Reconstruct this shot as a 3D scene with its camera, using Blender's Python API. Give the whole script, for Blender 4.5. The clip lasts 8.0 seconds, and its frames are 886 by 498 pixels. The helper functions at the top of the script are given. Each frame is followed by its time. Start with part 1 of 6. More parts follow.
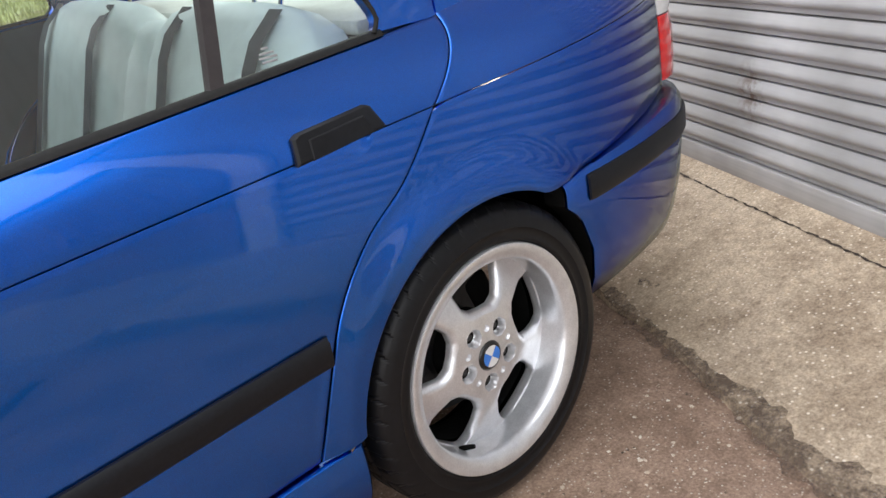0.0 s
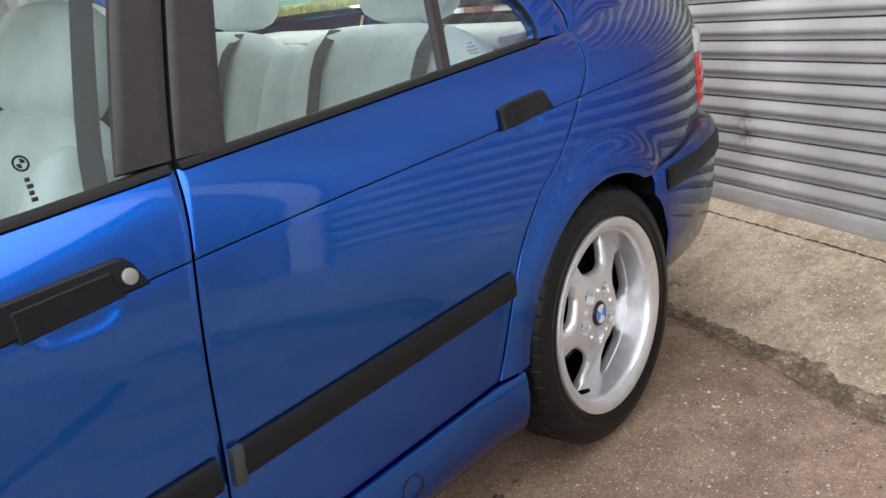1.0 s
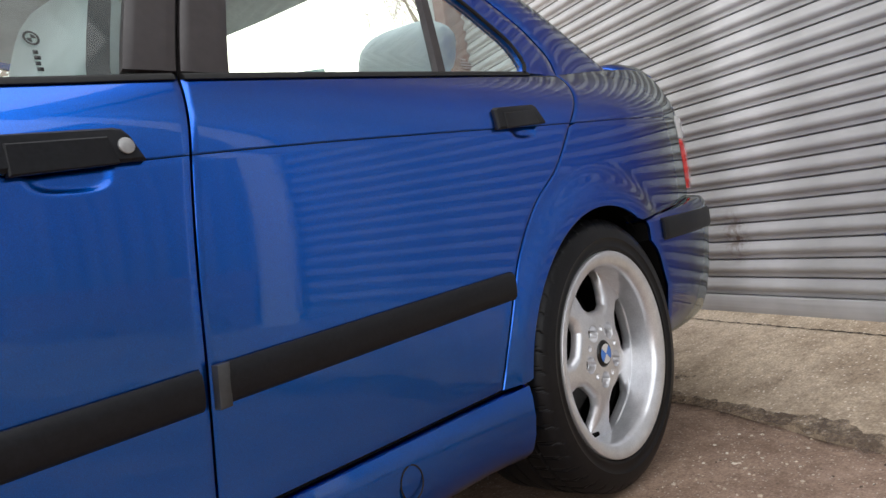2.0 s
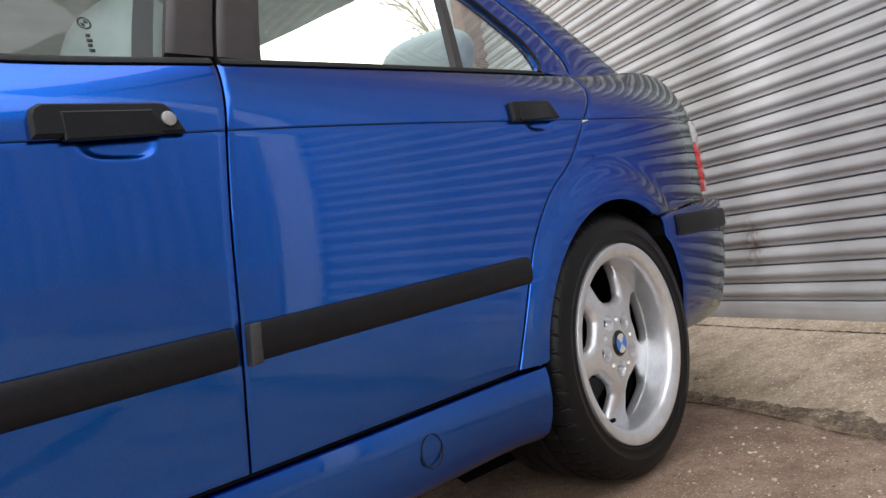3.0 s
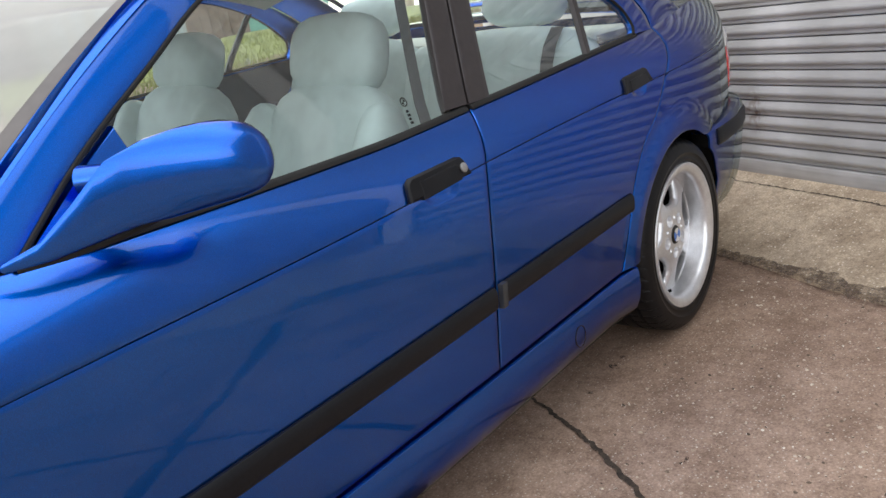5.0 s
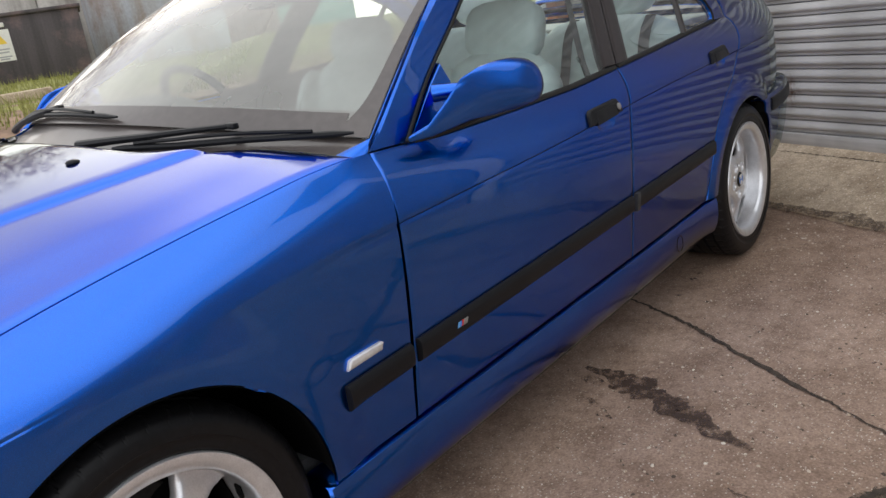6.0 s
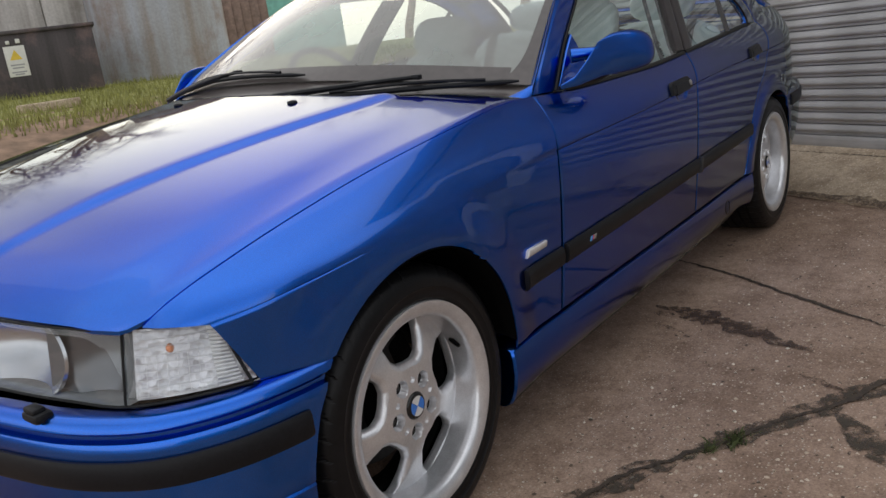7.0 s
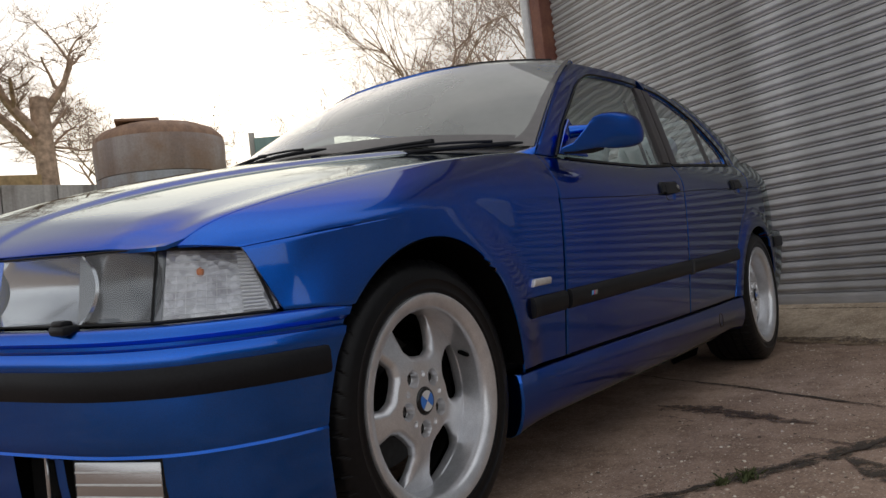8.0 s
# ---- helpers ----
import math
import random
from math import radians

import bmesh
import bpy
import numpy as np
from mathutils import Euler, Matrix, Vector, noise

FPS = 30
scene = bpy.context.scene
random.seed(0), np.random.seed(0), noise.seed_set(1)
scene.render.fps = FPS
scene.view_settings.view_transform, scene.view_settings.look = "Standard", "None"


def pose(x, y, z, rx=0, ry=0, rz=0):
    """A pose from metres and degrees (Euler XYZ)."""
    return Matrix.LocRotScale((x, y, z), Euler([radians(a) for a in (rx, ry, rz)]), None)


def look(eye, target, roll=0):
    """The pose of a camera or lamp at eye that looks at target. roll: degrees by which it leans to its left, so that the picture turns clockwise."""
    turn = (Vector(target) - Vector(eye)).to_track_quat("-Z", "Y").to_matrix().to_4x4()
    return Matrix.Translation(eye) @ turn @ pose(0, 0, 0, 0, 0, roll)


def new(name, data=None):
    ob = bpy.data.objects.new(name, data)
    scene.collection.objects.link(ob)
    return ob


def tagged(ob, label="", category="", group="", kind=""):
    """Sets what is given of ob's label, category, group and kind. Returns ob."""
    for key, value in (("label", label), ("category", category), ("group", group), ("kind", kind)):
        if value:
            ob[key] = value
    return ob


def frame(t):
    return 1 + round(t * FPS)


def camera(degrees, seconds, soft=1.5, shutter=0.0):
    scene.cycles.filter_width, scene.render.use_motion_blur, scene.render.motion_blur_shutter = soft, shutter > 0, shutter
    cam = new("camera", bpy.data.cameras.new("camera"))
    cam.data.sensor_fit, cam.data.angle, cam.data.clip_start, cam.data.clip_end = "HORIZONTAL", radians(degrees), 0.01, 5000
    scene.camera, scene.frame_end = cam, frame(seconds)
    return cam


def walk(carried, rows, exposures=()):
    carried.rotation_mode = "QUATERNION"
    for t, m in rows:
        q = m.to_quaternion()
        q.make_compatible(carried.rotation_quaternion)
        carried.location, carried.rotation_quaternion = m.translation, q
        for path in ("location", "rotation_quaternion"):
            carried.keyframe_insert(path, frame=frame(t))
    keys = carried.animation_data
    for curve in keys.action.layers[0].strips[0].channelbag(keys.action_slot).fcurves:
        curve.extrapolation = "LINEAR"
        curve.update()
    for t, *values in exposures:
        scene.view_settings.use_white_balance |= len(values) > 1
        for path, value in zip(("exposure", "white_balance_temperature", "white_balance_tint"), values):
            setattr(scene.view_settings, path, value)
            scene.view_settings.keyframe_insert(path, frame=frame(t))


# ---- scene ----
cam = camera(58.6, 8.0)
PATH = [
    (0, (1.794, -1.821, 1.119), (2.971, -0.397, 0.354), -10.3),
    (0.5, (1.429, -1.768, 1.122), (2.719, -0.389, 0.463), -9.5),
    (1, (1.204, -1.742, 1.074), (2.594, -0.435, 0.474), -8.4),
    (1.5, (1.123, -1.745, 0.872), (2.609, -0.438, 0.59), -8.1),
    (1.7, (1.131, -1.727, 0.771), (2.653, -0.439, 0.613), -8.1),
    (3, (1.065, -1.779, 0.587), (2.549, -0.439, 0.601), -9.1),
    (3.5, (1.069, -1.768, 0.596), (2.533, -0.406, 0.55), -9.0),
    (4, (0.968, -1.743, 0.895), (2.401, -0.391, 0.552), -8.8),
    (4.2, (0.886, -1.721, 1.012), (2.348, -0.441, 0.54), -8.7),
    (5.3, (0.11, -1.884, 1.122), (1.554, -0.625, 0.548), -10.0),
    (5.5, (-0.078, -1.9, 1.125), (1.375, -0.645, 0.566), -10.2),
    (6, (-0.489, -1.928, 1.144), (0.959, -0.667, 0.582), -9.3),
    (6.5, (-0.869, -1.846, 1.13), (0.616, -0.621, 0.586), -9.0),
    (7, (-1.177, -1.855, 1.059), (0.343, -0.653, 0.565), -8.2),
    (7.5, (-1.346, -1.819, 0.838), (0.256, -0.638, 0.634), -7.1),
    (8, (-1.366, -1.855, 0.58), (0.261, -0.694, 0.649), -6.5),
]
EXPOSURES = [(0.0, 1.2), (0.5, 1.2), (1.0, 1.1), (1.5, 0.8), (3.0, 0.9), (3.5, 0.9), (4.2, 1.0), (5.5, 0.6), (6.0, 0.35), (6.5, 0.08), (7.0, -0.2), (7.5, -0.12), (8.0, -0.68)]
walk(cam, [(t, look(eye, target, roll)) for t, eye, target, roll in PATH], EXPOSURES)


# ---- world, sun and exposure ----
world = bpy.data.worlds.new("overcast_sky")
scene.world = world
world.use_nodes = True
wt = world.node_tree
wt.nodes.clear()
w_out = wt.nodes.new("ShaderNodeOutputWorld")
w_bg = wt.nodes.new("ShaderNodeBackground")
w_sky = wt.nodes.new("ShaderNodeTexSky")
w_sky.sky_type = "NISHITA"
w_sky.sun_disc = False
w_sky.sun_elevation = radians(14)
w_sky.sun_rotation = radians(41.5)
w_sky.air_density, w_sky.dust_density = 1.0, 4.0
w_coord = wt.nodes.new("ShaderNodeTexCoord")
w_map = wt.nodes.new("ShaderNodeMapping")
w_map.inputs["Scale"].default_value = (1.0, 1.0, 2.6)
w_noise = wt.nodes.new("ShaderNodeTexNoise")
w_noise.inputs["Scale"].default_value = 2.2
w_noise.inputs["Detail"].default_value = 5
w_ramp = wt.nodes.new("ShaderNodeValToRGB")
w_ramp.color_ramp.elements[0].position, w_ramp.color_ramp.elements[0].color = 0.3, (7.2, 7.3, 7.6, 1)
w_ramp.color_ramp.elements[1].position, w_ramp.color_ramp.elements[1].color = 0.7, (9.6, 9.5, 9.3, 1)
w_mix = wt.nodes.new("ShaderNodeMix")
w_mix.data_type = "RGBA"
w_mix.inputs["Factor"].default_value = 0.9
wt.links.new(w_coord.outputs["Generated"], w_map.inputs["Vector"])
wt.links.new(w_map.outputs["Vector"], w_noise.inputs["Vector"])
wt.links.new(w_noise.outputs["Fac"], w_ramp.inputs["Fac"])
wt.links.new(w_sky.outputs["Color"], w_mix.inputs["A"])
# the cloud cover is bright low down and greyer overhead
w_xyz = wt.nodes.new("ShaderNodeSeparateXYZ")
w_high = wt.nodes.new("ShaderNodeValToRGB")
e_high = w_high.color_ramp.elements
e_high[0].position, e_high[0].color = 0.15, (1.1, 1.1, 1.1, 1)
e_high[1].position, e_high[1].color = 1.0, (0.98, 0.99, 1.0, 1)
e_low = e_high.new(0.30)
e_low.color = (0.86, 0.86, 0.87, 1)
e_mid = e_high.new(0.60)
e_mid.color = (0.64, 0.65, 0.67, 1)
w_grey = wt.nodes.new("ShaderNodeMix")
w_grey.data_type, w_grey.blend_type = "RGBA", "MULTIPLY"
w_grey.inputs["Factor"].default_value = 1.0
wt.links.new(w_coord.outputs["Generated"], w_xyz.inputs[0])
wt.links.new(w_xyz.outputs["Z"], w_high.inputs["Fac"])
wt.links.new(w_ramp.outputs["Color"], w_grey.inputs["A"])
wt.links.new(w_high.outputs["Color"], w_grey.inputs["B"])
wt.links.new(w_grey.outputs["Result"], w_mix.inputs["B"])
# the cloud is thin and bright round the veiled sun
w_dot = wt.nodes.new("ShaderNodeVectorMath")
w_dot.operation = "DOT_PRODUCT"
w_dot.inputs[1].default_value = Vector((0.60, 0.70, 0.36)).normalized()
w_glow = wt.nodes.new("ShaderNodeValToRGB")
w_glow.color_ramp.interpolation = "EASE"
w_glow.color_ramp.elements[0].position, w_glow.color_ramp.elements[0].color = 0.92, (0, 0, 0, 1)
w_glow.color_ramp.elements[1].position, w_glow.color_ramp.elements[1].color = 1.0, (7.0, 6.4, 5.6, 1)
w_add = wt.nodes.new("ShaderNodeMix")
w_add.data_type, w_add.blend_type = "RGBA", "ADD"
w_add.inputs["Factor"].default_value = 1.0
wt.links.new(w_coord.outputs["Generated"], w_dot.inputs[0])
wt.links.new(w_dot.outputs["Value"], w_glow.inputs["Fac"])
wt.links.new(w_mix.outputs["Result"], w_add.inputs["A"])
wt.links.new(w_glow.outputs["Color"], w_add.inputs["B"])
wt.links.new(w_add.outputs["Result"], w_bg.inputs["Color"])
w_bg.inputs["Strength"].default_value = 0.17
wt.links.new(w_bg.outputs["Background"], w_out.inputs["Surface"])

sun_data = bpy.data.lights.new("sun", "SUN")
sun_data.energy, sun_data.angle, sun_data.color = 0.5, radians(90), (1.0, 0.94, 0.85)
sun = new("sun", sun_data)
sun.matrix_world = look((6.5, 7.3, 4.2), (0, 0, 0.5))

# ---- materials ----
def material(name):
    m = bpy.data.materials.new(name)
    m.use_nodes = True
    t = m.node_tree
    return m, t, t.nodes["Principled BSDF"]


def noise_node(t, scale, detail=4.0, rough=0.55, coord="Object", stretch=(1, 1, 1)):
    c = t.nodes.new("ShaderNodeTexCoord")
    mp = t.nodes.new("ShaderNodeMapping")
    mp.inputs["Scale"].default_value = stretch
    n = t.nodes.new("ShaderNodeTexNoise")
    n.inputs["Scale"].default_value = scale
    n.inputs["Detail"].default_value = detail
    n.inputs["Roughness"].default_value = rough
    t.links.new(c.outputs[coord], mp.inputs["Vector"])
    t.links.new(mp.outputs["Vector"], n.inputs["Vector"])
    return n.outputs["Fac"]


def ramp(t, fac, stops):
    r = t.nodes.new("ShaderNodeValToRGB")
    e = r.color_ramp.elements
    while len(e) < len(stops):
        e.new(0.5)
    for el, (p, c) in zip(e, stops):
        el.position, el.color = p, (*c, 1) if len(c) == 3 else c
    t.links.new(fac, r.inputs["Fac"])
    return r.outputs["Color"]


def mixed(t, a, b, fac, kind="MIX"):
    m = t.nodes.new("ShaderNodeMix")
    m.data_type, m.blend_type = "RGBA", kind
    for sock, v in (("A", a), ("B", b), ("Factor", fac)):
        if isinstance(v, (int, float)):
            m.inputs[sock].default_value = v
        elif isinstance(v, tuple):
            m.inputs[sock].default_value = (*v, 1)
        else:
            t.links.new(v, m.inputs[sock])
    return m.outputs["Result"]


def bump(t, p, height, strength=0.3, distance=0.01):
    b = t.nodes.new("ShaderNodeBump")
    b.inputs["Strength"].default_value, b.inputs["Distance"].default_value = strength, distance
    t.links.new(height, b.inputs["Height"])
    t.links.new(b.outputs["Normal"], p.inputs["Normal"])


def simple(name, color, rough=0.5, metal=0.0, vary=0.25, scale=30.0, bumps=0.15, depth=0.002, coat=0.0, spec=0.5):
    """A plain surface with grain at two scales."""
    m, t, p = material(name)
    n1, n2 = noise_node(t, scale), noise_node(t, scale / 9, 3)
    lo, hi = tuple(c * (1 - vary) for c in color), tuple(min(1, c * (1 + vary)) for c in color)
    c1 = ramp(t, n1, [(0.3, lo), (0.7, hi)])
    c2 = ramp(t, n2, [(0.3, (0.86, 0.86, 0.86)), (0.7, (1, 1, 1))])
    t.links.new(mixed(t, c1, c2, 1.0, "MULTIPLY"), p.inputs["Base Color"])
    p.inputs["Roughness"].default_value, p.inputs["Metallic"].default_value = rough, metal
    p.inputs["Coat Weight"].default_value = coat
    p.inputs["Specular IOR Level"].default_value = spec
    if bumps:
        bump(t, p, n1, bumps, depth)
    return m


def facing_gloss(t, power, gain, least):
    """How much a smooth surface mirrors, from face-on to grazing."""
    lw = t.nodes.new("ShaderNodeLayerWeight")
    lw.inputs["Blend"].default_value = 0.5
    po = t.nodes.new("ShaderNodeMath")
    po.operation = "POWER"
    po.inputs[1].default_value = power
    fr = t.nodes.new("ShaderNodeMath")
    fr.operation = "MULTIPLY_ADD"
    fr.inputs[1].default_value, fr.inputs[2].default_value = gain, least
    t.links.new(lw.outputs["Facing"], po.inputs[0])
    t.links.new(po.outputs["Value"], fr.inputs[0])
    return fr.outputs["Value"]


def make_paint():
    m, t, p = material("blue_metallic_paint")
    flake = noise_node(t, 900, 2)
    cloud = noise_node(t, 3.0, 3)
    c = ramp(t, flake, [(0.35, (0.0003, 0.102, 0.58)), (0.7, (0.0005, 0.167, 0.83))])
    c = mixed(t, c, ramp(t, cloud, [(0.3, (0.92, 0.92, 0.95)), (0.7, (1, 1, 1))]), 1.0, "MULTIPLY")
    t.nodes.remove(p)
    p = t.nodes.new("ShaderNodeBsdfMetallic")
    p.distribution, p.fresnel_type = "BECKMANN", "F82"
    t.links.new(c, p.inputs["Base Color"])
    p.inputs["Edge Tint"].default_value = (0.0, 0.10, 0.12, 1)
    p.inputs["Roughness"].default_value = 0.31
    # clear lacquer over the metallic coat
    b = t.nodes.new("ShaderNodeBump")
    b.inputs["Strength"].default_value, b.inputs["Distance"].default_value = 0.04, 0.0004
    t.links.new(noise_node(t, 260, 2), b.inputs["Height"])
    t.links.new(b.outputs["Normal"], p.inputs["Normal"])
    gl = t.nodes.new("ShaderNodeBsdfGlossy")
    gl.inputs["Roughness"].default_value = 0.03
    gl.inputs["Color"].default_value = (0.525, 0.565, 0.555, 1)
    t.links.new(b.outputs["Normal"], gl.inputs["Normal"])
    mx = t.nodes.new("ShaderNodeMixShader")
    lw = t.nodes.new("ShaderNodeLayerWeight")
    lw.inputs["Blend"].default_value = 0.5
    shine = ramp(t, lw.outputs["Facing"], [(q, (v,) * 3) for q, v in ((0.0, 0.07), (0.5, 0.12), (0.59, 0.20), (0.67, 0.36), (0.76, 0.58), (0.85, 0.78), (0.92, 0.92), (1.0, 1.0))])
    t.links.new(shine, mx.inputs["Fac"])
    t.links.new(p.outputs["BSDF"], mx.inputs[1])
    t.links.new(gl.outputs["BSDF"], mx.inputs[2])
    t.links.new(mx.outputs["Shader"], t.nodes["Material Output"].inputs["Surface"])
    return m


def make_glass(name, tint, gloss=1.0, dirt=0.0):
    m, t, p = material(name)
    out = t.nodes["Material Output"]
    t.nodes.remove(p)
    tr = t.nodes.new("ShaderNodeBsdfTransparent")
    tr.inputs["Color"].default_value = (*tint, 1)
    gl = t.nodes.new("ShaderNodeBsdfGlossy")
    gl.inputs["Roughness"].default_value = 0.01
    gl.inputs["Color"].default_value = (gloss, gloss, gloss, 1)
    mx = t.nodes.new("ShaderNodeMixShader")
    t.links.new(facing_gloss(t, 3.7, 0.92, 0.05), mx.inputs["Fac"])
    t.links.new(tr.outputs["BSDF"], mx.inputs[1])
    t.links.new(gl.outputs["BSDF"], mx.inputs[2])
    last = mx.outputs["Shader"]
    # pale film for real dirt, and for the sky's glare painted onto the glass
    if dirt:
        df = t.nodes.new("ShaderNodeBsdfDiffuse")
        df.inputs["Color"].default_value = (0.75, 0.74, 0.7, 1)
        m2 = t.nodes.new("ShaderNodeMixShader")
        f = ramp(t, noise_node(t, 2.5, 5), [(0.3, (dirt * 0.6,) * 3), (0.75, (dirt,) * 3)])
        t.links.new(f, m2.inputs["Fac"])
        t.links.new(last, m2.inputs[1])
        t.links.new(df.outputs["BSDF"], m2.inputs[2])
        last = m2.outputs["Shader"]
    t.links.new(last, out.inputs["Surface"])
    return m


def make_concrete(name, dark, mid, light, pebble, scale):
    m, t, p = material(name)
    fine, big, blot = noise_node(t, 140, 5, 0.65), noise_node(t, 0.7, 5), noise_node(t, 5.5, 6, 0.65)
    c = ramp(t, fine, [(0.3, dark), (0.52, mid), (0.72, light)])
    c = mixed(t, c, ramp(t, big, [(0.35, (0.66, 0.62, 0.58)), (0.65, (1, 1, 1))]), 1.0, "MULTIPLY")
    c = mixed(t, c, ramp(t, blot, [(0.36, (0.62, 0.58, 0.55)), (0.56, (1, 1, 1))]), 0.75, "MULTIPLY")
    grit = noise_node(t, 34, 5, 0.7)
    c = mixed(t, c, ramp(t, grit, [(0.34, (0.66, 0.63, 0.60)), (0.52, (1, 1, 1)), (0.70, (1.18, 1.16, 1.12))]), 0.8, "MULTIPLY")
    co = t.nodes.new("ShaderNodeTexCoord")
    vo = t.nodes.new("ShaderNodeTexVoronoi")
    vo.inputs["Scale"].default_value = scale
    t.links.new(co.outputs["Object"], vo.inputs["Vector"])
    peb = ramp(t, vo.outputs["Distance"], [(0.16, (1, 1, 1)), (0.30, (0, 0, 0))])
    pick = ramp(t, vo.outputs["Color"], [(0.58, (0, 0, 0)), (0.66, (1, 1, 1))])
    peb = mixed(t, peb, pick, 1.0, "MULTIPLY")
    tint = ramp(t, vo.outputs["Color"], [(0.2, tuple(0.6 * v for v in pebble)), (0.8, pebble)])
    c = mixed(t, c, tint, peb)
    t.links.new(c, p.inputs["Base Color"])
    p.inputs["Roughness"].default_value = 0.85
    h = mixed(t, fine, peb, 0.4, "ADD")
    bump(t, p, h, 0.55, 0.006)
    return m


def make_streaked(name, base, streak, rust, rust_amount, scale=1.0, metal=0.0, rough=0.7):
    """Vertical run-off streaks and rusty or mouldy patches over a painted or cast surface."""
    m, t, p = material(name)
    runs = noise_node(t, 6 * scale, 4, 0.6, stretch=(1, 1, 0.06))
    patch = noise_node(t, 1.6 * scale, 6, 0.65)
    fine = noise_node(t, 45 * scale, 4)
    c = ramp(t, runs, [(0.35, streak), (0.62, base)])
    c = mixed(t, c, rust, ramp(t, patch, [(0.62 - rust_amount, (0, 0, 0)), (0.78 - rust_amount * 0.6, (1, 1, 1))]))
    c = mixed(t, c, ramp(t, fine, [(0.3, (0.75, 0.75, 0.75)), (0.7, (1, 1, 1))]), 0.8, "MULTIPLY")
    t.links.new(c, p.inputs["Base Color"])
    p.inputs["Roughness"].default_value, p.inputs["Metallic"].default_value = rough, metal
    bump(t, p, fine, 0.3, 0.008)
    return m


def make_shutter():
    m, t, p = material("galvanised_slats")
    cloud = noise_node(t, 2.2, 5, 0.6)
    streak = noise_node(t, 9, 4, stretch=(0.12, 0.12, 6))
    grime = noise_node(t, 1.1, 4, 0.6)
    c = ramp(t, cloud, [(0.3, (0.415, 0.415, 0.415)), (0.7, (0.545, 0.54, 0.535))])
    c = mixed(t, c, ramp(t, streak, [(0.3, (0.82, 0.81, 0.80)), (0.65, (1, 1, 1))]), 1.0, "MULTIPLY")
    c = mixed(t, c, ramp(t, grime, [(0.30, (0.77, 0.75, 0.72)), (0.55, (1, 1, 1))]), 0.8, "MULTIPLY")
    # a brown scuffed smudge low down
    g = t.nodes.new("ShaderNodeNewGeometry")
    mp = t.nodes.new("ShaderNodeMapping")
    mp.inputs["Location"].default_value = (-4.19 * 11, 0.60 * 11, -0.44 * 7)
    mp.inputs["Scale"].default_value = (11, 11, 7)
    ln = t.nodes.new("ShaderNodeVectorMath")
    ln.operation = "LENGTH"
    t.links.new(g.outputs["Position"], mp.inputs["Vector"])
    t.links.new(mp.outputs["Vector"], ln.inputs[0])
    spot = ramp(t, ln.outputs["Value"], [(0.15, (1, 1, 1)), (0.9, (0, 0, 0))])
    spot = mixed(t, spot, ramp(t, noise_node(t, 26, 5, 0.7), [(0.40, (0, 0, 0)), (0.56, (1, 1, 1))]), 1.0, "MULTIPLY")
    c = mixed(t, c, (0.13, 0.085, 0.06), spot)
    t.links.new(c, p.inputs["Base Color"])
    p.inputs["Metallic"].default_value, p.inputs["Roughness"].default_value = 0.10, 0.58
    bump(t, p, streak, 0.08, 0.002)
    return m


def make_leather(name, color):
    m, t, p = material(name)
    fine, wrinkle = noise_node(t, 220, 3), noise_node(t, 14, 5, 0.6)
    c = ramp(t, wrinkle, [(0.3, tuple(v * 0.85 for v in color)), (0.65, color)])
    t.links.new(c, p.inputs["Base Color"])
    p.inputs["Roughness"].default_value = 0.5
    bump(t, p, mixed(t, fine, wrinkle, 0.6), 0.25, 0.006)
    return m


def make_stain(name, color, scale, cover, rough=0.6, soft=0.11):
    """A patchy film of dirt, with clear gaps."""
    m, t, p = material(name)
    p.inputs["Base Color"].default_value = (*color, 1)
    p.inputs["Roughness"].default_value = rough
    n = mixed(t, noise_node(t, scale, 6, 0.7), noise_node(t, scale * 7, 4, 0.7), 0.35)
    a = ramp(t, n, [(0.61 - soft - cover, (0, 0, 0)), (0.61 + soft - cover, (0.92, 0.92, 0.92))])
    t.links.new(a, p.inputs["Alpha"])
    return m


def make_facets(name, color, scale):
    """A silvered lamp bowl pressed into small facets."""
    m, t, p = material(name)
    co = t.nodes.new("ShaderNodeTexCoord")
    vo = t.nodes.new("ShaderNodeTexVoronoi")
    vo.inputs["Scale"].default_value = scale
    t.links.new(co.outputs["Object"], vo.inputs["Vector"])
    c = mixed(t, ramp(t, vo.outputs["Color"], [(0.2, tuple(0.72 * v for v in color)), (0.8, color)]), ramp(t, noise_node(t, 22, 3), [(0.35, (0.62, 0.60, 0.62)), (0.6, (1, 1, 1))]), 1.0, "MULTIPLY")
    t.links.new(c, p.inputs["Base Color"])
    p.inputs["Metallic"].default_value, p.inputs["Roughness"].default_value = 0.35, 0.22
    bump(t, p, vo.outputs["Distance"], 0.45, 0.004)
    return m


PAINT = make_paint()
GLASS = make_glass("side_glass", (0.86, 0.945, 0.94), 1.0, 0.05)
SCREEN = make_glass("windscreen_glass", (0.66, 0.72, 0.69), 1.0, 0.35)
LENS = make_glass("lamp_lens", (0.93, 0.95, 0.96), 1.0, 0.0)
TRIM = simple("black_plastic_trim", (0.0095, 0.0102, 0.0128), 0.45, 0, 0.25, 160, 0.12, 0.0006, 0.0, 0.22)
PILLAR = simple("satin_black_film", (0.036, 0.030, 0.031), 0.34, 0, 0.15, 60, 0.05, 0.0005, 0.0, 0.45)
RUBBER = simple("rubber_seal", (0.0168, 0.0168, 0.0168), 0.6, 0, 0.2, 120, 0.1, 0.0005, 0.0, 0.2)
TYRE = simple("tyre_rubber", (0.0075, 0.0077, 0.009), 0.40, 0, 0.3, 90, 0.12, 0.0006, 0.0, 0.25)
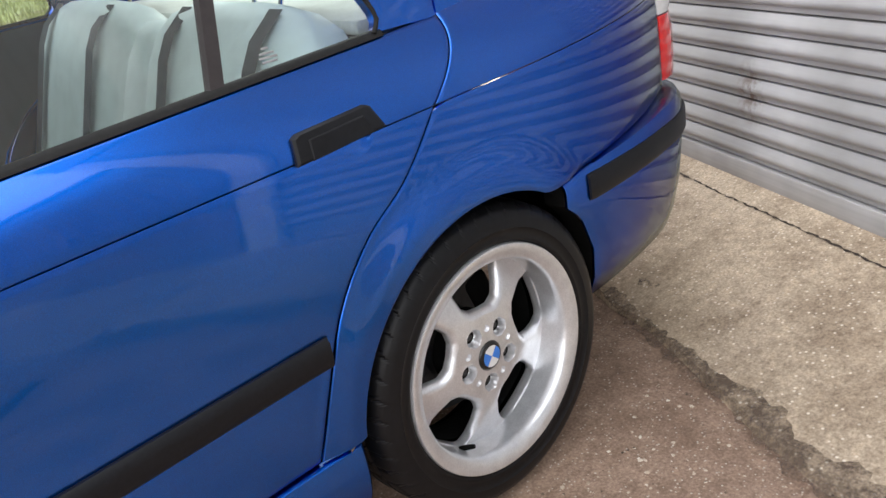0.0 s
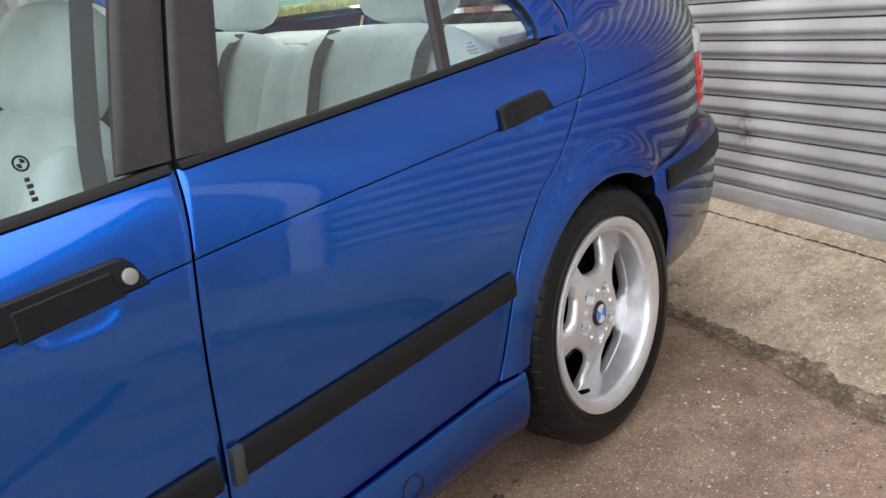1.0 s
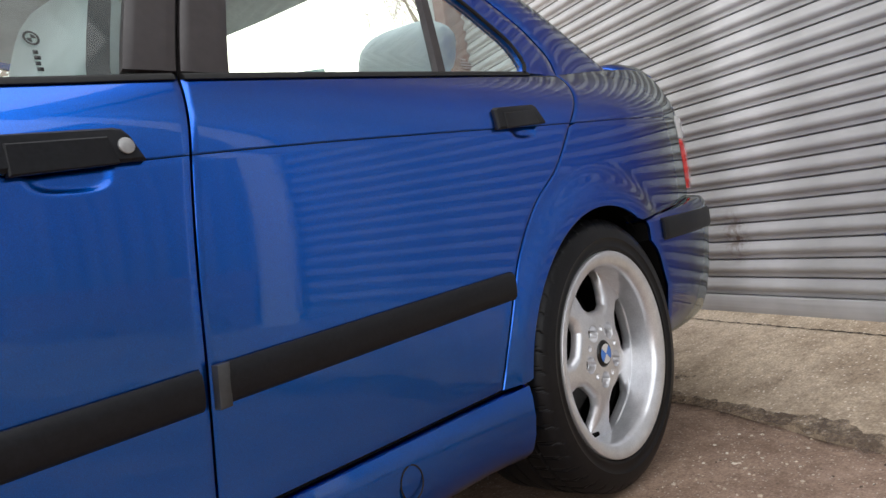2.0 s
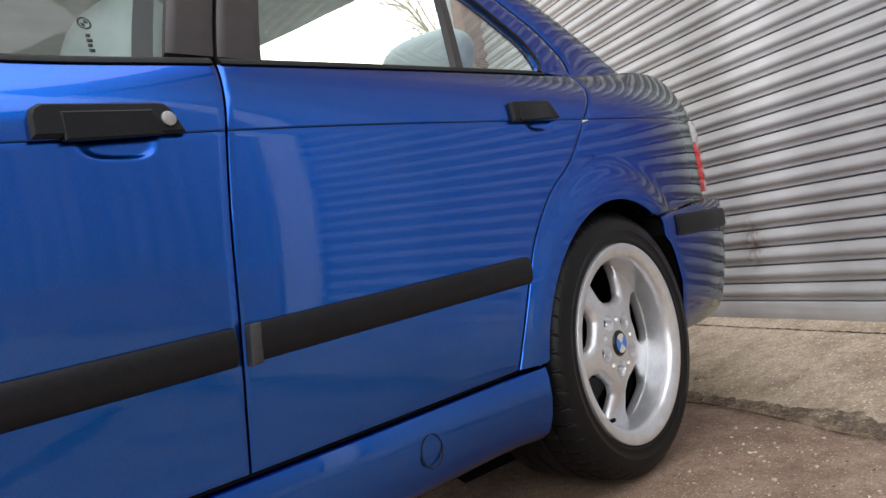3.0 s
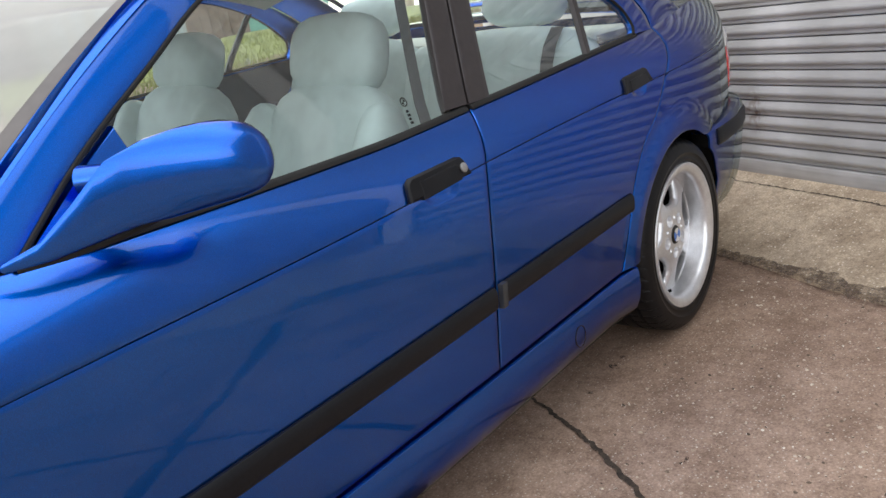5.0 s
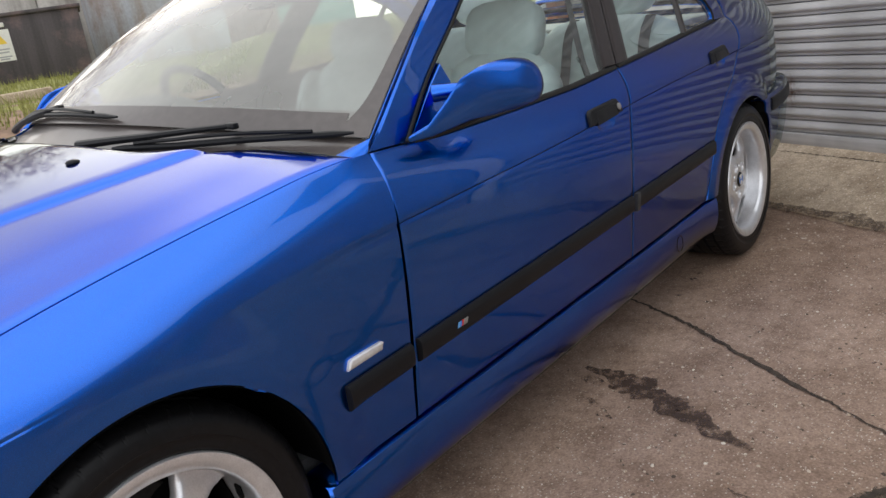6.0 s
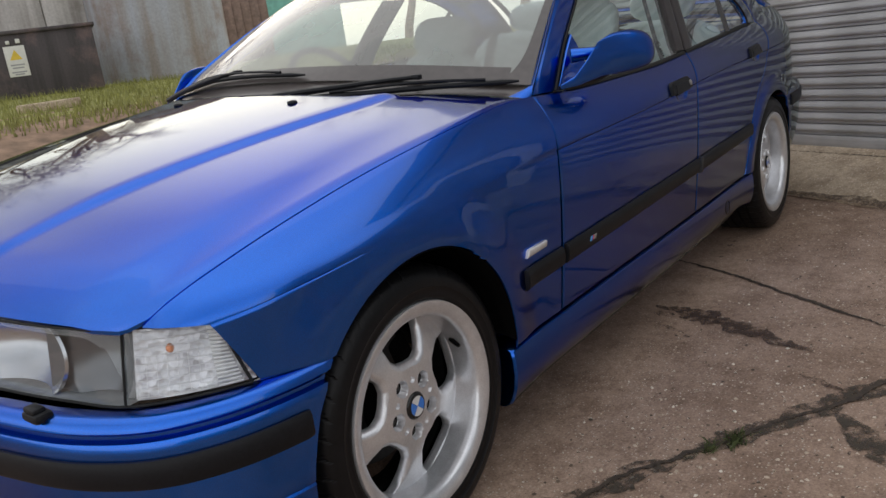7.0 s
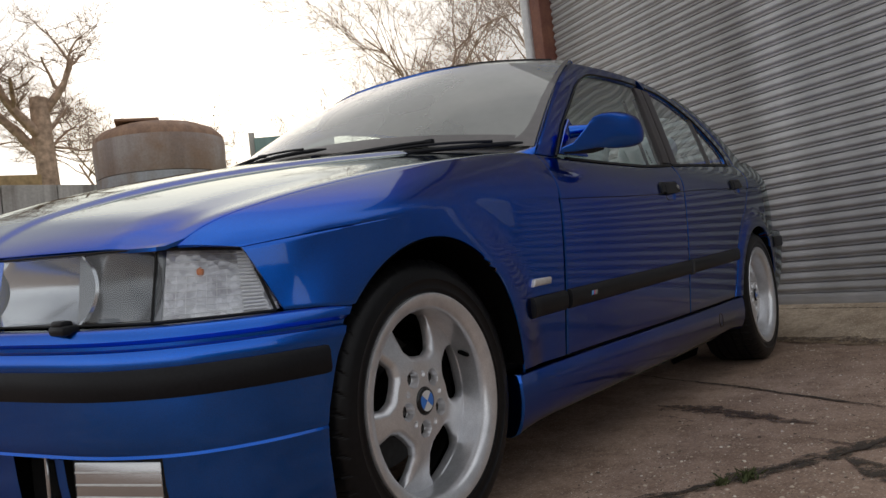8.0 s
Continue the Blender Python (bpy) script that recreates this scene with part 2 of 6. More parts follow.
# near-black for black parts, and for shade painted into recesses and gaps
DARK = simple("black_parts_and_shade", (0.005, 0.005, 0.005), 0.9, 0, 0.3, 30, 0.15, 0.002, 0.0, 0.1)
ALLOY = simple("silver_alloy_paint", (0.798, 0.81, 0.84), 0.30, 0.65, 0.08, 300, 0.04, 0.0003, 0.4)
DISC = simple("brake_steel", (0.049, 0.0476, 0.0476), 0.5, 0.6, 0.3, 60, 0.1)
CHROME = simple("chrome", (0.85, 0.85, 0.86), 0.12, 1.0, 0.03, 60, 0)
REFLECTOR = simple("lamp_reflector", (0.602, 0.616, 0.644), 0.24, 0.95, 0.06, 12, 0.0)
LAMPGREY = simple("lamp_surround", (0.336, 0.343, 0.35), 0.5, 0, 0.2, 30, 0.05)
RED_LENS = simple("red_lamp_lens", (0.77, 0.0168, 0.014), 0.2, 0, 0.15, 60, 0.1, 0.001, 1.0)
CLEAR_LENS = simple("clear_lamp_lens", (0.78, 0.78, 0.78), 0.2, 0, 0.1, 60, 0.1, 0.001, 1.0)
AMBER = simple("amber_bulb", (0.84, 0.246, 0.056), 0.35, 0, 0.2, 60, 0.05)
LEATHER = make_leather("pale_grey_leather", (0.72, 0.80, 0.79))
BELT = simple("seat_belt_webbing", (0.042, 0.0448, 0.049), 0.8, 0, 0.2, 200, 0.2)
DASH = simple("dark_dash_plastic", (0.063, 0.0658, 0.07), 0.65, 0, 0.2, 120, 0.2, 0.001)
LINING = simple("pale_headlining", (0.77, 0.756, 0.7), 0.9, 0, 0.08, 120, 0.1)
WHITE = simple("white_enamel", (0.8, 0.8, 0.8), 0.3, 0, 0.05, 60, 0)
BLUE = simple("badge_blue", (0.042, 0.224, 0.77), 0.3, 0, 0.05, 60, 0, coat=0.6)
BADGE_RED = simple("badge_red", (0.77, 0.042, 0.042), 0.3, 0, 0.05, 60, 0)
BADGE_PALE = simple("badge_pale_blue", (0.144, 0.42, 0.84), 0.3, 0, 0.05, 60, 0)
BLACK = simple("badge_black", (0.012, 0.012, 0.012), 0.25, 0, 0.05, 60, 0)
SHUTTER = make_shutter()
CONCRETE = make_concrete("yard_concrete", (0.30, 0.204, 0.152), (0.45, 0.318, 0.240), (0.635, 0.470, 0.360), (0.658, 0.574, 0.476), 110)
APRON = make_concrete("apron_concrete", (0.345, 0.270, 0.195), (0.575, 0.465, 0.343), (0.79, 0.665, 0.505), (0.84, 0.745, 0.61), 70)
FRIT = simple("dark_screen_border", (0.077, 0.0644, 0.0616), 0.3, 0, 0.12, 40, 0.03, 0.0005, 0.3)
SMOKE = simple("smoked_reflector", (0.238, 0.245, 0.259), 0.26, 0.6, 0.25, 10, 0.0)
CORNER = make_facets("faceted_lamp_bowl", (0.90, 0.90, 0.93), 75)

# ---- mesh helpers ----
def lean(y, z=0.0):
    """The yard rises away from the near side of the car, and the body leans with it."""
    y = np.asarray(y, float)
    fade = 1 - 0.7 * np.clip((np.asarray(z, float) - 1.0) / 0.3, 0, 1)
    return fade * 0.055 * np.where(y < -0.8, 0, np.where(y < -0.6, (y + 0.8) ** 2 / 0.4, y + 0.7))


def part(name, vf, mat, parent=None, label="", smooth=True, sharp=40):
    """One mesh object from (vertices, faces), under a thing or a part."""
    me = bpy.data.meshes.new(name)
    me.from_pydata([tuple(map(float, v)) for v in vf[0]], [], [tuple(map(int, f)) for f in vf[1]])
    me.materials.append(mat)
    me.validate()
    if smooth:
        me.polygons.foreach_set("use_smooth", [True] * len(me.polygons))
        me.set_sharp_from_angle(angle=radians(sharp))
    ob = new(name, me)
    ob.parent = parent
    if label:
        tagged(ob, label)
    return ob


def join(*vfs):
    verts, faces = [], []
    for v, f in vfs:
        n = len(verts)
        verts.extend(map(tuple, v))
        faces.extend(tuple(i + n for i in q) for q in f)
    return verts, faces


def moved(vf, m):
    return [tuple(m @ Vector(v)) for v in vf[0]], vf[1]


def curve(xs, ys):
    """A smooth function through points (monotone cubic)."""
    x, y = np.array(xs, float), np.array(ys, float)
    h, d = np.diff(x), np.diff(y) / np.diff(x)
    m = np.zeros(len(x))
    m[0], m[-1] = d[0], d[-1]
    for i in range(1, len(x) - 1):
        if d[i - 1] * d[i] > 0:
            a, b = 2 * h[i] + h[i - 1], h[i] + 2 * h[i - 1]
            m[i] = (a + b) / (a / d[i - 1] + b / d[i])

    def f(q):
        q = np.asarray(q, float)
        k = np.clip(np.searchsorted(x, q) - 1, 0, len(x) - 2)
        t = np.clip((q - x[k]) / h[k], 0, 1)
        base = y[k] * (1 + 2 * t) * (1 - t) ** 2 + m[k] * h[k] * t * (1 - t) ** 2 + y[k + 1] * t * t * (3 - 2 * t) + m[k + 1] * h[k] * t * t * (t - 1)
        return base + np.where(q < x[0], (q - x[0]) * m[0], 0) + np.where(q > x[-1], (q - x[-1]) * m[-1], 0)

    return f


def spline(xs, ys):
    """A function through points with even curvature (natural cubic)."""
    x, y = np.array(xs, float), np.array(ys, float)
    n, h = len(x), np.diff(np.array(xs, float))
    A, b = np.eye(n), np.zeros(n)
    for i in range(1, n - 1):
        A[i, i - 1 : i + 2] = h[i - 1], 2 * (h[i - 1] + h[i]), h[i]
        b[i] = 6 * ((y[i + 1] - y[i]) / h[i] - (y[i] - y[i - 1]) / h[i - 1])
    m = np.linalg.solve(A, b)

    def f(q):
        q = np.clip(np.asarray(q, float), x[0], x[-1])
        k = np.clip(np.searchsorted(x, q) - 1, 0, n - 2)
        u, w = x[k + 1] - q, q - x[k]
        return (m[k] * u**3 + m[k + 1] * w**3) / (6 * h[k]) + (y[k] / h[k] - m[k] * h[k] / 6) * u + (y[k + 1] / h[k] - m[k + 1] * h[k] / 6) * w

    return f


def through_points(pts, n, smooth=True):
    """n points evenly along a polyline or a smooth curve through pts (any dimension)."""
    p = np.array(pts, float)
    s = np.r_[0, np.cumsum(np.linalg.norm(np.diff(p, axis=0), axis=1))]
    q = np.linspace(0, s[-1], n)
    if smooth and len(p) > 2:
        dense = np.linspace(0, s[-1], 400)
        tang = np.gradient(p, s, axis=0)
        k = np.clip(np.searchsorted(s, dense, side="right") - 1, 0, len(s) - 2)
        h = (s[k + 1] - s[k])[:, None]
        t = ((dense - s[k]) / (s[k + 1] - s[k]))[:, None]
        c = p[k] * (1 + 2 * t) * (1 - t) ** 2 + tang[k] * h * t * (1 - t) ** 2 + p[k + 1] * t * t * (3 - 2 * t) + tang[k + 1] * h * t * t * (t - 1)
        s2 = np.r_[0, np.cumsum(np.linalg.norm(np.diff(c, axis=0), axis=1))]
        q = np.linspace(0, s2[-1], n)
        return np.stack([np.interp(q, s2, c[:, i]) for i in range(p.shape[1])], 1)
    return np.stack([np.interp(q, s, p[:, i]) for i in range(p.shape[1])], 1)


def spaced(n, e):
    """n steps from 0 to 1 with a narrow first and last one."""
    return np.r_[0, np.linspace(e, 1 - e, n), 1]


def sheet(P, out, roll=0.0018, flange=0.016, edges="lrbt"):
    """A grid of points as a pressed panel: rounded edges and a flange turned inwards. out: a way that points outside."""
    P = np.asarray(P, float)
    m, n = P.shape[:2]
    N = np.cross(np.gradient(P, axis=1), np.gradient(P, axis=0))
    N /= np.linalg.norm(N, axis=2, keepdims=True) + 1e-12
    flip = (N.reshape(-1, 3) @ np.array(out, float)).sum() < 0
    N = -N if flip else N
    Q = P.copy()
    B = np.zeros((m, n), bool)
    B[:, 0] |= "l" in edges
    B[:, -1] |= "r" in edges
    B[0] |= "b" in edges
    B[-1] |= "t" in edges
    Q[B] -= N[B] * roll
    idx = np.arange(m * n).reshape(m, n)
    f = np.stack([idx[:-1, :-1], idx[:-1, 1:], idx[1:, 1:], idx[1:, :-1]], -1).reshape(-1, 4)
    faces = [tuple(q) for q in (f if not flip else f[:, ::-1])]
    verts = [tuple(v) for v in Q.reshape(-1, 3)]
    if flange:
        for flag, line in (("b", [(0, j) for j in range(n)]), ("r", [(i, n - 1) for i in range(m)]), ("t", [(m - 1, j) for j in range(n)][::-1]), ("l", [(i, 0) for i in range(m)][::-1])):
            if flag not in edges:
                continue
            base = len(verts)
            verts += [tuple(Q[a] - N[a] * flange) for a in line]
            for k in range(len(line) - 1):
                q = (idx[line[k]], base + k, base + k + 1, idx[line[k + 1]])
                faces.append(q if not flip else q[::-1])
    return verts, faces


def between(rows, n, steps, e=0.02, smooth=True):
    """A 2D net: rows of control points, each made n long, with steps between neighbouring rows."""
    R = [through_points(r, n, smooth) if not isinstance(r, np.ndarray) else r for r in rows]
    out = [R[0]]
    for k, (a, b) in enumerate(zip(R, R[1:])):
        ts = np.linspace(0, 1, steps + 1)[1:]
        if k == 0:
            ts = np.r_[e, ts]
        if k == len(R) - 2:
            ts = np.r_[ts[:-1], 1 - e, 1]
        out += [a + (b - a) * t for t in ts]
    P = np.stack(out)
    return np.concatenate([P[:, :1], P[:, :1] * (1 - e / 2) + P[:, 1:2] * e / 2, P[:, 1:-1], P[:, -1:] * (1 - e / 2) + P[:, -2:-1] * e / 2, P[:, -1:]], 1)


def lathe(profile, n=64, axis="y"):
    """Turns (radius, along) points round the y axis."""
    k = len(profile)
    v, f = [], []
    for i in range(n):
        a = 2 * math.pi * i / n
        for r, y in profile:
            v.append((r * math.cos(a), y, r * math.sin(a)) if axis == "y" else (r * math.cos(a), r * math.sin(a), y))
    for i in range(n):
        for j in range(k - 1):
            q = (i * k + j, i * k + j + 1, (i + 1) % n * k + j + 1, (i + 1) % n * k + j)
            f.append(q)
    return v, f


def box(c, s, r=0.008, seg=2, rot=None):
    """A block with rounded edges: centre, size."""
    bm = bmesh.new()
    bmesh.ops.create_cube(bm, size=1)
    bmesh.ops.scale(bm, vec=s, verts=bm.verts)
    if r:
        bmesh.ops.bevel(bm, geom=bm.edges[:], offset=min(r, min(s) * 0.45), segments=seg, affect="EDGES", profile=0.5)
    m = Matrix.Translation(c) @ (rot.to_4x4() if rot else Matrix())
    bmesh.ops.transform(bm, matrix=m, verts=bm.verts)
    bm.verts.index_update()
    out = [tuple(v.co) for v in bm.verts], [tuple(v.index for v in f.verts) for f in bm.faces]
    bm.free()
    return out


def tube(pts, radii, n=10, caps=True):
    """A round bar along points; radii: one or one a point."""
    p = np.array(pts, float)
    r = np.full(len(p), radii, float) if np.isscalar(radii) else np.array(radii, float)
    t = np.gradient(p, axis=0)
    t /= np.linalg.norm(t, axis=1, keepdims=True) + 1e-12
    up = np.array([0, 0, 1.0]) if abs(t[0][2]) < 0.9 else np.array([1.0, 0, 0])
    v, f = [], []
    for i in range(len(p)):
        a = np.cross(t[i], up)
        a /= np.linalg.norm(a) + 1e-12
        b = np.cross(t[i], a)
        for k in range(n):
            w = 2 * math.pi * k / n
            v.append(tuple(p[i] + r[i] * (math.cos(w) * a + math.sin(w) * b)))
    for i in range(len(p) - 1):
        for k in range(n):
            f.append((i * n + k, i * n + (k + 1) % n, (i + 1) * n + (k + 1) % n, (i + 1) * n + k))
    if caps:
        f += [tuple(range(n))[::-1], tuple((len(p) - 1) * n + k for k in range(n))]
    return v, f


def ellipsoid(c, s, rot=None, n=24, m=14, power=2.0):
    """A rounded cushion-like body; a power over 2 squares it."""
    v, f = [], []
    for i in range(m + 1):
        th = math.pi * i / m - math.pi / 2
        for k in range(n):
            ph = 2 * math.pi * k / n
            d = [math.cos(th) * math.cos(ph), math.cos(th) * math.sin(ph), math.sin(th)]
            q = sum(abs(x) ** power for x in d) ** (-1 / power)
            w = Vector([x * q * h for x, h in zip(d, s)])
            v.append(tuple((rot @ w if rot else w) + Vector(c)))
    for i in range(m):
        for k in range(n):
            f.append((i * n + k, i * n + (k + 1) % n, (i + 1) * n + (k + 1) % n, (i + 1) * n + k))
    return v, f

# ---- the yard ----
AZ = radians(62)
WALL_O = np.array([4.015, -0.93])
WALL_D = np.array([math.cos(AZ), math.sin(AZ)])
WALL_N = np.array([math.sin(AZ), -math.cos(AZ)])


def on_wall(s, d, z):
    """s along the shutter, d in front of it."""
    p = WALL_O + WALL_D * s - WALL_N * d
    return (p[0], p[1], z)


def ground_z(x, y):
    d = -((x - WALL_O[0]) * WALL_N[0] + (y - WALL_O[1]) * WALL_N[1])
    z = 0.14 * min(1.0, max(0.0, 1 - d / 0.75))
    s = min(1.0, max(0.0, (y - 2.0) / 3.0))
    bank = s * s * (3 - 2 * s) * 0.84 + min(max(0.0, y - 5.0), 6.0) * 0.055
    rise = float(lean(min(y, 1.3))) * min(1, max(0, (2.6 - y) / 1.3)) * min(1, max(0, (d - 0.9) / 0.8)) * min(1, max(0, (y + 0.65) / 0.3))
    return z + bank + rise


def graded(lo, hi, core_lo, core_hi, step):
    core = list(np.arange(core_lo, core_hi + 1e-6, step))
    a, g = [], step
    x = core_lo
    while x > lo:
        g *= 1.25
        x -= g
        a.append(max(x, lo))
    b, g = [], step
    x = core_hi
    while x < hi:
        g *= 1.25
        x += g
        b.append(min(x, hi))
    return a[::-1] + core + b


def make_ground():
    xs, ys = graded(-900, 900, -3, 7, 0.125), graded(-900, 900, -5, 12, 0.125)
    v = [(x, y, ground_z(x, y) - (0.02 if -0.5 < (x - WALL_O[0]) * -WALL_N[0] + (y - WALL_O[1]) * -WALL_N[1] < 0.72 else 0)) for x in xs for y in ys]
    n = len(ys)
    f = [(i * n + j, (i + 1) * n + j, (i + 1) * n + j + 1, i * n + j + 1) for i in range(len(xs) - 1) for j in range(n - 1)]
    ob = part("ground", (v, f), CONCRETE)
    return tagged(ob, "worn brown concrete yard with pale pebbles showing", "ground", kind="structure")


GROUND = make_ground()


def make_apron():
    ss, ds = np.linspace(-7, 8, 90), np.r_[-0.25, np.linspace(0, 0.66, 10), 0.672, 0.68]
    v = []
    for d in ds:
        for s in ss:
            e = 0.012 * math.sin(s * 7.3) + 0.008 * math.sin(s * 17.1 + 1)
            dd = d + (e if d > 0.5 else 0)
            z = 0.14 * (1 - max(dd, 0) / 0.75) + 0.004 - (0.02 if d > 0.675 else 0)
            v.append(on_wall(s, dd, z))
    n = len(ss)
    f = [(i * n + j, i * n + j + 1, (i + 1) * n + j + 1, (i + 1) * n + j) for i in range(len(ds) - 1) for j in range(n - 1)]
    f = [q[::-1] for q in f]
    return tagged(part("pavement", (v, f), APRON), "sloping apron of coarse pale concrete before the shutter", "pavement", kind="structure")


make_apron()


# the roller shutter, slat by slat
SLAT, SH_Z, SH_TOP = 0.0705, 0.205, 4.6


def make_shutter_door():
    door = tagged(new("roller_shutter"), "grey galvanised steel roller shutter, closed, with curved slats", "shutter")
    s0, s1 = -1.76, 2.53
    # one slat: a narrow flat foot, a convex face above it and a narrow deep joint
    prof = [(-0.022, 0.0), (-0.022, 0.0040), (0.001, 0.0046), (0.0030, 0.0056), (0.0032, 0.012), (0.0030, 0.0195), (0.0036, 0.0205)]
    for k in range(1, 13):
        a = k / 13
        prof.append((0.0030 + 0.0150 * math.sin(math.pi * a**0.66), 0.0205 + a * 0.0475))
    prof += [(0.0030, 0.0690), (-0.022, 0.0696), (-0.022, 0.0712)]
    ss = np.linspace(s0, s1, 7)
    v = [on_wall(s, d, z) for d, z in prof for s in ss]
    n = len(ss)
    f = [(i * n + j, i * n + j + 1, (i + 1) * n + j + 1, (i + 1) * n + j) for i in range(len(prof) - 1) for j in range(n - 1)]
    first = part("slat", (v, [q[::-1] for q in f]), SHUTTER, door)
    first.location.z = SH_Z
    k = 1
    while SH_Z + k * SLAT < SH_TOP:
        ob = new("slat", first.data)
        ob.parent = door
        ob.location.z = SH_Z + k * SLAT
        k += 1
    c = on_wall((s0 + s1) / 2, 0.004, 0.172)
    rail = box(c, (s1 - s0, 0.03, 0.068), 0.004, 2, Matrix.Rotation(AZ, 3, "Z"))
    part("bottom_rail", rail, SHUTTER, door, "flat dented bottom rail", sharp=30)
    return door


make_shutter_door()


def apron_joint():
    """A cracked joint along the shutter's foot."""
    g = np.random.RandomState(31)
    ss = np.linspace(-2.2, 2.6, 320)
    off = 0.118 + 0.004 * np.interp(ss, np.linspace(-2.2, 2.6, 60), g.randn(60)) + 0.002 * g.randn(320)
    w = np.clip(0.0028 * (1 + 0.6 * g.randn(320)), 0.0008, 0.008)
    v, f = [], []
    for s, o, h in zip(ss, off, w):
        for d in (o - h, o + h):
            v.append(on_wall(s, d, 0.14 * (1 - d / 0.75) + 0.0065))
    f = [(2 * i, 2 * i + 1, 2 * i + 3, 2 * i + 2) for i in range(len(ss) - 1)]
    return tagged(part("crack_apron", (v, f), simple("joint_grime", (0.055, 0.04, 0.03), 0.95, 0, 0.4, 60, 0.3)), "thin dirty joint along the shutter's foot", "crack", kind="structure")


apron_joint()

# ---- the car: surfaces ----
CAR = tagged(new("car"), "metallic blue four-door saloon with silver alloy wheels and black side strips", "car")
crease_z = spline([-0.6, -0.45, -0.23, 0.62, 1.4, 1.69, 2.33, 2.76, 3.43, 3.7], [0.655, 0.671, 0.698, 0.758, 0.786, 0.803, 0.829, 0.844, 0.870, 0.88])
top_z = curve([-0.55, -0.522, -0.5, -0.45, -0.35, -0.2, 0, 0.2, 0.35, 0.5, 0.6, 0.9, 1.4, 1.72, 2.3, 2.6, 2.75, 3.0, 3.3, 3.5, 3.65], [0.668, 0.685, 0.704, 0.729, 0.758, 0.792, 0.829, 0.859, 0.878, 0.895, 0.901, 0.893, 0.897, 0.914, 0.946, 0.962, 0.97, 0.996, 1.018, 1.014, 0.992])
top_y = curve([-0.55, -0.522, -0.5, -0.45, -0.4, -0.2, 0, 0.2, 0.35, 0.5, 0.6, 0.9, 1.4, 1.72, 2.3, 2.6, 2.75, 3.0, 3.3, 3.5, 3.65], [0.670, 0.690, 0.707, 0.724, 0.731, 0.740, 0.745, 0.755, 0.761, 0.766, 0.775, 0.795, 0.80, 0.803, 0.787, 0.775, 0.765, 0.738, 0.700, 0.655, 0.60])
low_y = spline([0.10, 0.17, 0.25, 0.345, 0.5, 0.62, 0.70, 0.78, 0.9], [0.785, 0.80, 0.819, 0.830, 0.8435, 0.8515, 0.854, 0.8525, 0.844])
DISHES = ((1.534, 0.790, 0.054, 0.027), (2.450, 0.834, 0.046, 0.026))


def side_y(x, z, dished=True):
    """Half width of the body at a place along it and a height."""
    x, z = np.asarray(x, float), np.asarray(z, float)
    zc, zt, yt = crease_z(x), top_z(x), top_y(x)
    shrink = 0.285 * np.clip(0.35 - x, 0, None) ** 5.5 + 0.135 * (np.clip(x - 2.8, 0, None) / 0.7) ** 2.2
    yc = low_y(zc) - shrink
    low = low_y(np.minimum(z, zc)) - shrink
    t = np.clip((z - zc) / (zt - zc), 0, None)
    mid = yc - (yc - yt) * np.minimum(t, 1) ** 1.9
    h = np.clip(z - zt, 0, None)
    y = np.where(z <= zc, low, mid - 0.37 * h - 0.12 * h * h)
    for wx, reach, width, swell in ((0.0, 0.480, 0.130, 0.015), (2.7, 0.432, 0.072, 0.013)):
        r = np.hypot(x - wx, z - 0.315)
        k = np.clip((reach - r) / width, 0, 1)
        y = y + swell * k * k * (3 - 2 * k) * (z > 0.25) * np.clip((zt - z) / 0.06, 0, 1)
    # the wing's nose leans out towards the bumper
    y = y + 0.10 * np.clip(0.69 - z, 0, 0.15) * np.clip((-0.16 - x) / 0.2, 0, 1)
    for dx, dz, rx, rz in DISHES if dished else ():
        r = np.clip((1.08 - (np.abs((x - dx) / rx) ** 3 + np.abs((z - dz) / rz) ** 3)) / 1.0, 0, 1)
        y = y - 0.006 * r * r * (3 - 2 * r) * (np.abs(x - dx) < 0.1)
    return y


def on_side(xz, s=-1, lift=0.0):
    xz = np.asarray(xz, float)
    return np.stack([xz[..., 0], s * (side_y(xz[..., 0], xz[..., 1]) + lift), xz[..., 1]], -1)


def strip_grid(xl, xr, zlo, zhi, nu, nv, e=0.004, fine=()):
    """A net in (x, z) between two gap lines and two height lines, each a function."""
    U, V = spaced(nu, e), spaced(nv, e * 4)
    if fine:
        U = np.unique(np.r_[U[(U < fine[0]) | (U > fine[1])], np.linspace(fine[0], fine[1], 56)])
        V = np.unique(np.r_[V[V < fine[2]], np.linspace(fine[2], V[-2], 30), 1.0])
    u, v = np.meshgrid(U, V)
    z = np.full_like(u, 0.6)
    for _ in range(6):
        x = xl(z) * (1 - u) + xr(z) * u
        z = zlo(x) * (1 - v) + zhi(x) * v
    return np.stack([x, z], -1)


door_low = curve([0.3, 0.6, 1.66, 2.3], [0.318, 0.322, 0.329, 0.338])
A_GAP = curve([0.32, 0.5, 0.6, 0.757, 0.84, 0.915], [0.604, 0.616, 0.620, 0.625, 0.632, 0.655])
B_GAP = curve([0.33, 0.52, 0.644, 0.803, 0.91, 1.1, 1.3], [1.660, 1.668, 1.673, 1.692, 1.722, 1.80, 1.90])
C_GAP = curve([0.335, 0.466, 0.573, 0.681, 0.738, 0.834, 0.96, 1.03], [2.278, 2.322, 2.366, 2.452, 2.536, 2.630, 2.742, 2.752])
G = 0.0021  # half a panel gap


def shifted(f, d):
    return lambda q: f(q) + d


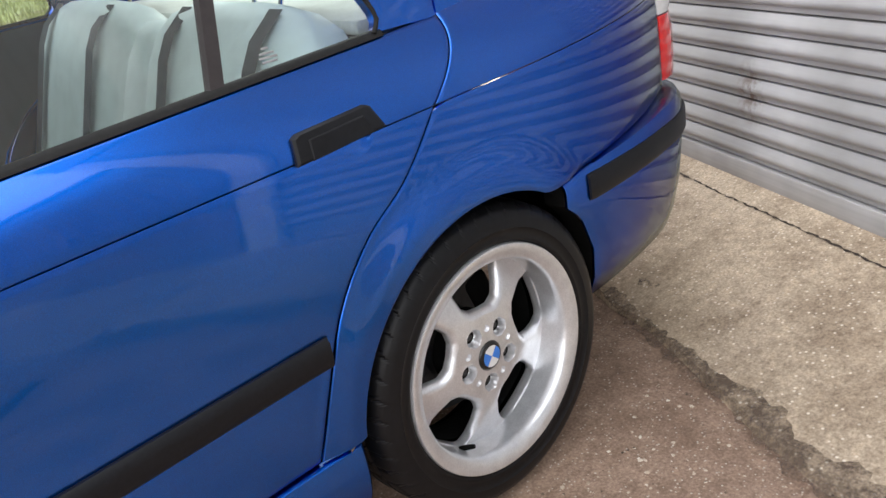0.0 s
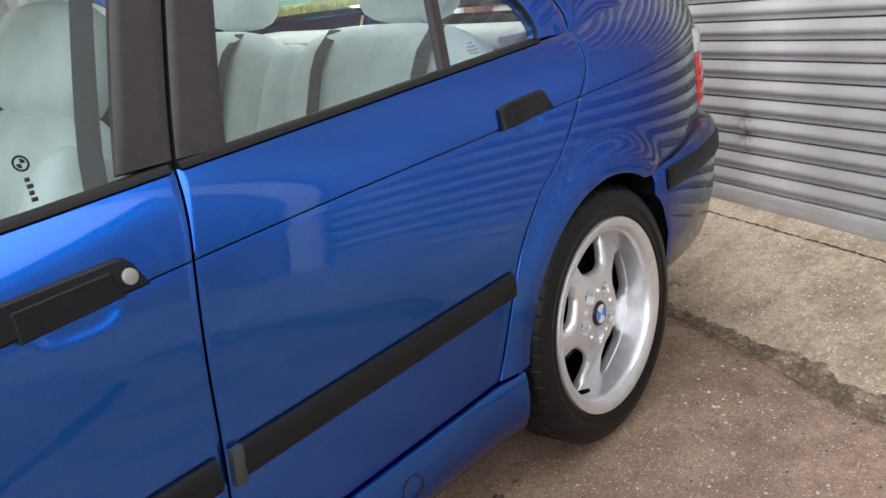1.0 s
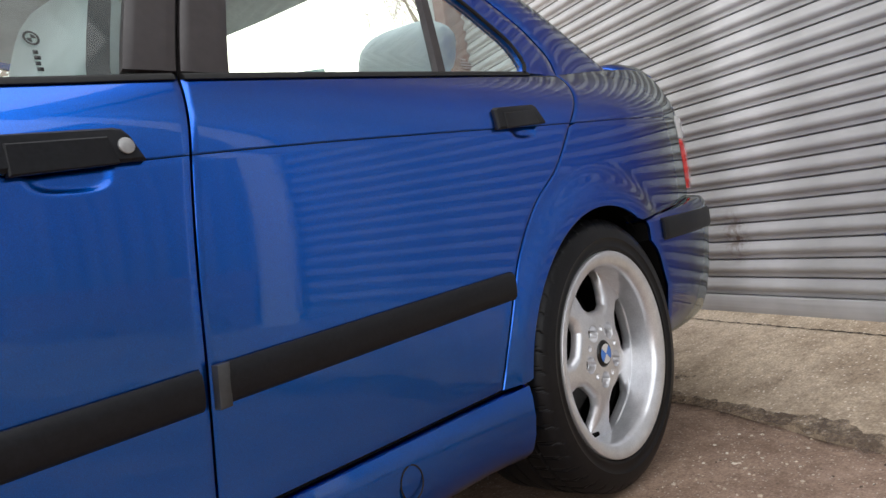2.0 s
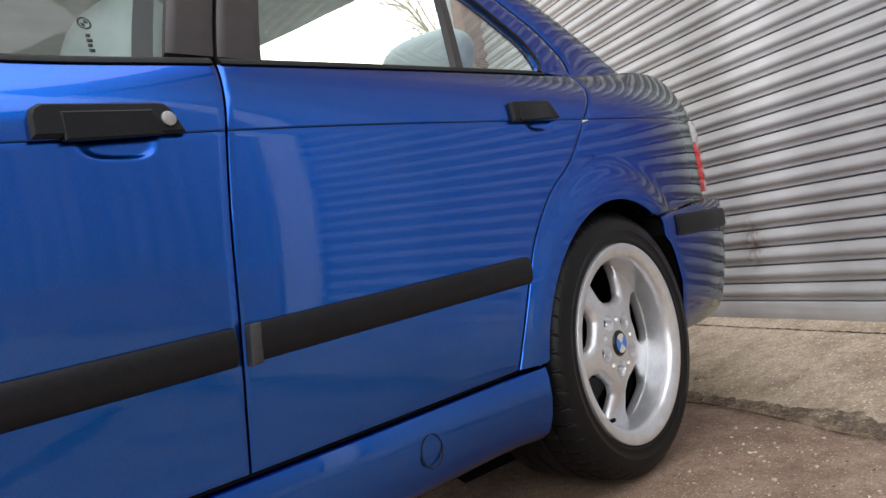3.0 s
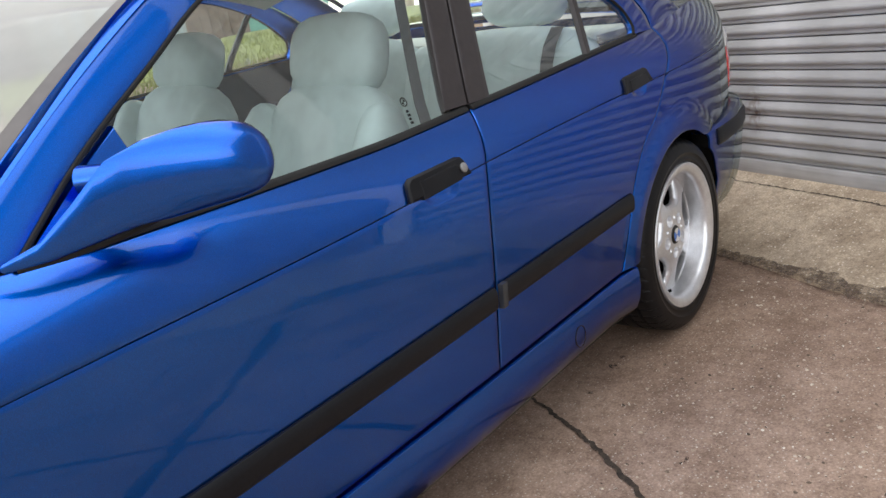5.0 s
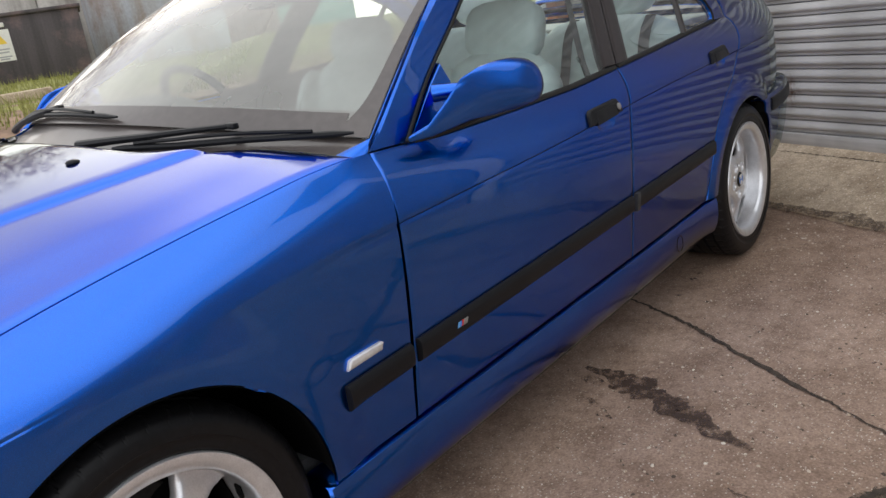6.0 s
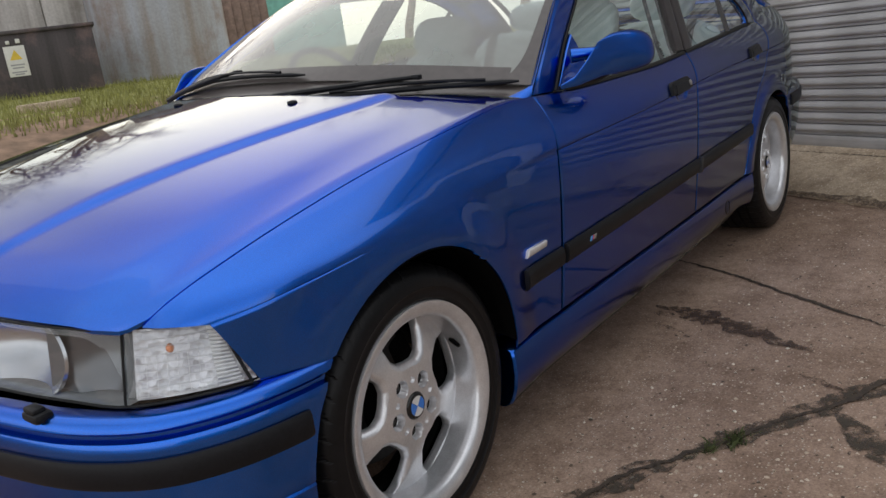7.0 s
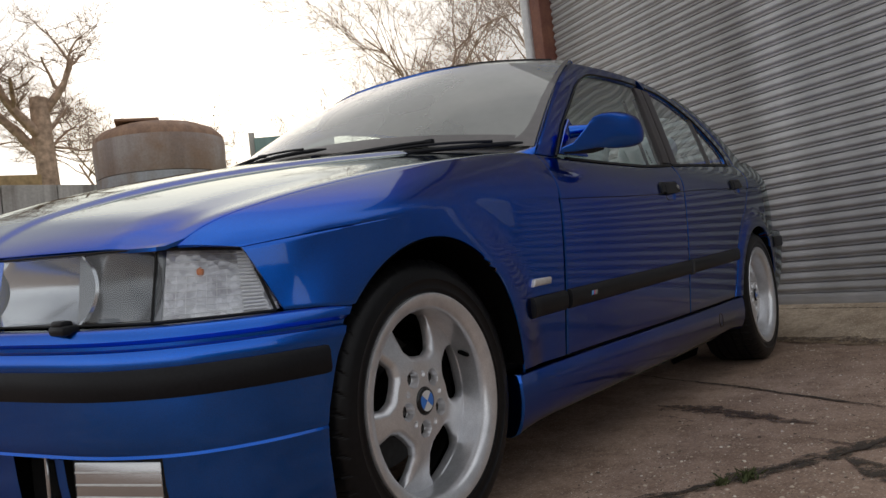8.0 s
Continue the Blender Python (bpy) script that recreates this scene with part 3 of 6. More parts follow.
# window outline (sides of the glass) and the outer edge of the door frames, in (x, z)
DLO_F = [(0.757, 0.8985), (0.885, 1.000), (1.062, 1.112), (1.235, 1.215), (1.36, 1.262), (1.55, 1.282), (1.75, 1.287), (1.845, 1.287)]
OUT_F = [(0.652, 0.9015), (0.82, 1.025), (0.98, 1.137), (1.14, 1.238), (1.29, 1.298), (1.50, 1.318), (1.74, 1.325), (1.905, 1.325)]
DLO_R = [(1.94, 1.285), (2.08, 1.275), (2.25, 1.238), (2.42, 1.168), (2.54, 1.085), (2.605, 1.02), (2.612, 0.985), (2.595, 0.966)]
OUT_R = [(1.912, 1.325), (2.10, 1.315), (2.28, 1.28), (2.46, 1.22), (2.61, 1.14), (2.715, 1.06), (2.752, 1.00), (2.742, 0.965)]


def rub_strip(x0, x1, s, parent):
    zc = curve([0.4, 1.36, 1.66, 2.34], [0.472, 0.499, 0.508, 0.530])
    xs = np.r_[x0, x0 + 0.003, np.linspace(x0 + 0.012, x1 - 0.012, 24), x1 - 0.003, x1]
    prof = [(-0.027, -0.004), (-0.0265, 0.006), (-0.020, 0.0125), (-0.008, 0.0145), (0.008, 0.0145), (0.020, 0.0125), (0.0265, 0.006), (0.027, -0.004)]
    v = []
    for i, x in enumerate(xs):
        k = 0.3 if i in (0, len(xs) - 1) else 1.0
        for dz, d in prof:
            z = float(zc(x)) + dz
            v.append((x, s * (float(side_y(x, z)) + (d * k if d > 0 else d)), z))
    n = len(prof)
    f = [(i * n + j, (i + 1) * n + j, (i + 1) * n + j + 1, i * n + j + 1) for i in range(len(xs) - 1) for j in range(n - 1)]
    f += [tuple(range(n)), tuple((len(xs) - 1) * n + j for j in range(n))[::-1]]
    return part("rub_strip", (v, f if s > 0 else [q[::-1] for q in f]), TRIM, parent, "black ribbed-edge plastic rub strip")


def plate(outline, s, d0, d1, lift=0.0, smooth_n=0, bevel=0.004):
    """A flat thing on the body's side: an outline in (x, z), from d0 under to d1 over the skin, with a bevelled face."""
    o = np.array(outline, float)
    if smooth_n:
        o = through_points(np.r_[o, o[:1]], smooth_n + 1, False)[:-1]
    c = o.mean(0)
    inner = c + (o - c) * (1 - bevel / np.abs(o - c).max(0))
    n = len(o)
    rings = [(o, d0), (o, d1 - bevel * 0.7), (inner, d1)]
    v = [(p[0], s * (float(side_y(p[0], p[1], False)) + d + lift), p[1]) for ring, d in rings for p in ring]
    f = [(r * n + k, r * n + (k + 1) % n, (r + 1) * n + (k + 1) % n, (r + 1) * n + k) for r in range(2) for k in range(n)]
    f.append(tuple(2 * n + k for k in range(n)))
    return v, (f if s < 0 else [q[::-1] for q in f])


def disc_on(x, z, r, s, d0, d1, n=24):
    return plate([(x + r * math.cos(2 * math.pi * k / n), z + r * math.sin(2 * math.pi * k / n)) for k in range(n)], s, d0, d1, 0, 0, 0.001)


def pane(name, outline, s, parent, inset=0.008, label=""):
    """Side glass: a thick curved sheet inside an outline in (x, z)."""
    return part(name, join(sheet(on_side(outline, s, -inset), (0, s, 0.2), 0, 0)), GLASS, parent, label)


GREY_TRIM = simple("faded_trim", (0.045, 0.047, 0.05), 0.6, 0, 0.2, 90, 0.1, 0.0005)


def door(s, front):
    name = "front_door" if front else "rear_door"
    xl, xr = (shifted(A_GAP, G), shifted(B_GAP, -G)) if front else (shifted(B_GAP, G), shifted(C_GAP, -G))
    low = strip_grid(xl, xr, shifted(door_low, 0.004), shifted(crease_z, -0.0008), 110, 34, 0.004, (0.74, 0.94, 0.80) if front else (0.86, 0.985, 0.80))
    up = strip_grid(xl, xr, shifted(crease_z, 0.0005), shifted(top_z, -0.001), 140, 22)
    d = part(name, join(sheet(on_side(low, s), (0, s, 0.2), 0.0016), sheet(on_side(up, s), (0, s, 0.2), 0.0016)), PAINT, CAR)
    # frame round the window
    if front:
        part("window_frame", sheet(on_side(between([DLO_F, OUT_F], 60, 4, 0.08), s), (0, s, 0.2), 0.0008), PAINT, d)
        rub_strip(0.622, 1.655, s, d)
    else:
        part("window_frame", sheet(on_side(between([DLO_R, OUT_R], 60, 4, 0.08), s), (0, s, 0.2), 0.003), PAINT, d)
        rub_strip(1.676, 2.335, s, d)
    if not front:
        part("strip_end", plate([(1.672, 0.478), (1.690, 0.479), (1.692, 0.536), (1.674, 0.535)], s, -0.004, 0.0155, 0, 0, 0.003), GREY_TRIM, d, "grey end cap of the strip")
    # rubber seal round the glass
    line = DLO_F if front else DLO_R
    belt = [(float(x), float(top_z(x)) + 0.006) for x in (np.linspace(0.83, 1.715, 40) if front else np.linspace(1.73, 2.612, 40))]
    seal = np.array(through_points(line, 60))
    ring = on_side(seal, s, 0.003)
    part("window_seal", tube(ring, 0.0042, 8), RUBBER, d)
    bw = np.array(belt)
    rows = np.stack([bw + (0, dz) for dz in (-0.0095, -0.0085, -0.003, 0.001, 0.002)])
    lift = np.array([0.000, 0.0035, 0.004, 0.001, -0.009])[:, None]
    P = np.stack([rows[..., 0], s * (side_y(rows[..., 0], rows[..., 1]) + lift), rows[..., 1]], -1)
    part("belt_seal", sheet(P, (0, s, 0.4), 0, 0.01), RUBBER, d, "matt black belt moulding")
    # glass
    if front:
        top = np.array(through_points(DLO_F, 50))
        top = top[(top[:, 0] > 0.75)]
        bot = np.stack([np.interp(np.linspace(0, 1, len(top)), [0, 1], [0.755, 1.66]), np.zeros(len(top))], 1)
        bot[:, 1] = top_z(bot[:, 0]) - 0.01
        net = np.stack([bot + (top - bot) * t for t in np.linspace(0, 1, 12)])
        w = pane("side_window", net, s, d)
        if s < 0:
            stickers(w)
    else:
        arc = np.array(through_points(DLO_R, 120))
        qx = lambda z: 2.300 + 0.36 * (z - 0.95)
        main = arc[arc[:, 0] < qx(arc[:, 1])][:, :]
        end = main[-1]
        bot = np.stack([np.linspace(1.80, 2.298, len(main)), np.zeros(len(main))], 1)
        bot[:, 1] = top_z(bot[:, 0]) - 0.01
        net = np.stack([bot + (main - bot) * t for t in np.linspace(0, 1, 12)])
        pane("side_window", net, s, d)
        rest = arc[arc[:, 0] >= qx(arc[:, 1])]
        bot = np.stack([np.linspace(2.305, 2.595, len(rest)), np.zeros(len(rest))], 1)
        bot[:, 1] = top_z(bot[:, 0]) - 0.005
        net = np.stack([bot + (rest - bot) * t for t in np.linspace(0, 1, 10)])
        q = pane("quarter_window", net, s, d)
        etched(q, 2.40, 0.985, s)
        bar = np.array([(qx(z), z) for z in np.linspace(0.95, end[1], 14)])
        rows = np.stack([bar + (dx, 0) for dx in (-0.014, -0.011, 0.011, 0.014)])
        lift = np.array([-0.012, 0.001, 0.001, -0.012])[:, None]
        P = np.stack([rows[..., 0], s * (side_y(rows[..., 0], rows[..., 1]) + lift), rows[..., 1]], -1)
        part("window_divider", sheet(P, (0, s, 0.2), 0, 0), PILLAR, d, "black window divider bar")
    # pillar cover
    zs = np.linspace(0.925, 1.275, 14)
    a, b = ((-0.078, -0.0035) if front else (0.0035, 0.080))
    net = np.stack([np.stack([B_GAP(zs) + a + (b - a) * u, zs], 1) for u in spaced(6, 0.04)], 1)
    part("pillar_cover", sheet(on_side(net, s, 0.002), (0, s, 0.2), 0.002, 0.012), PILLAR, d, "satin black pillar cover")
    # handle
    if front:
        out = [(1.430, 0.789), (1.431, 0.815), (1.436, 0.826), (1.446, 0.832), (1.594, 0.839), (1.604, 0.837), (1.612, 0.828), (1.626, 0.798)]
        flap = [(1.466, 0.786), (1.467, 0.822), (1.582, 0.828), (1.591, 0.795)]
    else:
        out = [(2.354, 0.827), (2.358, 0.866), (2.368, 0.871), (2.497, 0.879), (2.506, 0.875), (2.524, 0.839)]
        flap = [(2.380, 0.829), (2.382, 0.860), (2.486, 0.867), (2.498, 0.838)]
    h = part("door_handle", plate(out, s, -0.01, 0.0105, 0, 0, 0.005), TRIM, d, "black plastic pull handle")
    part("handle_flap", plate(flap, s, 0.0, 0.0122, 0, 0, 0.0022), TRIM, h)
    if front:
        part("lock_barrel", disc_on(1.602, 0.816, 0.0098, s, 0.0, 0.0132), GREY, h, "grey lock barrel")
    # inner card
    zt0 = lambda x: top_z(x) - 0.004
    net = strip_grid(shifted(A_GAP if front else B_GAP, 0.03), shifted(B_GAP if front else C_GAP, -0.03), lambda x: 0 * x + 0.36, zt0, 24, 8)
    part("door_card", join(sheet(on_side(net, s, -0.055), (0, -s, 0.2), 0, 0.0)), DASH, d)
    return d


GREY = simple("zinc_grey", (0.378, 0.378, 0.378), 0.45, 0.5, 0.1, 200, 0.1, 0.0005)


def stickers(w):
    part("glass_marking", ring_mark(1.5525, 0.962, 0.0095, -1), BLACK, w, "small dark round marking on the glass")
    vf = []
    for k in range(4):
        x0, z0 = 1.5485 - 0.0006 * k, 0.941 - 0.0075 * k
        vf.append(plate([(x0, z0), (x0 + (0.007 if k % 2 else 0.0055), z0), (x0 + (0.0075 if k % 2 else 0.006), z0 + 0.0048), (x0 + 0.0005, z0 + 0.0048)], -1, -0.0065, -0.0045, 0, 0, 0.0004))
    part("glass_marking", join(*vf), BLACK, w, "column of small dark bars on the glass")


def ring_mark(cx, cz, r, s, lift=-0.0055):
    v, f, n = [], [], 28
    for k in range(n):
        a = 2 * math.pi * k / n
        for rr in (r, r * 0.72):
            x, z = cx + rr * math.cos(a), cz + rr * math.sin(a)
            v.append((x, s * (float(side_y(x, z)) + lift), z))
    f = [(2 * k, 2 * k + 1, (2 * k + 3) % (2 * n), (2 * k + 2) % (2 * n)) for k in range(n)]
    # two opposite quarters
    for q in (0, 2):
        base = len(v)
        v.append((cx, s * (float(side_y(cx, cz)) + lift), cz))
        for k in range(7):
            a = math.pi / 2 * q + math.pi / 2 * k / 6
            x, z = cx + r * 0.6 * math.cos(a), cz + r * 0.6 * math.sin(a)
            v.append((x, s * (float(side_y(x, z)) + lift), z))
        f += [(base, base + 1 + k, base + 2 + k) for k in range(6)]
    return v, f


def etched(q, x, z, s):
    vf = [plate([(x - w, z - dz), (x + w, z - dz), (x + w, z - dz + 0.003), (x - w, z - dz + 0.003)], s, -0.0065, -0.005, 0, 0, 0.0003) for w, dz in ((0.006, 0.0), (0.013, 0.007), (0.016, 0.013), (0.013, 0.019))]
    part("glass_marking", join(*vf), GREY, q, "faint grey etched lines on the glass")


# ---- wings, quarters, sills ----
def arch_pts(wx, a0, a1, n, r=0.345, rz=0.352):
    return [(wx + r * math.cos(radians(a)), 0.315 + rz * math.sin(radians(a))) for a in np.linspace(a0, a1, n)]


def front_wing(s):
    arch = arch_pts(0, 139, 0, 40)
    inner = np.array([(-0.396, 0.5535), (-0.335, 0.552)] + arch[0:] + [(0.346, 0.326), (0.45, 0.326), (0.597, 0.326)])
    inner = through_points(inner, 90, False)
    # match each inner point to a place on the crease
    t = np.linspace(0, 1, 90)
    ox = np.interp(t, [0, 0.08, 0.30, 0.52, 0.70, 0.84, 1], [-0.449, -0.40, -0.20, 0.03, 0.24, 0.40, 0.6185])
    outer = np.stack([ox, crease_z(ox)], 1)
    lo = between([inner, outer], 90, 16, 0.03)
    tx = -0.522 + (float(A_GAP(0.9)) - G + 0.522) * (ox + 0.449) / (0.6185 + 0.449)
    up = between([outer, np.stack([tx, top_z(tx) - 0.001], 1)], 90, 12, 0.03)
    P = on_side(np.concatenate([lo, up[1:]]), s)
    # the crease is a fine groove that dies out over the wheel
    k = len(lo) - 1
    x = P[k, :, 0]
    P[k, :, 1] -= s * 0.0022 * np.clip(np.maximum((-0.06 - x) / 0.2, (x - 0.36) / 0.2), 0, 1)
    w = part("front_wing", sheet(P, (0, s, 0.2), 0.0007, 0.006), PAINT, CAR)
    rub_strip(0.405, 0.604, s, w)
    part("side_repeater", plate([(0.418, 0.526), (0.424, 0.543), (0.430, 0.546), (0.515, 0.5475), (0.521, 0.544), (0.516, 0.529)], s, -0.004, 0.009, 0, 0, 0.004), CLEAR_LENS, w, "clear side repeater lamp")
    return w


def rear_quarter(s):
    arch = arch_pts(2.7, 176, 60, 40, 0.333, 0.335)
    inner = np.array([(2.330, 0.340)] + arch + [(2.895, 0.602), (2.935, 0.605), (3.10, 0.614), (3.30, 0.627), (3.50, 0.636)])
    inner = through_points(inner, 100, False)
    t = np.linspace(0, 1, 100)
    cz = np.linspace(0.341, 0.832, 40)
    left = np.stack([C_GAP(cz) + G, cz], 1)
    rx = np.linspace(2.66, 3.49, 12)
    outer = np.concatenate([left, np.stack([rx, crease_z(rx) - 0.0006], 1)])
    cum = np.r_[0, np.cumsum(np.linalg.norm(np.diff(outer, axis=0), axis=1))]
    q = np.interp(t, [0, 0.2, 0.45, 0.62, 1], [0, 0.27, 0.47, 0.60, 1]) * cum[-1]
    outer = np.stack([np.interp(q, cum, outer[:, k]) for k in (0, 1)], 1)
    lo = between([inner, outer], 100, 18, 0.03)
    up = strip_grid(shifted(C_GAP, G), lambda z: 3.50 + 0 * z, shifted(crease_z, 0.0006), shifted(top_z, 0.0), 60, 12)
    return part("rear_quarter", join(sheet(on_side(lo, s), (0, s, 0.2), 0.0018, 0.006), sheet(on_side(up, s), (0, s, 0.2), 0.0018, 0.006, "lrb")), PAINT, CAR)


def sill(s):
    xs = np.r_[0.328, 0.333, np.linspace(0.345, 2.33, 40), 2.352, 2.358]
    prof = [(0.030, -0.080), (0.000, -0.050), (0.000, 0.0), (-0.004, 0.006), (-0.022, 0.010), (-0.06, 0.011), (-0.095, 0.005), (-0.122, -0.006), (-0.137, -0.016), (-0.144, -0.03), (-0.146, -0.11)]
    rows = []
    for dz, d in prof:
        row = []
        for i, x in enumerate(xs):
            zt = float(door_low(x)) - 0.003
            k = 1.0 + 0.06 * max(0, (0.55 - x) / 0.18) ** 2 + 0.06 * max(0, (x - 2.2) / 0.15) ** 2
            y = 0.828 + d + 0.006 * max(0, (x - 2.15) / 0.2) ** 2
            if i in (0, len(xs) - 1):
                y -= 0.006
            row.append((x, s * y, zt + (dz if dz <= 0 or x > 0.63 else 0) * k))
        rows.append(row)
    ends = []
    for i in (0, -1):
        ring_ = [rows[j][i] for j in range(len(rows))]
        ends.append((ring_, [tuple(range(len(ring_)))]))
    o = part("sill_skirt", join(sheet(np.array(rows), (0, s, -0.2), 0, 0.008, "lr"), *ends), PAINT, CAR)
    ring = [(2.0 + 0.0255 * math.cos(a), s * 0.841, 0.265 + 0.0285 * math.sin(a)) for a in np.linspace(0, 2 * math.pi, 33)]
    # added black strip that paints the shade of the gap under the doors
    seam = [(x, s * 0.817, float(door_low(x)) - 0.001) for x in np.linspace(0.66, 2.325, 40)]
    part("gap_shade_strip", tube(seam, [0.0045] * 40, 8), DARK, o, "black strip for the shade in the door gap")
    part("jacking_cover", tube([(x, s * (0.8385 + 0.0006), z) for x, _, z in ring], 0.0014, 6, False), RUBBER, o, "round cover joint in the skirt")
    return o


for SIDE in (-1, 1):
    door(SIDE, True)
    door(SIDE, False)
    front_wing(SIDE)
    rear_quarter(SIDE)
    sill(SIDE)


# ---- bonnet, roof, pillars, boot ----
def bonnet():
    dome = curve([-0.7, -0.5, 0.45, 0.7], [0.17, 0.20, 0.42, 0.47])
    crown = curve([-0.62, -0.522, -0.4, 0, 0.55], [0.0, 0.004, 0.028, 0.056, 0.072])
    front = curve([0, 0.33, 0.52, 0.64, 0.70], [-0.640, -0.615, -0.588, -0.558, -0.520])
    back = curve([0, 0.33, 0.6, 0.78], [0.375, 0.395, 0.556, 0.612])
    V = spaced(60, 0.006)
    rows = []
    for v in V:
        row = []
        xm = -0.56 + v * 1.15
        edge, yd = float(top_y(xm)) - 0.003, float(dome(xm))
        half = np.r_[np.linspace(0, yd, 12), yd + np.array([0.010, 0.022, 0.034, 0.044]), np.linspace(yd + 0.06, edge - 0.005, 12), edge]
        ys = np.r_[-half[::-1], half[1:]]
        for y in ys:
            a = abs(y)
            x = float(front(a)) * (1 - v) + float(back(a)) * v
            e = float(top_y(x)) - 0.003
            k = a / edge
            w = min(1, max(0, (a - 0.60) / 0.06))
            xe = (-0.522 + (float(front(a)) + 0.522) * w) * (1 - v) + float(back(a)) * v
            z = float(top_z(xe)) + float(crown(xe)) * (1 - k**1.9)
            q = np.clip((yd + 0.040 - a) / 0.040, 0, 1)
            z += 0.011 * q * q * (3 - 2 * q) * (0.35 + 0.65 * min(1, v * 3))
            z = max(z, 0.6845 + 0.004 * math.log1p(math.exp(min(10, (z - 0.6845) / 0.004))))
            row.append((x, y / edge * min(e, edge + 1), z + 0.001))
        rows.append(row)
    b = part("bonnet", sheet(np.array(rows), (0, 0, 1), 0.002, 0.007), PAINT, CAR)
    for x, y in ((0.30, -0.25), (0.30, 0.25)):
        z = float(top_z(x)) + float(crown(x)) * 0.93 + 0.011
        part("washer_jet", ellipsoid((x, y, z), (0.016, 0.013, 0.007), None, 14, 8), TRIM, b, "black washer jet")
    return b


bonnet()
roof_z = curve([1.0, 1.3, 1.7, 2.1, 2.4, 2.6], [1.342, 1.378, 1.394, 1.386, 1.352, 1.30])
OUTLINE = np.concatenate([through_points(OUT_F, 80), through_points(OUT_R, 80)])


def rail_pt(x):
    """The roof's edge over the doors at x."""
    top = OUTLINE[OUTLINE[:, 0].argsort()]
    sel = top[(top[:, 1] > 0.99)]
    z = float(np.interp(x, sel[:, 0], sel[:, 1]))
    return float(side_y(x, z)), z


def roof():
    rows = []
    for u in spaced(40, 0.006):
        row = []
        for k in np.r_[-1, -0.985, np.linspace(-0.96, 0.96, 33), 0.985, 1]:
            a = abs(k)
            x0, x1 = 1.04 + 0.20 * a**2.5, 2.54 - 0.10 * a**2
            x = x0 + (x1 - x0) * u
            yr, zr = rail_pt(x)
            z = float(roof_z(x)) - (float(roof_z(x)) - zr) * a**2.8
            row.append((x, k * (yr - 0.003), z + 0.001))
        rows.append(row)
    r = part("roof", sheet(np.array(rows), (0, 0, 1), 0.002, 0.02), PAINT, CAR)
    inner = [[(x, y * 0.97, z - 0.035) for x, y, z in row] for row in rows]
    part("headlining", sheet(np.array(inner), (0, 0, -1), 0, 0), LINING, r, "pale cloth headlining")
    return r


roof()


def screen_edge(t):
    """Side edge of the windscreen, t from foot to head (half width, for the left side use minus)."""
    a, b = np.array([0.672, 0.766, 0.926]), np.array([1.285, 0.624, 1.313])
    p = a + (b - a) * t
    p[2] += 0.028 * math.sin(math.pi * t)
    return p


def windscreen_pt(u, t):
    """u across from -1 to 1, t from foot to head."""
    e = screen_edge(t)
    c = np.array([0.500, 0, 0.982]) * (1 - t) + np.array([1.05, 0, 1.346]) * t
    c[2] += 0.030 * math.sin(math.pi * t)
    k = abs(u)
    q = k ** (2.0 + 0.6 * t)
    return np.array([c[0] * (1 - q) + e[0] * q, u * e[1], c[2] * (1 - q) + e[2] * q])


def pillars(s):
    fo = np.array(through_points(OUT_F[:5], 24))
    ks = spaced(6, 0.06)
    o, e = on_side((0.632, 0.885), s, -0.012), np.array([0.585, s * 0.735, 0.905])
    rows = [o + (e - o) * ks[:, None]]
    for i, (x, z) in enumerate(fo):
        t = i / 23
        o = on_side((x - 0.0012, z + 0.001), s)
        e = screen_edge(t) * (1, s, 1)
        e = e + (e - windscreen_pt(s * 0.98, t)) * 0.1
        rows.append([o + (e - o) * k + np.array([-0.008, s * 0.007, 0.006]) * math.sin(math.pi * k) for k in ks])
    part("windscreen_pillar", sheet(np.array(rows), (-0.5, s, 0.5), 0.0008, 0.015), PAINT, CAR)
    ro = np.array(through_points(OUT_R[2:], 30))[::-1]
    rows = []
    ks = spaced(10, 0.04)
    xq = 2.747 + ks * (3.06 - 2.747)
    foot = np.stack([xq, s * top_y(xq), top_z(xq)], 1)
    fix = foot - (foot[0] + (foot[-1] - foot[0]) * ks[:, None])
    for i, (x, z) in enumerate(ro):
        t = i / 29
        o = on_side((x + 0.005, z + 0.003 * t), s)
        if i == 0:
            o = foot[0]
        e = (np.array([3.06, float(top_y(3.06)), float(top_z(3.06))]) * (1 - t) + np.array([2.50, 0.592, 1.312]) * t) * (1, s, 1)
        e[2] += 0.034 * math.sin(math.pi * t)
        row = o + (e - o) * ks[:, None] + fix * (1 - t) ** 2
        row += np.outer(np.sin(math.pi * ks), (0, s * 0.005, 0.010)) * min(1, t * 3)
        rows.append(row)
    part("rear_pillar", sheet(np.array(rows), (0.3, s, 0.5), 0.002, 0.015, "lrt"), PAINT, CAR)


def rear_edge(t):
    a, b = np.array([3.05, 0.672, 0.998]), np.array([2.50, 0.585, 1.312])
    p = a + (b - a) * t
    p[2] += 0.03 * math.sin(math.pi * t)
    return p


def rear_pt(u, t):
    e = rear_edge(t)
    c = np.array([3.10, 0, 1.015]) * (1 - t) + np.array([2.56, 0, 1.332]) * t
    c[2] += 0.032 * math.sin(math.pi * t)
    q = abs(u) ** 2.3
    return np.array([c[0] * (1 - q) + e[0] * q, u * e[1], c[2] * (1 - q) + e[2] * q])


for SIDE in (-1, 1):
    pillars(SIDE)


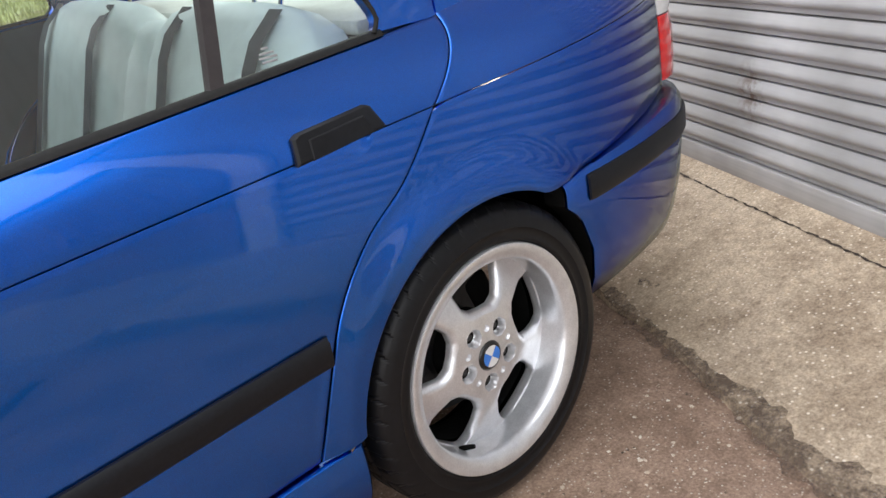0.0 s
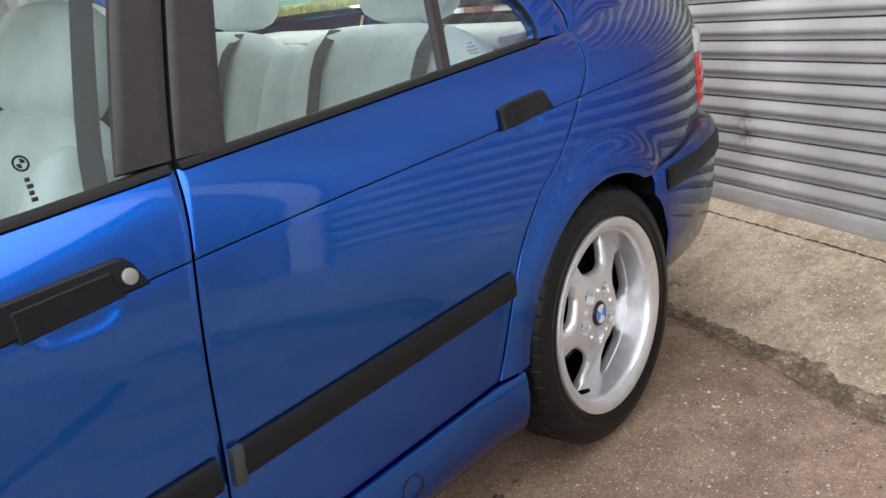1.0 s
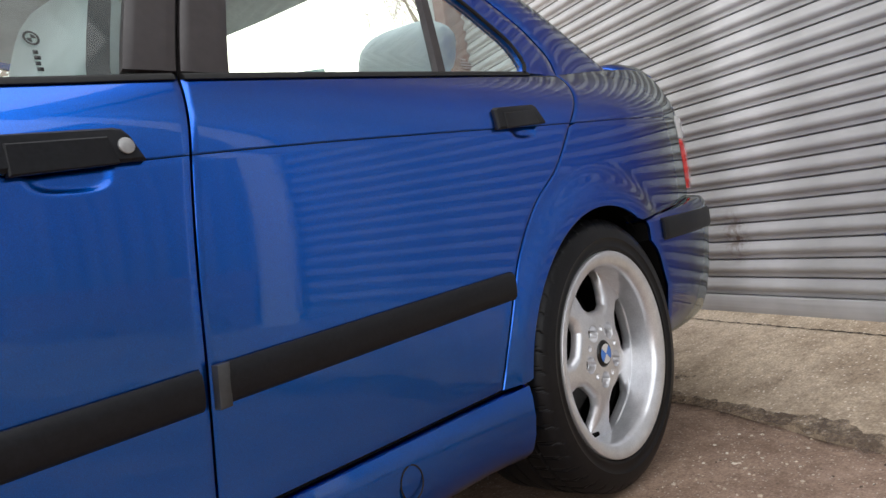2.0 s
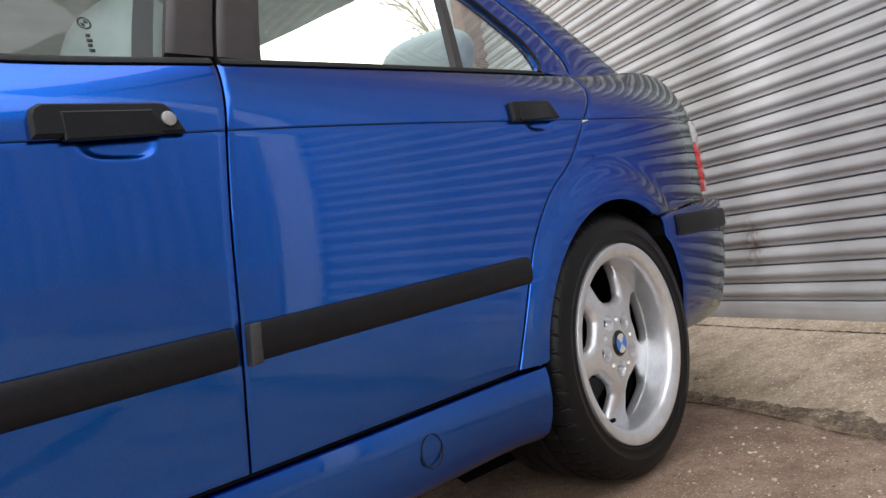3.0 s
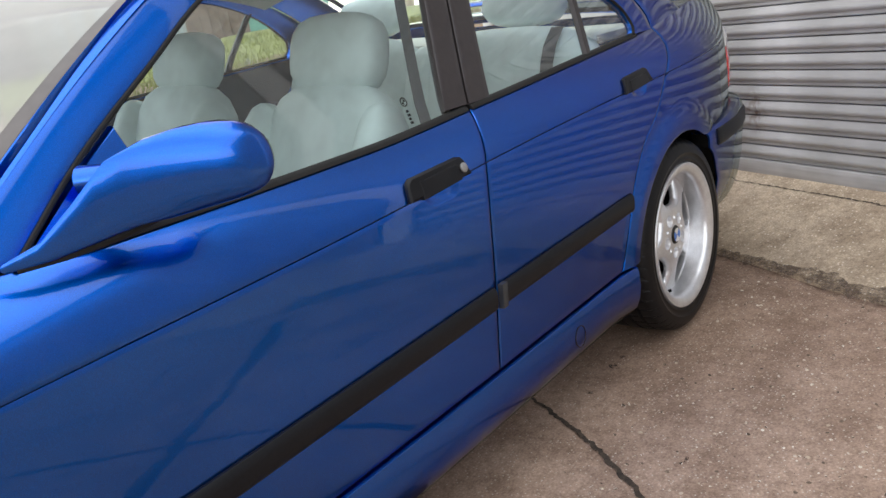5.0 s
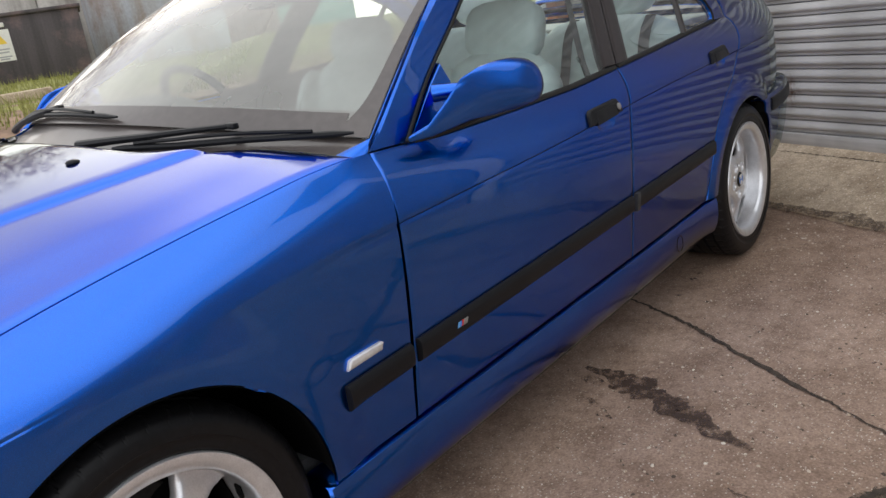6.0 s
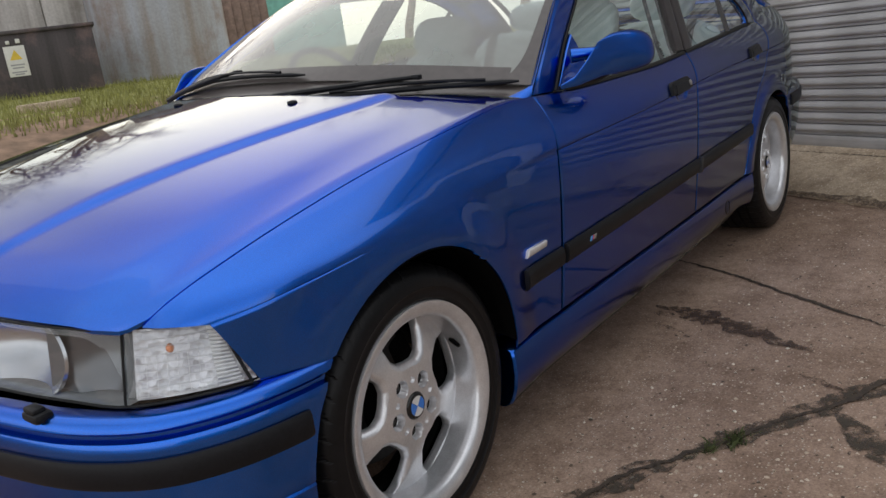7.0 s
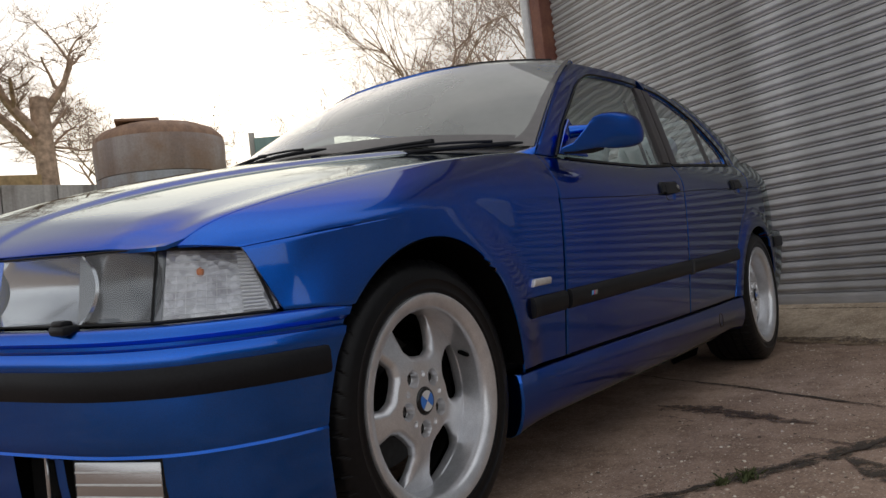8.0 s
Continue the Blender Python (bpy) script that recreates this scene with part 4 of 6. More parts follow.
def screens():
    U, T = np.linspace(-1, 1, 41), np.linspace(0, 1, 16)
    w = part("windscreen", sheet(np.array([[windscreen_pt(u, t) for u in U] for t in T]), (-1, 0, 1), 0, 0), SCREEN, CAR, "windscreen with dirt and sky glare put in as a pale film")
    w.visible_shadow = False
    # dark border: sides, top and the deep foot
    def border(t):
        return 0.984 - 0.022 * (1 - t) - 0.08 * math.exp(-t / 0.07)

    strips = [[[(g * (1 + (border(t) - 1) * k), t) for k in np.linspace(0, 1, 10)] for t in np.r_[np.linspace(0, 0.3, 16), np.linspace(0.36, 1, 10)]] for g in (-1, 1)]
    strips += [[[(u, t) for u in np.linspace(-0.925, 0.925, 30)] for t in np.linspace(t0, t1, 8)] for t0, t1 in ((0, 0.085), (0.985, 1))]
    for k, net in enumerate(strips):
        P = np.array([[windscreen_pt(u, t) + np.array([-0.0012, 0, 0.0018 - (0.0008 if k > 1 else 0)]) for u, t in row] for row in net])
        part("windscreen_border", sheet(P, (-1, 0, 1), 0, 0), FRIT, w, "brownish black screen border")
    part("screen_seal", tube([windscreen_pt(u, 1.0) + np.array([0.002, 0, 0.001]) for u in np.linspace(-0.92, 0.92, 41)], 0.0042, 8), RUBBER, w, "black seal along the screen's head")
    r = part("rear_window", sheet(np.array([[rear_pt(u, t) for u in U] for t in T]), (1, 0, 1), 0, 0), GLASS, CAR)
    r.visible_shadow = False
    for u0, u1, t0, t1 in ((-1.0, -0.95, 0, 1), (0.95, 1.0, 0, 1), (-0.95, 0.95, 0, 0.05), (-0.95, 0.95, 0.95, 1)):
        P = np.array([[rear_pt(u, t) + np.array([0.002, 0, 0.003]) for u in np.linspace(u0, u1, 24)] for t in np.linspace(t0, t1, 10)])
        part("window_seal", sheet(P, (1, 0, 1), 0, 0), RUBBER, r)
    # cowl in front of the screen
    rows = []
    for k in np.linspace(-0.03, 1, 6):
        row = []
        for y in np.linspace(-0.748, 0.748, 41):
            a = abs(y)
            x0 = 0.362 + 0.21 * (a / 0.78) ** 2
            foot = windscreen_pt(max(-1, min(1, y / 0.752)), 0.03) - np.array([0, 0, 0.6 * max(0, a - 0.752)])
            row.append((x0 + (foot[0] + 0.01 - x0) * k, y, (float(top_z(x0)) + 0.036 * (1 - (a / 0.78) ** 2)) * (1 - k) + (foot[2] - 0.004) * k - 0.012 * math.sin(math.pi * min(1, max(0, k)))))
        rows.append(row)
    part("cowl", sheet(np.array(rows), (0, 0, 1), 0, 0), FRIT, CAR, "dark plastic scuttle panel")


screens()


def wiper(y0, y1, ts, arm_ts):
    """One wiper: blade, bridge and arm lying along the foot of the screen; ts: how far up the glass, from y0 to y1."""
    def line(a, b, tt, n, off):
        return [windscreen_pt((a + (b - a) * k) / 0.752, float(np.interp(k, np.linspace(0, 1, len(tt)), tt))) + np.array(off) for k in np.linspace(0, 1, n)]

    pts = line(y0, y1, ts, 16, (-0.008, 0, 0.010))
    b = part("wiper", tube(pts, np.r_[0.004, np.full(14, 0.0075), 0.003], 8), TRIM, CAR, "black wiper blade at rest")
    bridge = [p + np.array([-0.004, 0, 0.010 + 0.006 * math.sin(math.pi * i / 11)]) for i, p in enumerate(pts[2:14])]
    part("wiper_bridge", tube(bridge, 0.0045, 6), TRIM, b)
    arm = line(y0 - 0.12 * np.sign(y1 - y0), y0 + (y1 - y0) * 0.55, arm_ts, 12, (-0.012, 0, 0.020))
    part("wiper_arm", tube(arm, np.linspace(0.011, 0.006, 12), 8), TRIM, b)
    part("wiper_clip", box(tuple(arm[-1]), (0.018, 0.030, 0.014), 0.004, 2), TRIM, b)


wiper(-0.16, -0.728, (-0.11, -0.08, -0.035, 0.004), (-0.12, -0.07, -0.01))
wiper(0.62, -0.10, (0.0, 0.03, 0.03, 0.02), (-0.05, 0.0, 0.05))


def boot():
    rows = []
    for u in spaced(24, 0.01):
        row = []
        for k in np.r_[-1, -0.99, np.linspace(-0.97, 0.97, 25), 0.99, 1]:
            a = abs(k)
            x0, x1 = 3.112 - 0.072 * a**2.3, 3.625 - 0.10 * a**2.4
            x = x0 + (x1 - x0) * u
            e = float(top_y(x)) - 0.005
            z = float(top_z(x)) + 0.030 * (1 - a**2.2) - 0.03 * u**6
            row.append((x, k * e, z))
        rows.append(row)
    top = sheet(np.array(rows), (0, 0, 1), 0.003, 0.015)
    rows = []
    for z in np.linspace(0.64, 0.962, 14):
        row = []
        for k in np.linspace(-1, 1, 27):
            a = abs(k)
            x = 3.652 - 0.12 * a**2.6 - 0.05 * max(0, (z - 0.85) / 0.11) ** 2
            row.append((x, k * 0.60, z))
        rows.append(row)
    back = sheet(np.array(rows), (1, 0, 0), 0.003, 0.015)
    b = part("boot_lid", join(top, back), PAINT, CAR)
    # spoiler: a bowed bar with its ends turned down
    ys = np.linspace(-0.625, 0.625, 41)
    prof = [(-0.085, 0.002), (-0.070, 0.016), (-0.01, 0.024), (0.06, 0.022), (0.088, 0.014), (0.084, 0.006), (0.0, 0.002), (-0.070, -0.006)]
    v = []
    for y in ys:
        a = abs(y) / 0.625
        x, z = 3.585 - 0.075 * a**2.2, 1.068 - 0.052 * max(0, (a - 0.80) / 0.20) ** 1.7
        sc = 1 - 0.35 * max(0, (a - 0.85) / 0.15) ** 2
        v += [(x + dx * sc, y, z + dz * sc) for dx, dz in prof]
    n = len(prof)
    f = [(i * n + j, i * n + (j + 1) % n, (i + 1) * n + (j + 1) % n, (i + 1) * n + j) for i in range(len(ys) - 1) for j in range(n)]
    f += [tuple(range(n))[::-1], tuple((len(ys) - 1) * n + j for j in range(n))]
    part("boot_spoiler", (v, f), PAINT, b, "low blue boot spoiler")
    return b


boot()


def tail_lamp(s):
    def block(z0, z1, mat, name, label):
        rows = []
        for z in np.linspace(z0, z1, 5):
            row = []
            for k in np.linspace(0, 1, 16):
                # round the corner from the side to the back
                a = k * math.pi / 2
                x = 3.505 + (0.135 - 0.5 * max(0, z - 0.888)) * math.sin(a)
                y = 0.585 + (float(side_y(3.505, z)) - 0.585 + (0.003 if z < 0.887 else -0.010)) * math.cos(a) ** 0.7
                row.append((x, s * y, z))
            rows.append(row)
        return rows, mat, name, label

    red = block(0.655, 0.812, RED_LENS, "tail_lamp", "red tail lamp wrapping round the corner")
    ob = part("tail_lamp", sheet(np.array(red[0]), (1, s, 0), 0.004, 0.02), RED_LENS, CAR, red[3])
    clear = block(0.816, 0.885, CLEAR_LENS, "", "")
    part("indicator_lens", sheet(np.array(clear[0]), (1, s, 0), 0.004, 0.02), CLEAR_LENS, ob, "clear indicator lens")
    rib = block(0.888, 0.984, PAINT, "", "")
    part("corner_panel", sheet(np.array(rib[0]), (1, s, 0.3), 0.002, 0.02), PAINT, CAR)


for SIDE in (-1, 1):
    tail_lamp(SIDE)

# ---- bumpers ----
FRONT_PLAN = [(-0.255, 0.858), (-0.36, 0.846), (-0.48, 0.807), (-0.565, 0.745), (-0.635, 0.63), (-0.69, 0.42), (-0.72, 0.22), (-0.73, 0.0)]
REAR_PLAN = [(2.932, 0.852), (3.10, 0.846), (3.30, 0.822), (3.50, 0.765), (3.60, 0.69), (3.675, 0.52), (3.705, 0.25), (3.715, 0.0)]


def bumper(name, plan, profile, front, label):
    pl = through_points(plan, 100)
    full = np.concatenate([pl * (1, -1), pl[::-1][1:]])
    tan = np.gradient(full, axis=0)
    nor = np.stack([-tan[:, 1], tan[:, 0]], 1)
    nor /= np.linalg.norm(nor, axis=1, keepdims=True)
    mid = np.array([1.4, 0])
    nor *= np.sign(((full - mid) * nor).sum(1))[:, None]
    rows = []
    for z, d in profile:
        row = full + nor * d
        wx, lim = (0.0, -1) if front else (2.7, 1)
        edge = math.sqrt(max(0.0, (0.352 if front else 0.337) ** 2 - (z - 0.315) ** 2)) if abs(z - 0.315) < 0.35 else 0.0
        x_lim = wx + lim * edge
        half = row[:100]
        sg = -1 if front else 1
        k0 = float(np.interp(sg * x_lim, sg * half[:30, 0], np.arange(30)))
        q = np.linspace(k0, 99, 100)
        half = np.stack([np.interp(q, np.arange(100), half[:, k]) for k in (0, 1)], 1)
        row = np.concatenate([half, half[::-1][1:] * (1, -1)])
        r = [(p[0], p[1], z if front or z < 0.5 else z - 0.030 * min(1, max(0, (3.42 - p[0]) / 0.5)) * (z - 0.5) / 0.13) for p in row]
        rows.append(r)
    vf = sheet(np.array(rows), (-1 if front else 1, 0, 0), 0.002, 0.006)
    if front:
        # openings for the fog lamps and the intakes beside them
        P = np.array(vf[0])
        keep = []
        for q in vf[1]:
            c = P[list(q)].mean(0)
            hole = 0.246 < c[2] < 0.337 and (0.512 < abs(c[1]) < 0.692 or 0.400 < abs(c[1]) < 0.492) and c[0] < -0.5
            hole = hole or (0.20 < c[2] < 0.337 and abs(c[1]) < 0.33)
            if not hole:
                keep.append(q)
        vf = vf[0], keep
    ob = part(name, vf, PAINT, CAR, label)
    for j, sy in ((0, 1), (-1, -1)):
        e = np.array(rows)[:, j] + ((-0.003 if front else 0.003), sy * 0.004, 0)
        part("bumper_end", sheet(np.array([e, e + (0, sy * 0.03, 0), e + (0, sy * 0.06, 0)]), (1 if front else -1, 0, 0), 0, 0), DARK, ob)
    return ob, full, nor


def bumper_strip(full, nor, z0, z1, i0, i1, d, parent, slope=0.0):
    prof = [(z0, -0.004), (z0 + 0.003, d * 0.6), (z0 + 0.012, d), (z1 - 0.012, d), (z1 - 0.003, d * 0.6), (z1, -0.004)]
    rows = []
    for z, dd in prof:
        q = full[i0:i1] + nor[i0:i1] * dd
        rows.append([(p[0], p[1], z + slope * abs(p[1])) for p in q])
    return part("bumper_strip", sheet(np.array(rows), (-1 if full[0, 0] < 1 else 1, 0, 0.0), 0.002, 0.012), TRIM, parent, "black plastic bumper strip")


FB_PROFILE = [(0.553, -0.05), (0.552, -0.03), (0.549, -0.012), (0.543, -0.006), (0.530, -0.003), (0.522, -0.012), (0.516, -0.012), (0.512, -0.001), (0.500, 0.004), (0.487, 0.003), (0.46, 0.000), (0.425, 0.0), (0.37, -0.004), (0.345, -0.006), (0.340, -0.0085), (0.335, -0.006), (0.333, -0.007), (0.29, -0.011), (0.245, -0.016), (0.20, -0.028), (0.175, -0.05), (0.17, -0.12)]
FB, F_FULL, F_NOR = bumper("front_bumper", FRONT_PLAN, FB_PROFILE, True, "blue front bumper with a black strip")
bumper_strip(F_FULL, F_NOR, 0.430, 0.486, 8, len(F_FULL) - 8, 0.012, FB)
RB_PROFILE = [(0.632, -0.06), (0.632, -0.022), (0.628, -0.008), (0.615, 0.0), (0.60, 0.003), (0.56, 0.003), (0.53, 0.002), (0.50, -0.002), (0.42, -0.010), (0.34, -0.028), (0.295, -0.046), (0.278, -0.060)]
RB, R_FULL, R_NOR = bumper("rear_bumper", REAR_PLAN, RB_PROFILE, False, "blue rear bumper with a black strip")
bumper_strip(R_FULL, R_NOR, 0.535, 0.597, 5, len(R_FULL) - 5, 0.011, RB)

# ---- wheels ----
def welded(vf):
    """Joins coinciding points."""
    seen, verts, remap = {}, [], []
    for v in vf[0]:
        k = tuple(round(c * 20000) for c in v)
        if k not in seen:
            seen[k] = len(verts)
            verts.append(v)
        remap.append(seen[k])
    faces = []
    for f in vf[1]:
        q = []
        for i in f:
            if remap[i] not in q:
                q.append(remap[i])
        if len(q) > 2:
            faces.append(tuple(q))
    return verts, faces


RIM_R = 0.1975


FACE = [0.036]


def rim_y(r, a=None):
    """Depth of the wheel's face at a radius; the outer side is at -y."""
    return -0.015 - 0.005 * math.exp(-((r / 0.055) ** 2)) + FACE[0] * min(1, max(0, (r - 0.078) / 0.118)) ** 1.6


def rim_face(width_out, spin):
    """The five-spoke centre: broad spokes, hexagonal windows with a wide chamfer, hub with deep bolt holes."""
    v, f = [], []
    # hub
    rs, na = np.linspace(0.030, 0.088, 25), 200
    holes = [(0.060 * math.cos(radians(72 * k + spin)), 0.060 * math.sin(radians(72 * k + spin)), 0.0175, 0.018) for k in range(5)]
    holes += [(0.0585 * math.cos(radians(72 * k + 36 + spin)), 0.0585 * math.sin(radians(72 * k + 36 + spin)), 0.0062, 0.006) for k in range(5)]
    for r in rs:
        for j in range(na):
            a = 2 * math.pi * j / na + radians(spin + 36)
            x, z = r * math.cos(a), r * math.sin(a)
            y = rim_y(r)
            for hx, hz, hr, hd in holes:
                q = math.hypot(x - hx, z - hz) / hr
                if q < 1.25:
                    k = min(1, max(0, (1.08 - q) / 0.22))
                    y += hd * k * k * (3 - 2 * k) - 0.0012 * math.exp(-(((q - 1.12) / 0.08) ** 2))
            v.append((x, y, z))
    for i in range(len(rs) - 1):
        for j in range(na):
            k = (j + 1) % na
            f.append((i * na + j, i * na + k, (i + 1) * na + k, (i + 1) * na + j))
    # one window in its own axes: radius, and half width across
    edge = [(0.0965, 0.0), (0.0985, 0.026), (0.110, 0.0445), (0.138, 0.0560), (0.170, 0.0640), (0.187, 0.0620), (0.1925, 0.048), (0.1940, 0.0)]
    for k in range(5):
        mid = radians(72 * k + 36 + spin)
        ca, sa = math.cos(mid), math.sin(mid)
        loop = []
        for j in range(41):
            a = radians(-36 + 72 * j / 40)
            loop.append((0.088, a))
        for i in range(1, 16):
            loop.append((0.088 + (RIM_R - 0.088) * i / 16, radians(36)))
        for j in range(41):
            loop.append((RIM_R, radians(36 - 72 * j / 40)))
        for i in range(1, 16):
            loop.append((RIM_R - (RIM_R - 0.088) * i / 16, radians(-36)))
        bound = np.array([(r * math.cos(a), r * math.sin(a)) for r, a in loop])
        ring = through_points(edge + [(r, -w) for r, w in edge[-2:0:-1]] + edge[:1], 400, False)[:-1]
        sm = ring.copy()
        for _ in range(5):
            sm = (np.roll(sm, 1, 0) + 2 * sm + np.roll(sm, -1, 0)) / 4
        ctr = np.array([0.144, 0.0])
        ang_r, ang_b = np.arctan2(sm[:, 1], sm[:, 0] - ctr[0]), np.arctan2(bound[:, 1], bound[:, 0] - ctr[0])
        order = np.argsort(ang_r)
        rad = np.interp(ang_b, ang_r[order], np.hypot(sm[:, 0] - ctr[0], sm[:, 1])[order], period=2 * math.pi)
        dirs = np.stack([np.cos(ang_b), np.sin(ang_b)], 1)
        hole = ctr + dirs * rad[:, None]
        # the chamfer is broad inside and along the flanks, narrow at the rim
        broad = np.clip((0.172 - hole[:, 0]) / 0.02, 0.12, 1)[:, None]
        outer = ctr + dirs * (rad[:, None] + 0.0125 * broad)
        lim = np.hypot(outer[:, 0], outer[:, 1])
        wide = outer - hole
        rows = [(hole + dirs * 0.004, 0.026, 1), (hole - dirs * 0.0003, 0.022, 1), (hole, 0.014, 1), (hole + wide * 0.12, 0.0100, 1), (hole + wide * 0.38, 0.0052, 1), (hole + wide * 0.72, 0.0016, 1), (outer + dirs * 0.0008, 0.0, 1)]
        for t in (0.2, 0.45, 0.7, 0.88, 1.0):
            rows.append((outer + dirs * 0.0008 * (1 - t) + (bound - outer) * t, 0.0, 0))
        base, n = len(v), len(bound)
        for pts, dep, _ in rows:
            for p in pts:
                r = math.hypot(p[0], p[1])
                v.append((p[0] * ca - p[1] * sa, rim_y(min(r, RIM_R)) + dep, p[0] * sa + p[1] * ca))
        for i in range(len(rows) - 1):
            for j in range(n):
                q = (j + 1) % n
                f.append((base + i * n + j, base + (i + 1) * n + j, base + (i + 1) * n + q, base + i * n + q))
    return v, f


def build_wheel(lip, spin, tyre_w, hollow, valve_turn):
    """Meshes of one wheel, hub at the origin, outer side at -y. lip: how far the rim's lip stands out from the hub face."""
    L = -lip
    FACE[0] = hollow
    prof = [(RIM_R, rim_y(RIM_R)), (0.1988, min(0.010, rim_y(RIM_R) - 0.002)), (0.1990, L + 0.030), (0.2005, L + 0.016), (0.206, L + 0.008), (0.218, L + 0.004), (0.228, L), (0.2325, L + 0.001), (0.2345, L + 0.006), (0.2335, L + 0.014)]
    barrel = moved(lathe(prof, 200), Matrix.Rotation(-radians(spin + 36), 4, "Y"))
    # coloured near-black, so the spoke openings carry their shade in the colour
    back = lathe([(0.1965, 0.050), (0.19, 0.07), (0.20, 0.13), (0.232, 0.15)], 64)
    rim = welded(join(barrel, rim_face(lip, spin)))
    w2 = tyre_w / 2
    cy = L + 0.012 + w2 - 0.006
    tp = [(0.2305, cy - w2 + 0.008), (0.236, cy - w2 + 0.000), (0.2405, cy - w2 - 0.004), (0.245, cy - w2 - 0.0045), (0.2475, cy - w2 - 0.003), (0.262, cy - w2 - 0.0065), (0.2635, cy - w2 - 0.008), (0.266, cy - w2 - 0.0075), (0.280, cy - w2 - 0.0065), (0.287, cy - w2 - 0.003), (0.293, cy - w2 + 0.000), (0.298, cy - w2 + 0.004), (0.302, cy - w2 + 0.009)]
    tread = []
    y0, y1 = cy - w2 + 0.015, cy + w2 - 0.015
    for k in range(5):
        a, b = y0 + (y1 - y0) * k / 5, y0 + (y1 - y0) * (k + 1) / 5
        r = 0.3135 - 0.004 * abs((k - 2) / 2) ** 2
        r = r if k not in (0, 4) else 0.3115
        tread += [(r - (0.003 if k == 0 else 0), a + 0.003), (r, b - 0.007), (r - 0.007, b - 0.006), (r - 0.007, b - 0.001)]
    tp2 = tp + tread + [(0.302, cy + w2 - 0.009), (0.28, cy + w2 + 0.004), (0.24, cy + w2), (0.23, cy + w2 - 0.01)]
    n, k0 = 960, len(tp2)
    tv = []
    for i in range(n):
        for r, y in tp2:
            # cross grooves over the shoulder and the outer ribs
            depth = min(1, max(0, (r - 0.284) / 0.010)) * (1 if y < cy - 0.02 else 0)
            ph = (i + int(520 * (y - y0))) % 20
            rr = r - 0.0040 * depth * (1 if ph < 1 else 0)
            a = 2 * math.pi * i / n
            tv.append((rr * math.cos(a), y, rr * math.sin(a)))
    tyre = tv, [(i * k0 + j, i * k0 + j + 1, (i + 1) % n * k0 + j + 1, (i + 1) % n * k0 + j) for i in range(n) for j in range(k0 - 1)]
    parts = [("tyre", tyre, TYRE, "black low-profile road tyre"), ("rim_barrel", back, DARK, "dusty inner barrel, near-black for the shade behind the spokes")]
    # hub cap with quarters, in plain shapes
    parts.append(("centre_cap", lathe([(0.0, -0.0245), (0.025, -0.024), (0.028, -0.0225), (0.0312, -0.019), (0.0318, -0.008)], 40), BLACK, "black centre cap ring"))
    for q in range(4):
        vv = [(0, -0.0252, 0)] + [(0.0225 * math.cos(radians(90 * q + spin + a)), -0.0248, 0.0225 * math.sin(radians(90 * q + spin + a))) for a in np.linspace(1, 89, 9)]
        parts.append(("cap_quarter", (vv, [(0, k + 1, k + 2) for k in range(8)]), BLUE if q % 2 else WHITE, ""))
    for k in range(5):
        a = radians(72 * k + spin)
        c = Matrix.Translation((0.060 * math.cos(a), 0, 0.060 * math.sin(a)))
        nut = lathe([(0.0, -0.0042), (0.0066, -0.004), (0.0078, -0.0025), (0.0078, 0.006)], 6)
        # flat near-black disc painted in for the shade of the bolt socket
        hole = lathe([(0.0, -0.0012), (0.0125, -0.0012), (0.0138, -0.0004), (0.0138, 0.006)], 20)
        parts.append(("bolt_shade_disc", moved(hole, c), DARK, "black disc for the shade in a bolt recess"))
        parts.append(("wheel_bolt", moved(nut, c), DISC, "dull steel wheel bolt"))
    disc = lathe([(0.05, 0.072), (0.075, 0.070), (0.078, 0.092), (0.148, 0.092), (0.150, 0.096), (0.150, 0.114), (0.06, 0.116)], 64)
    parts.append(("brake_disc", disc, DISC, "grey steel brake disc"))
    a = radians(20)
    cal = box((0.120, 0.118, 0), (0.070, 0.07, 0.16), 0.02, 2)
    parts.append(("brake_caliper", moved(cal, Matrix.Rotation(-a, 4, "Y")), DARK, "dark brake caliper"))
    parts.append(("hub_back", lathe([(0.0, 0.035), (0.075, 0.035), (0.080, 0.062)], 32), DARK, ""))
    valve = tube([(0.182, 0.004, 0.082), (0.172, -0.016, 0.078), (0.166, -0.030, 0.075)], [0.0055, 0.0055, 0.0045], 10)
    parts.append(("valve", moved(valve, Matrix.Rotation(radians(-valve_turn), 4, "Y")), DARK, "black tyre valve"))
    return rim, parts


WHEEL_DATA = {}


def place_wheel(kind, x, y, spin, lip, tyre_w, turn, hollow):
    if kind not in WHEEL_DATA:
        rim, parts = build_wheel(lip, spin, tyre_w, hollow, 0 if kind == "front" else 216)
        w = part("wheel", rim, ALLOY, CAR, "silver five-spoke alloy wheel", sharp=50)
        kids = [part(n, vf, mat, w, lab, sharp=50) for n, vf, mat, lab in parts]
        WHEEL_DATA[kind] = (w, kids)
    else:
        w0, k0 = WHEEL_DATA[kind]
        w = w0.copy()
        scene.collection.objects.link(w)
        for k in k0:
            c = k.copy()
            scene.collection.objects.link(c)
            c.parent = w
    w.location = (x, y, 0.315 + float(lean(y)))
    w.rotation_euler = (0, 0, radians(turn))


place_wheel("front", 0.0, -0.768, 49, 0.058, 0.225, 0, 0.032)
place_wheel("front", 0.0, 0.768, 49, 0.058, 0.225, 180, 0.032)
place_wheel("rear", 2.7, -0.790, 49, 0.058, 0.240, 0, 0.030)
place_wheel("rear", 2.7, 0.790, 49, 0.058, 0.240, 180, 0.030)


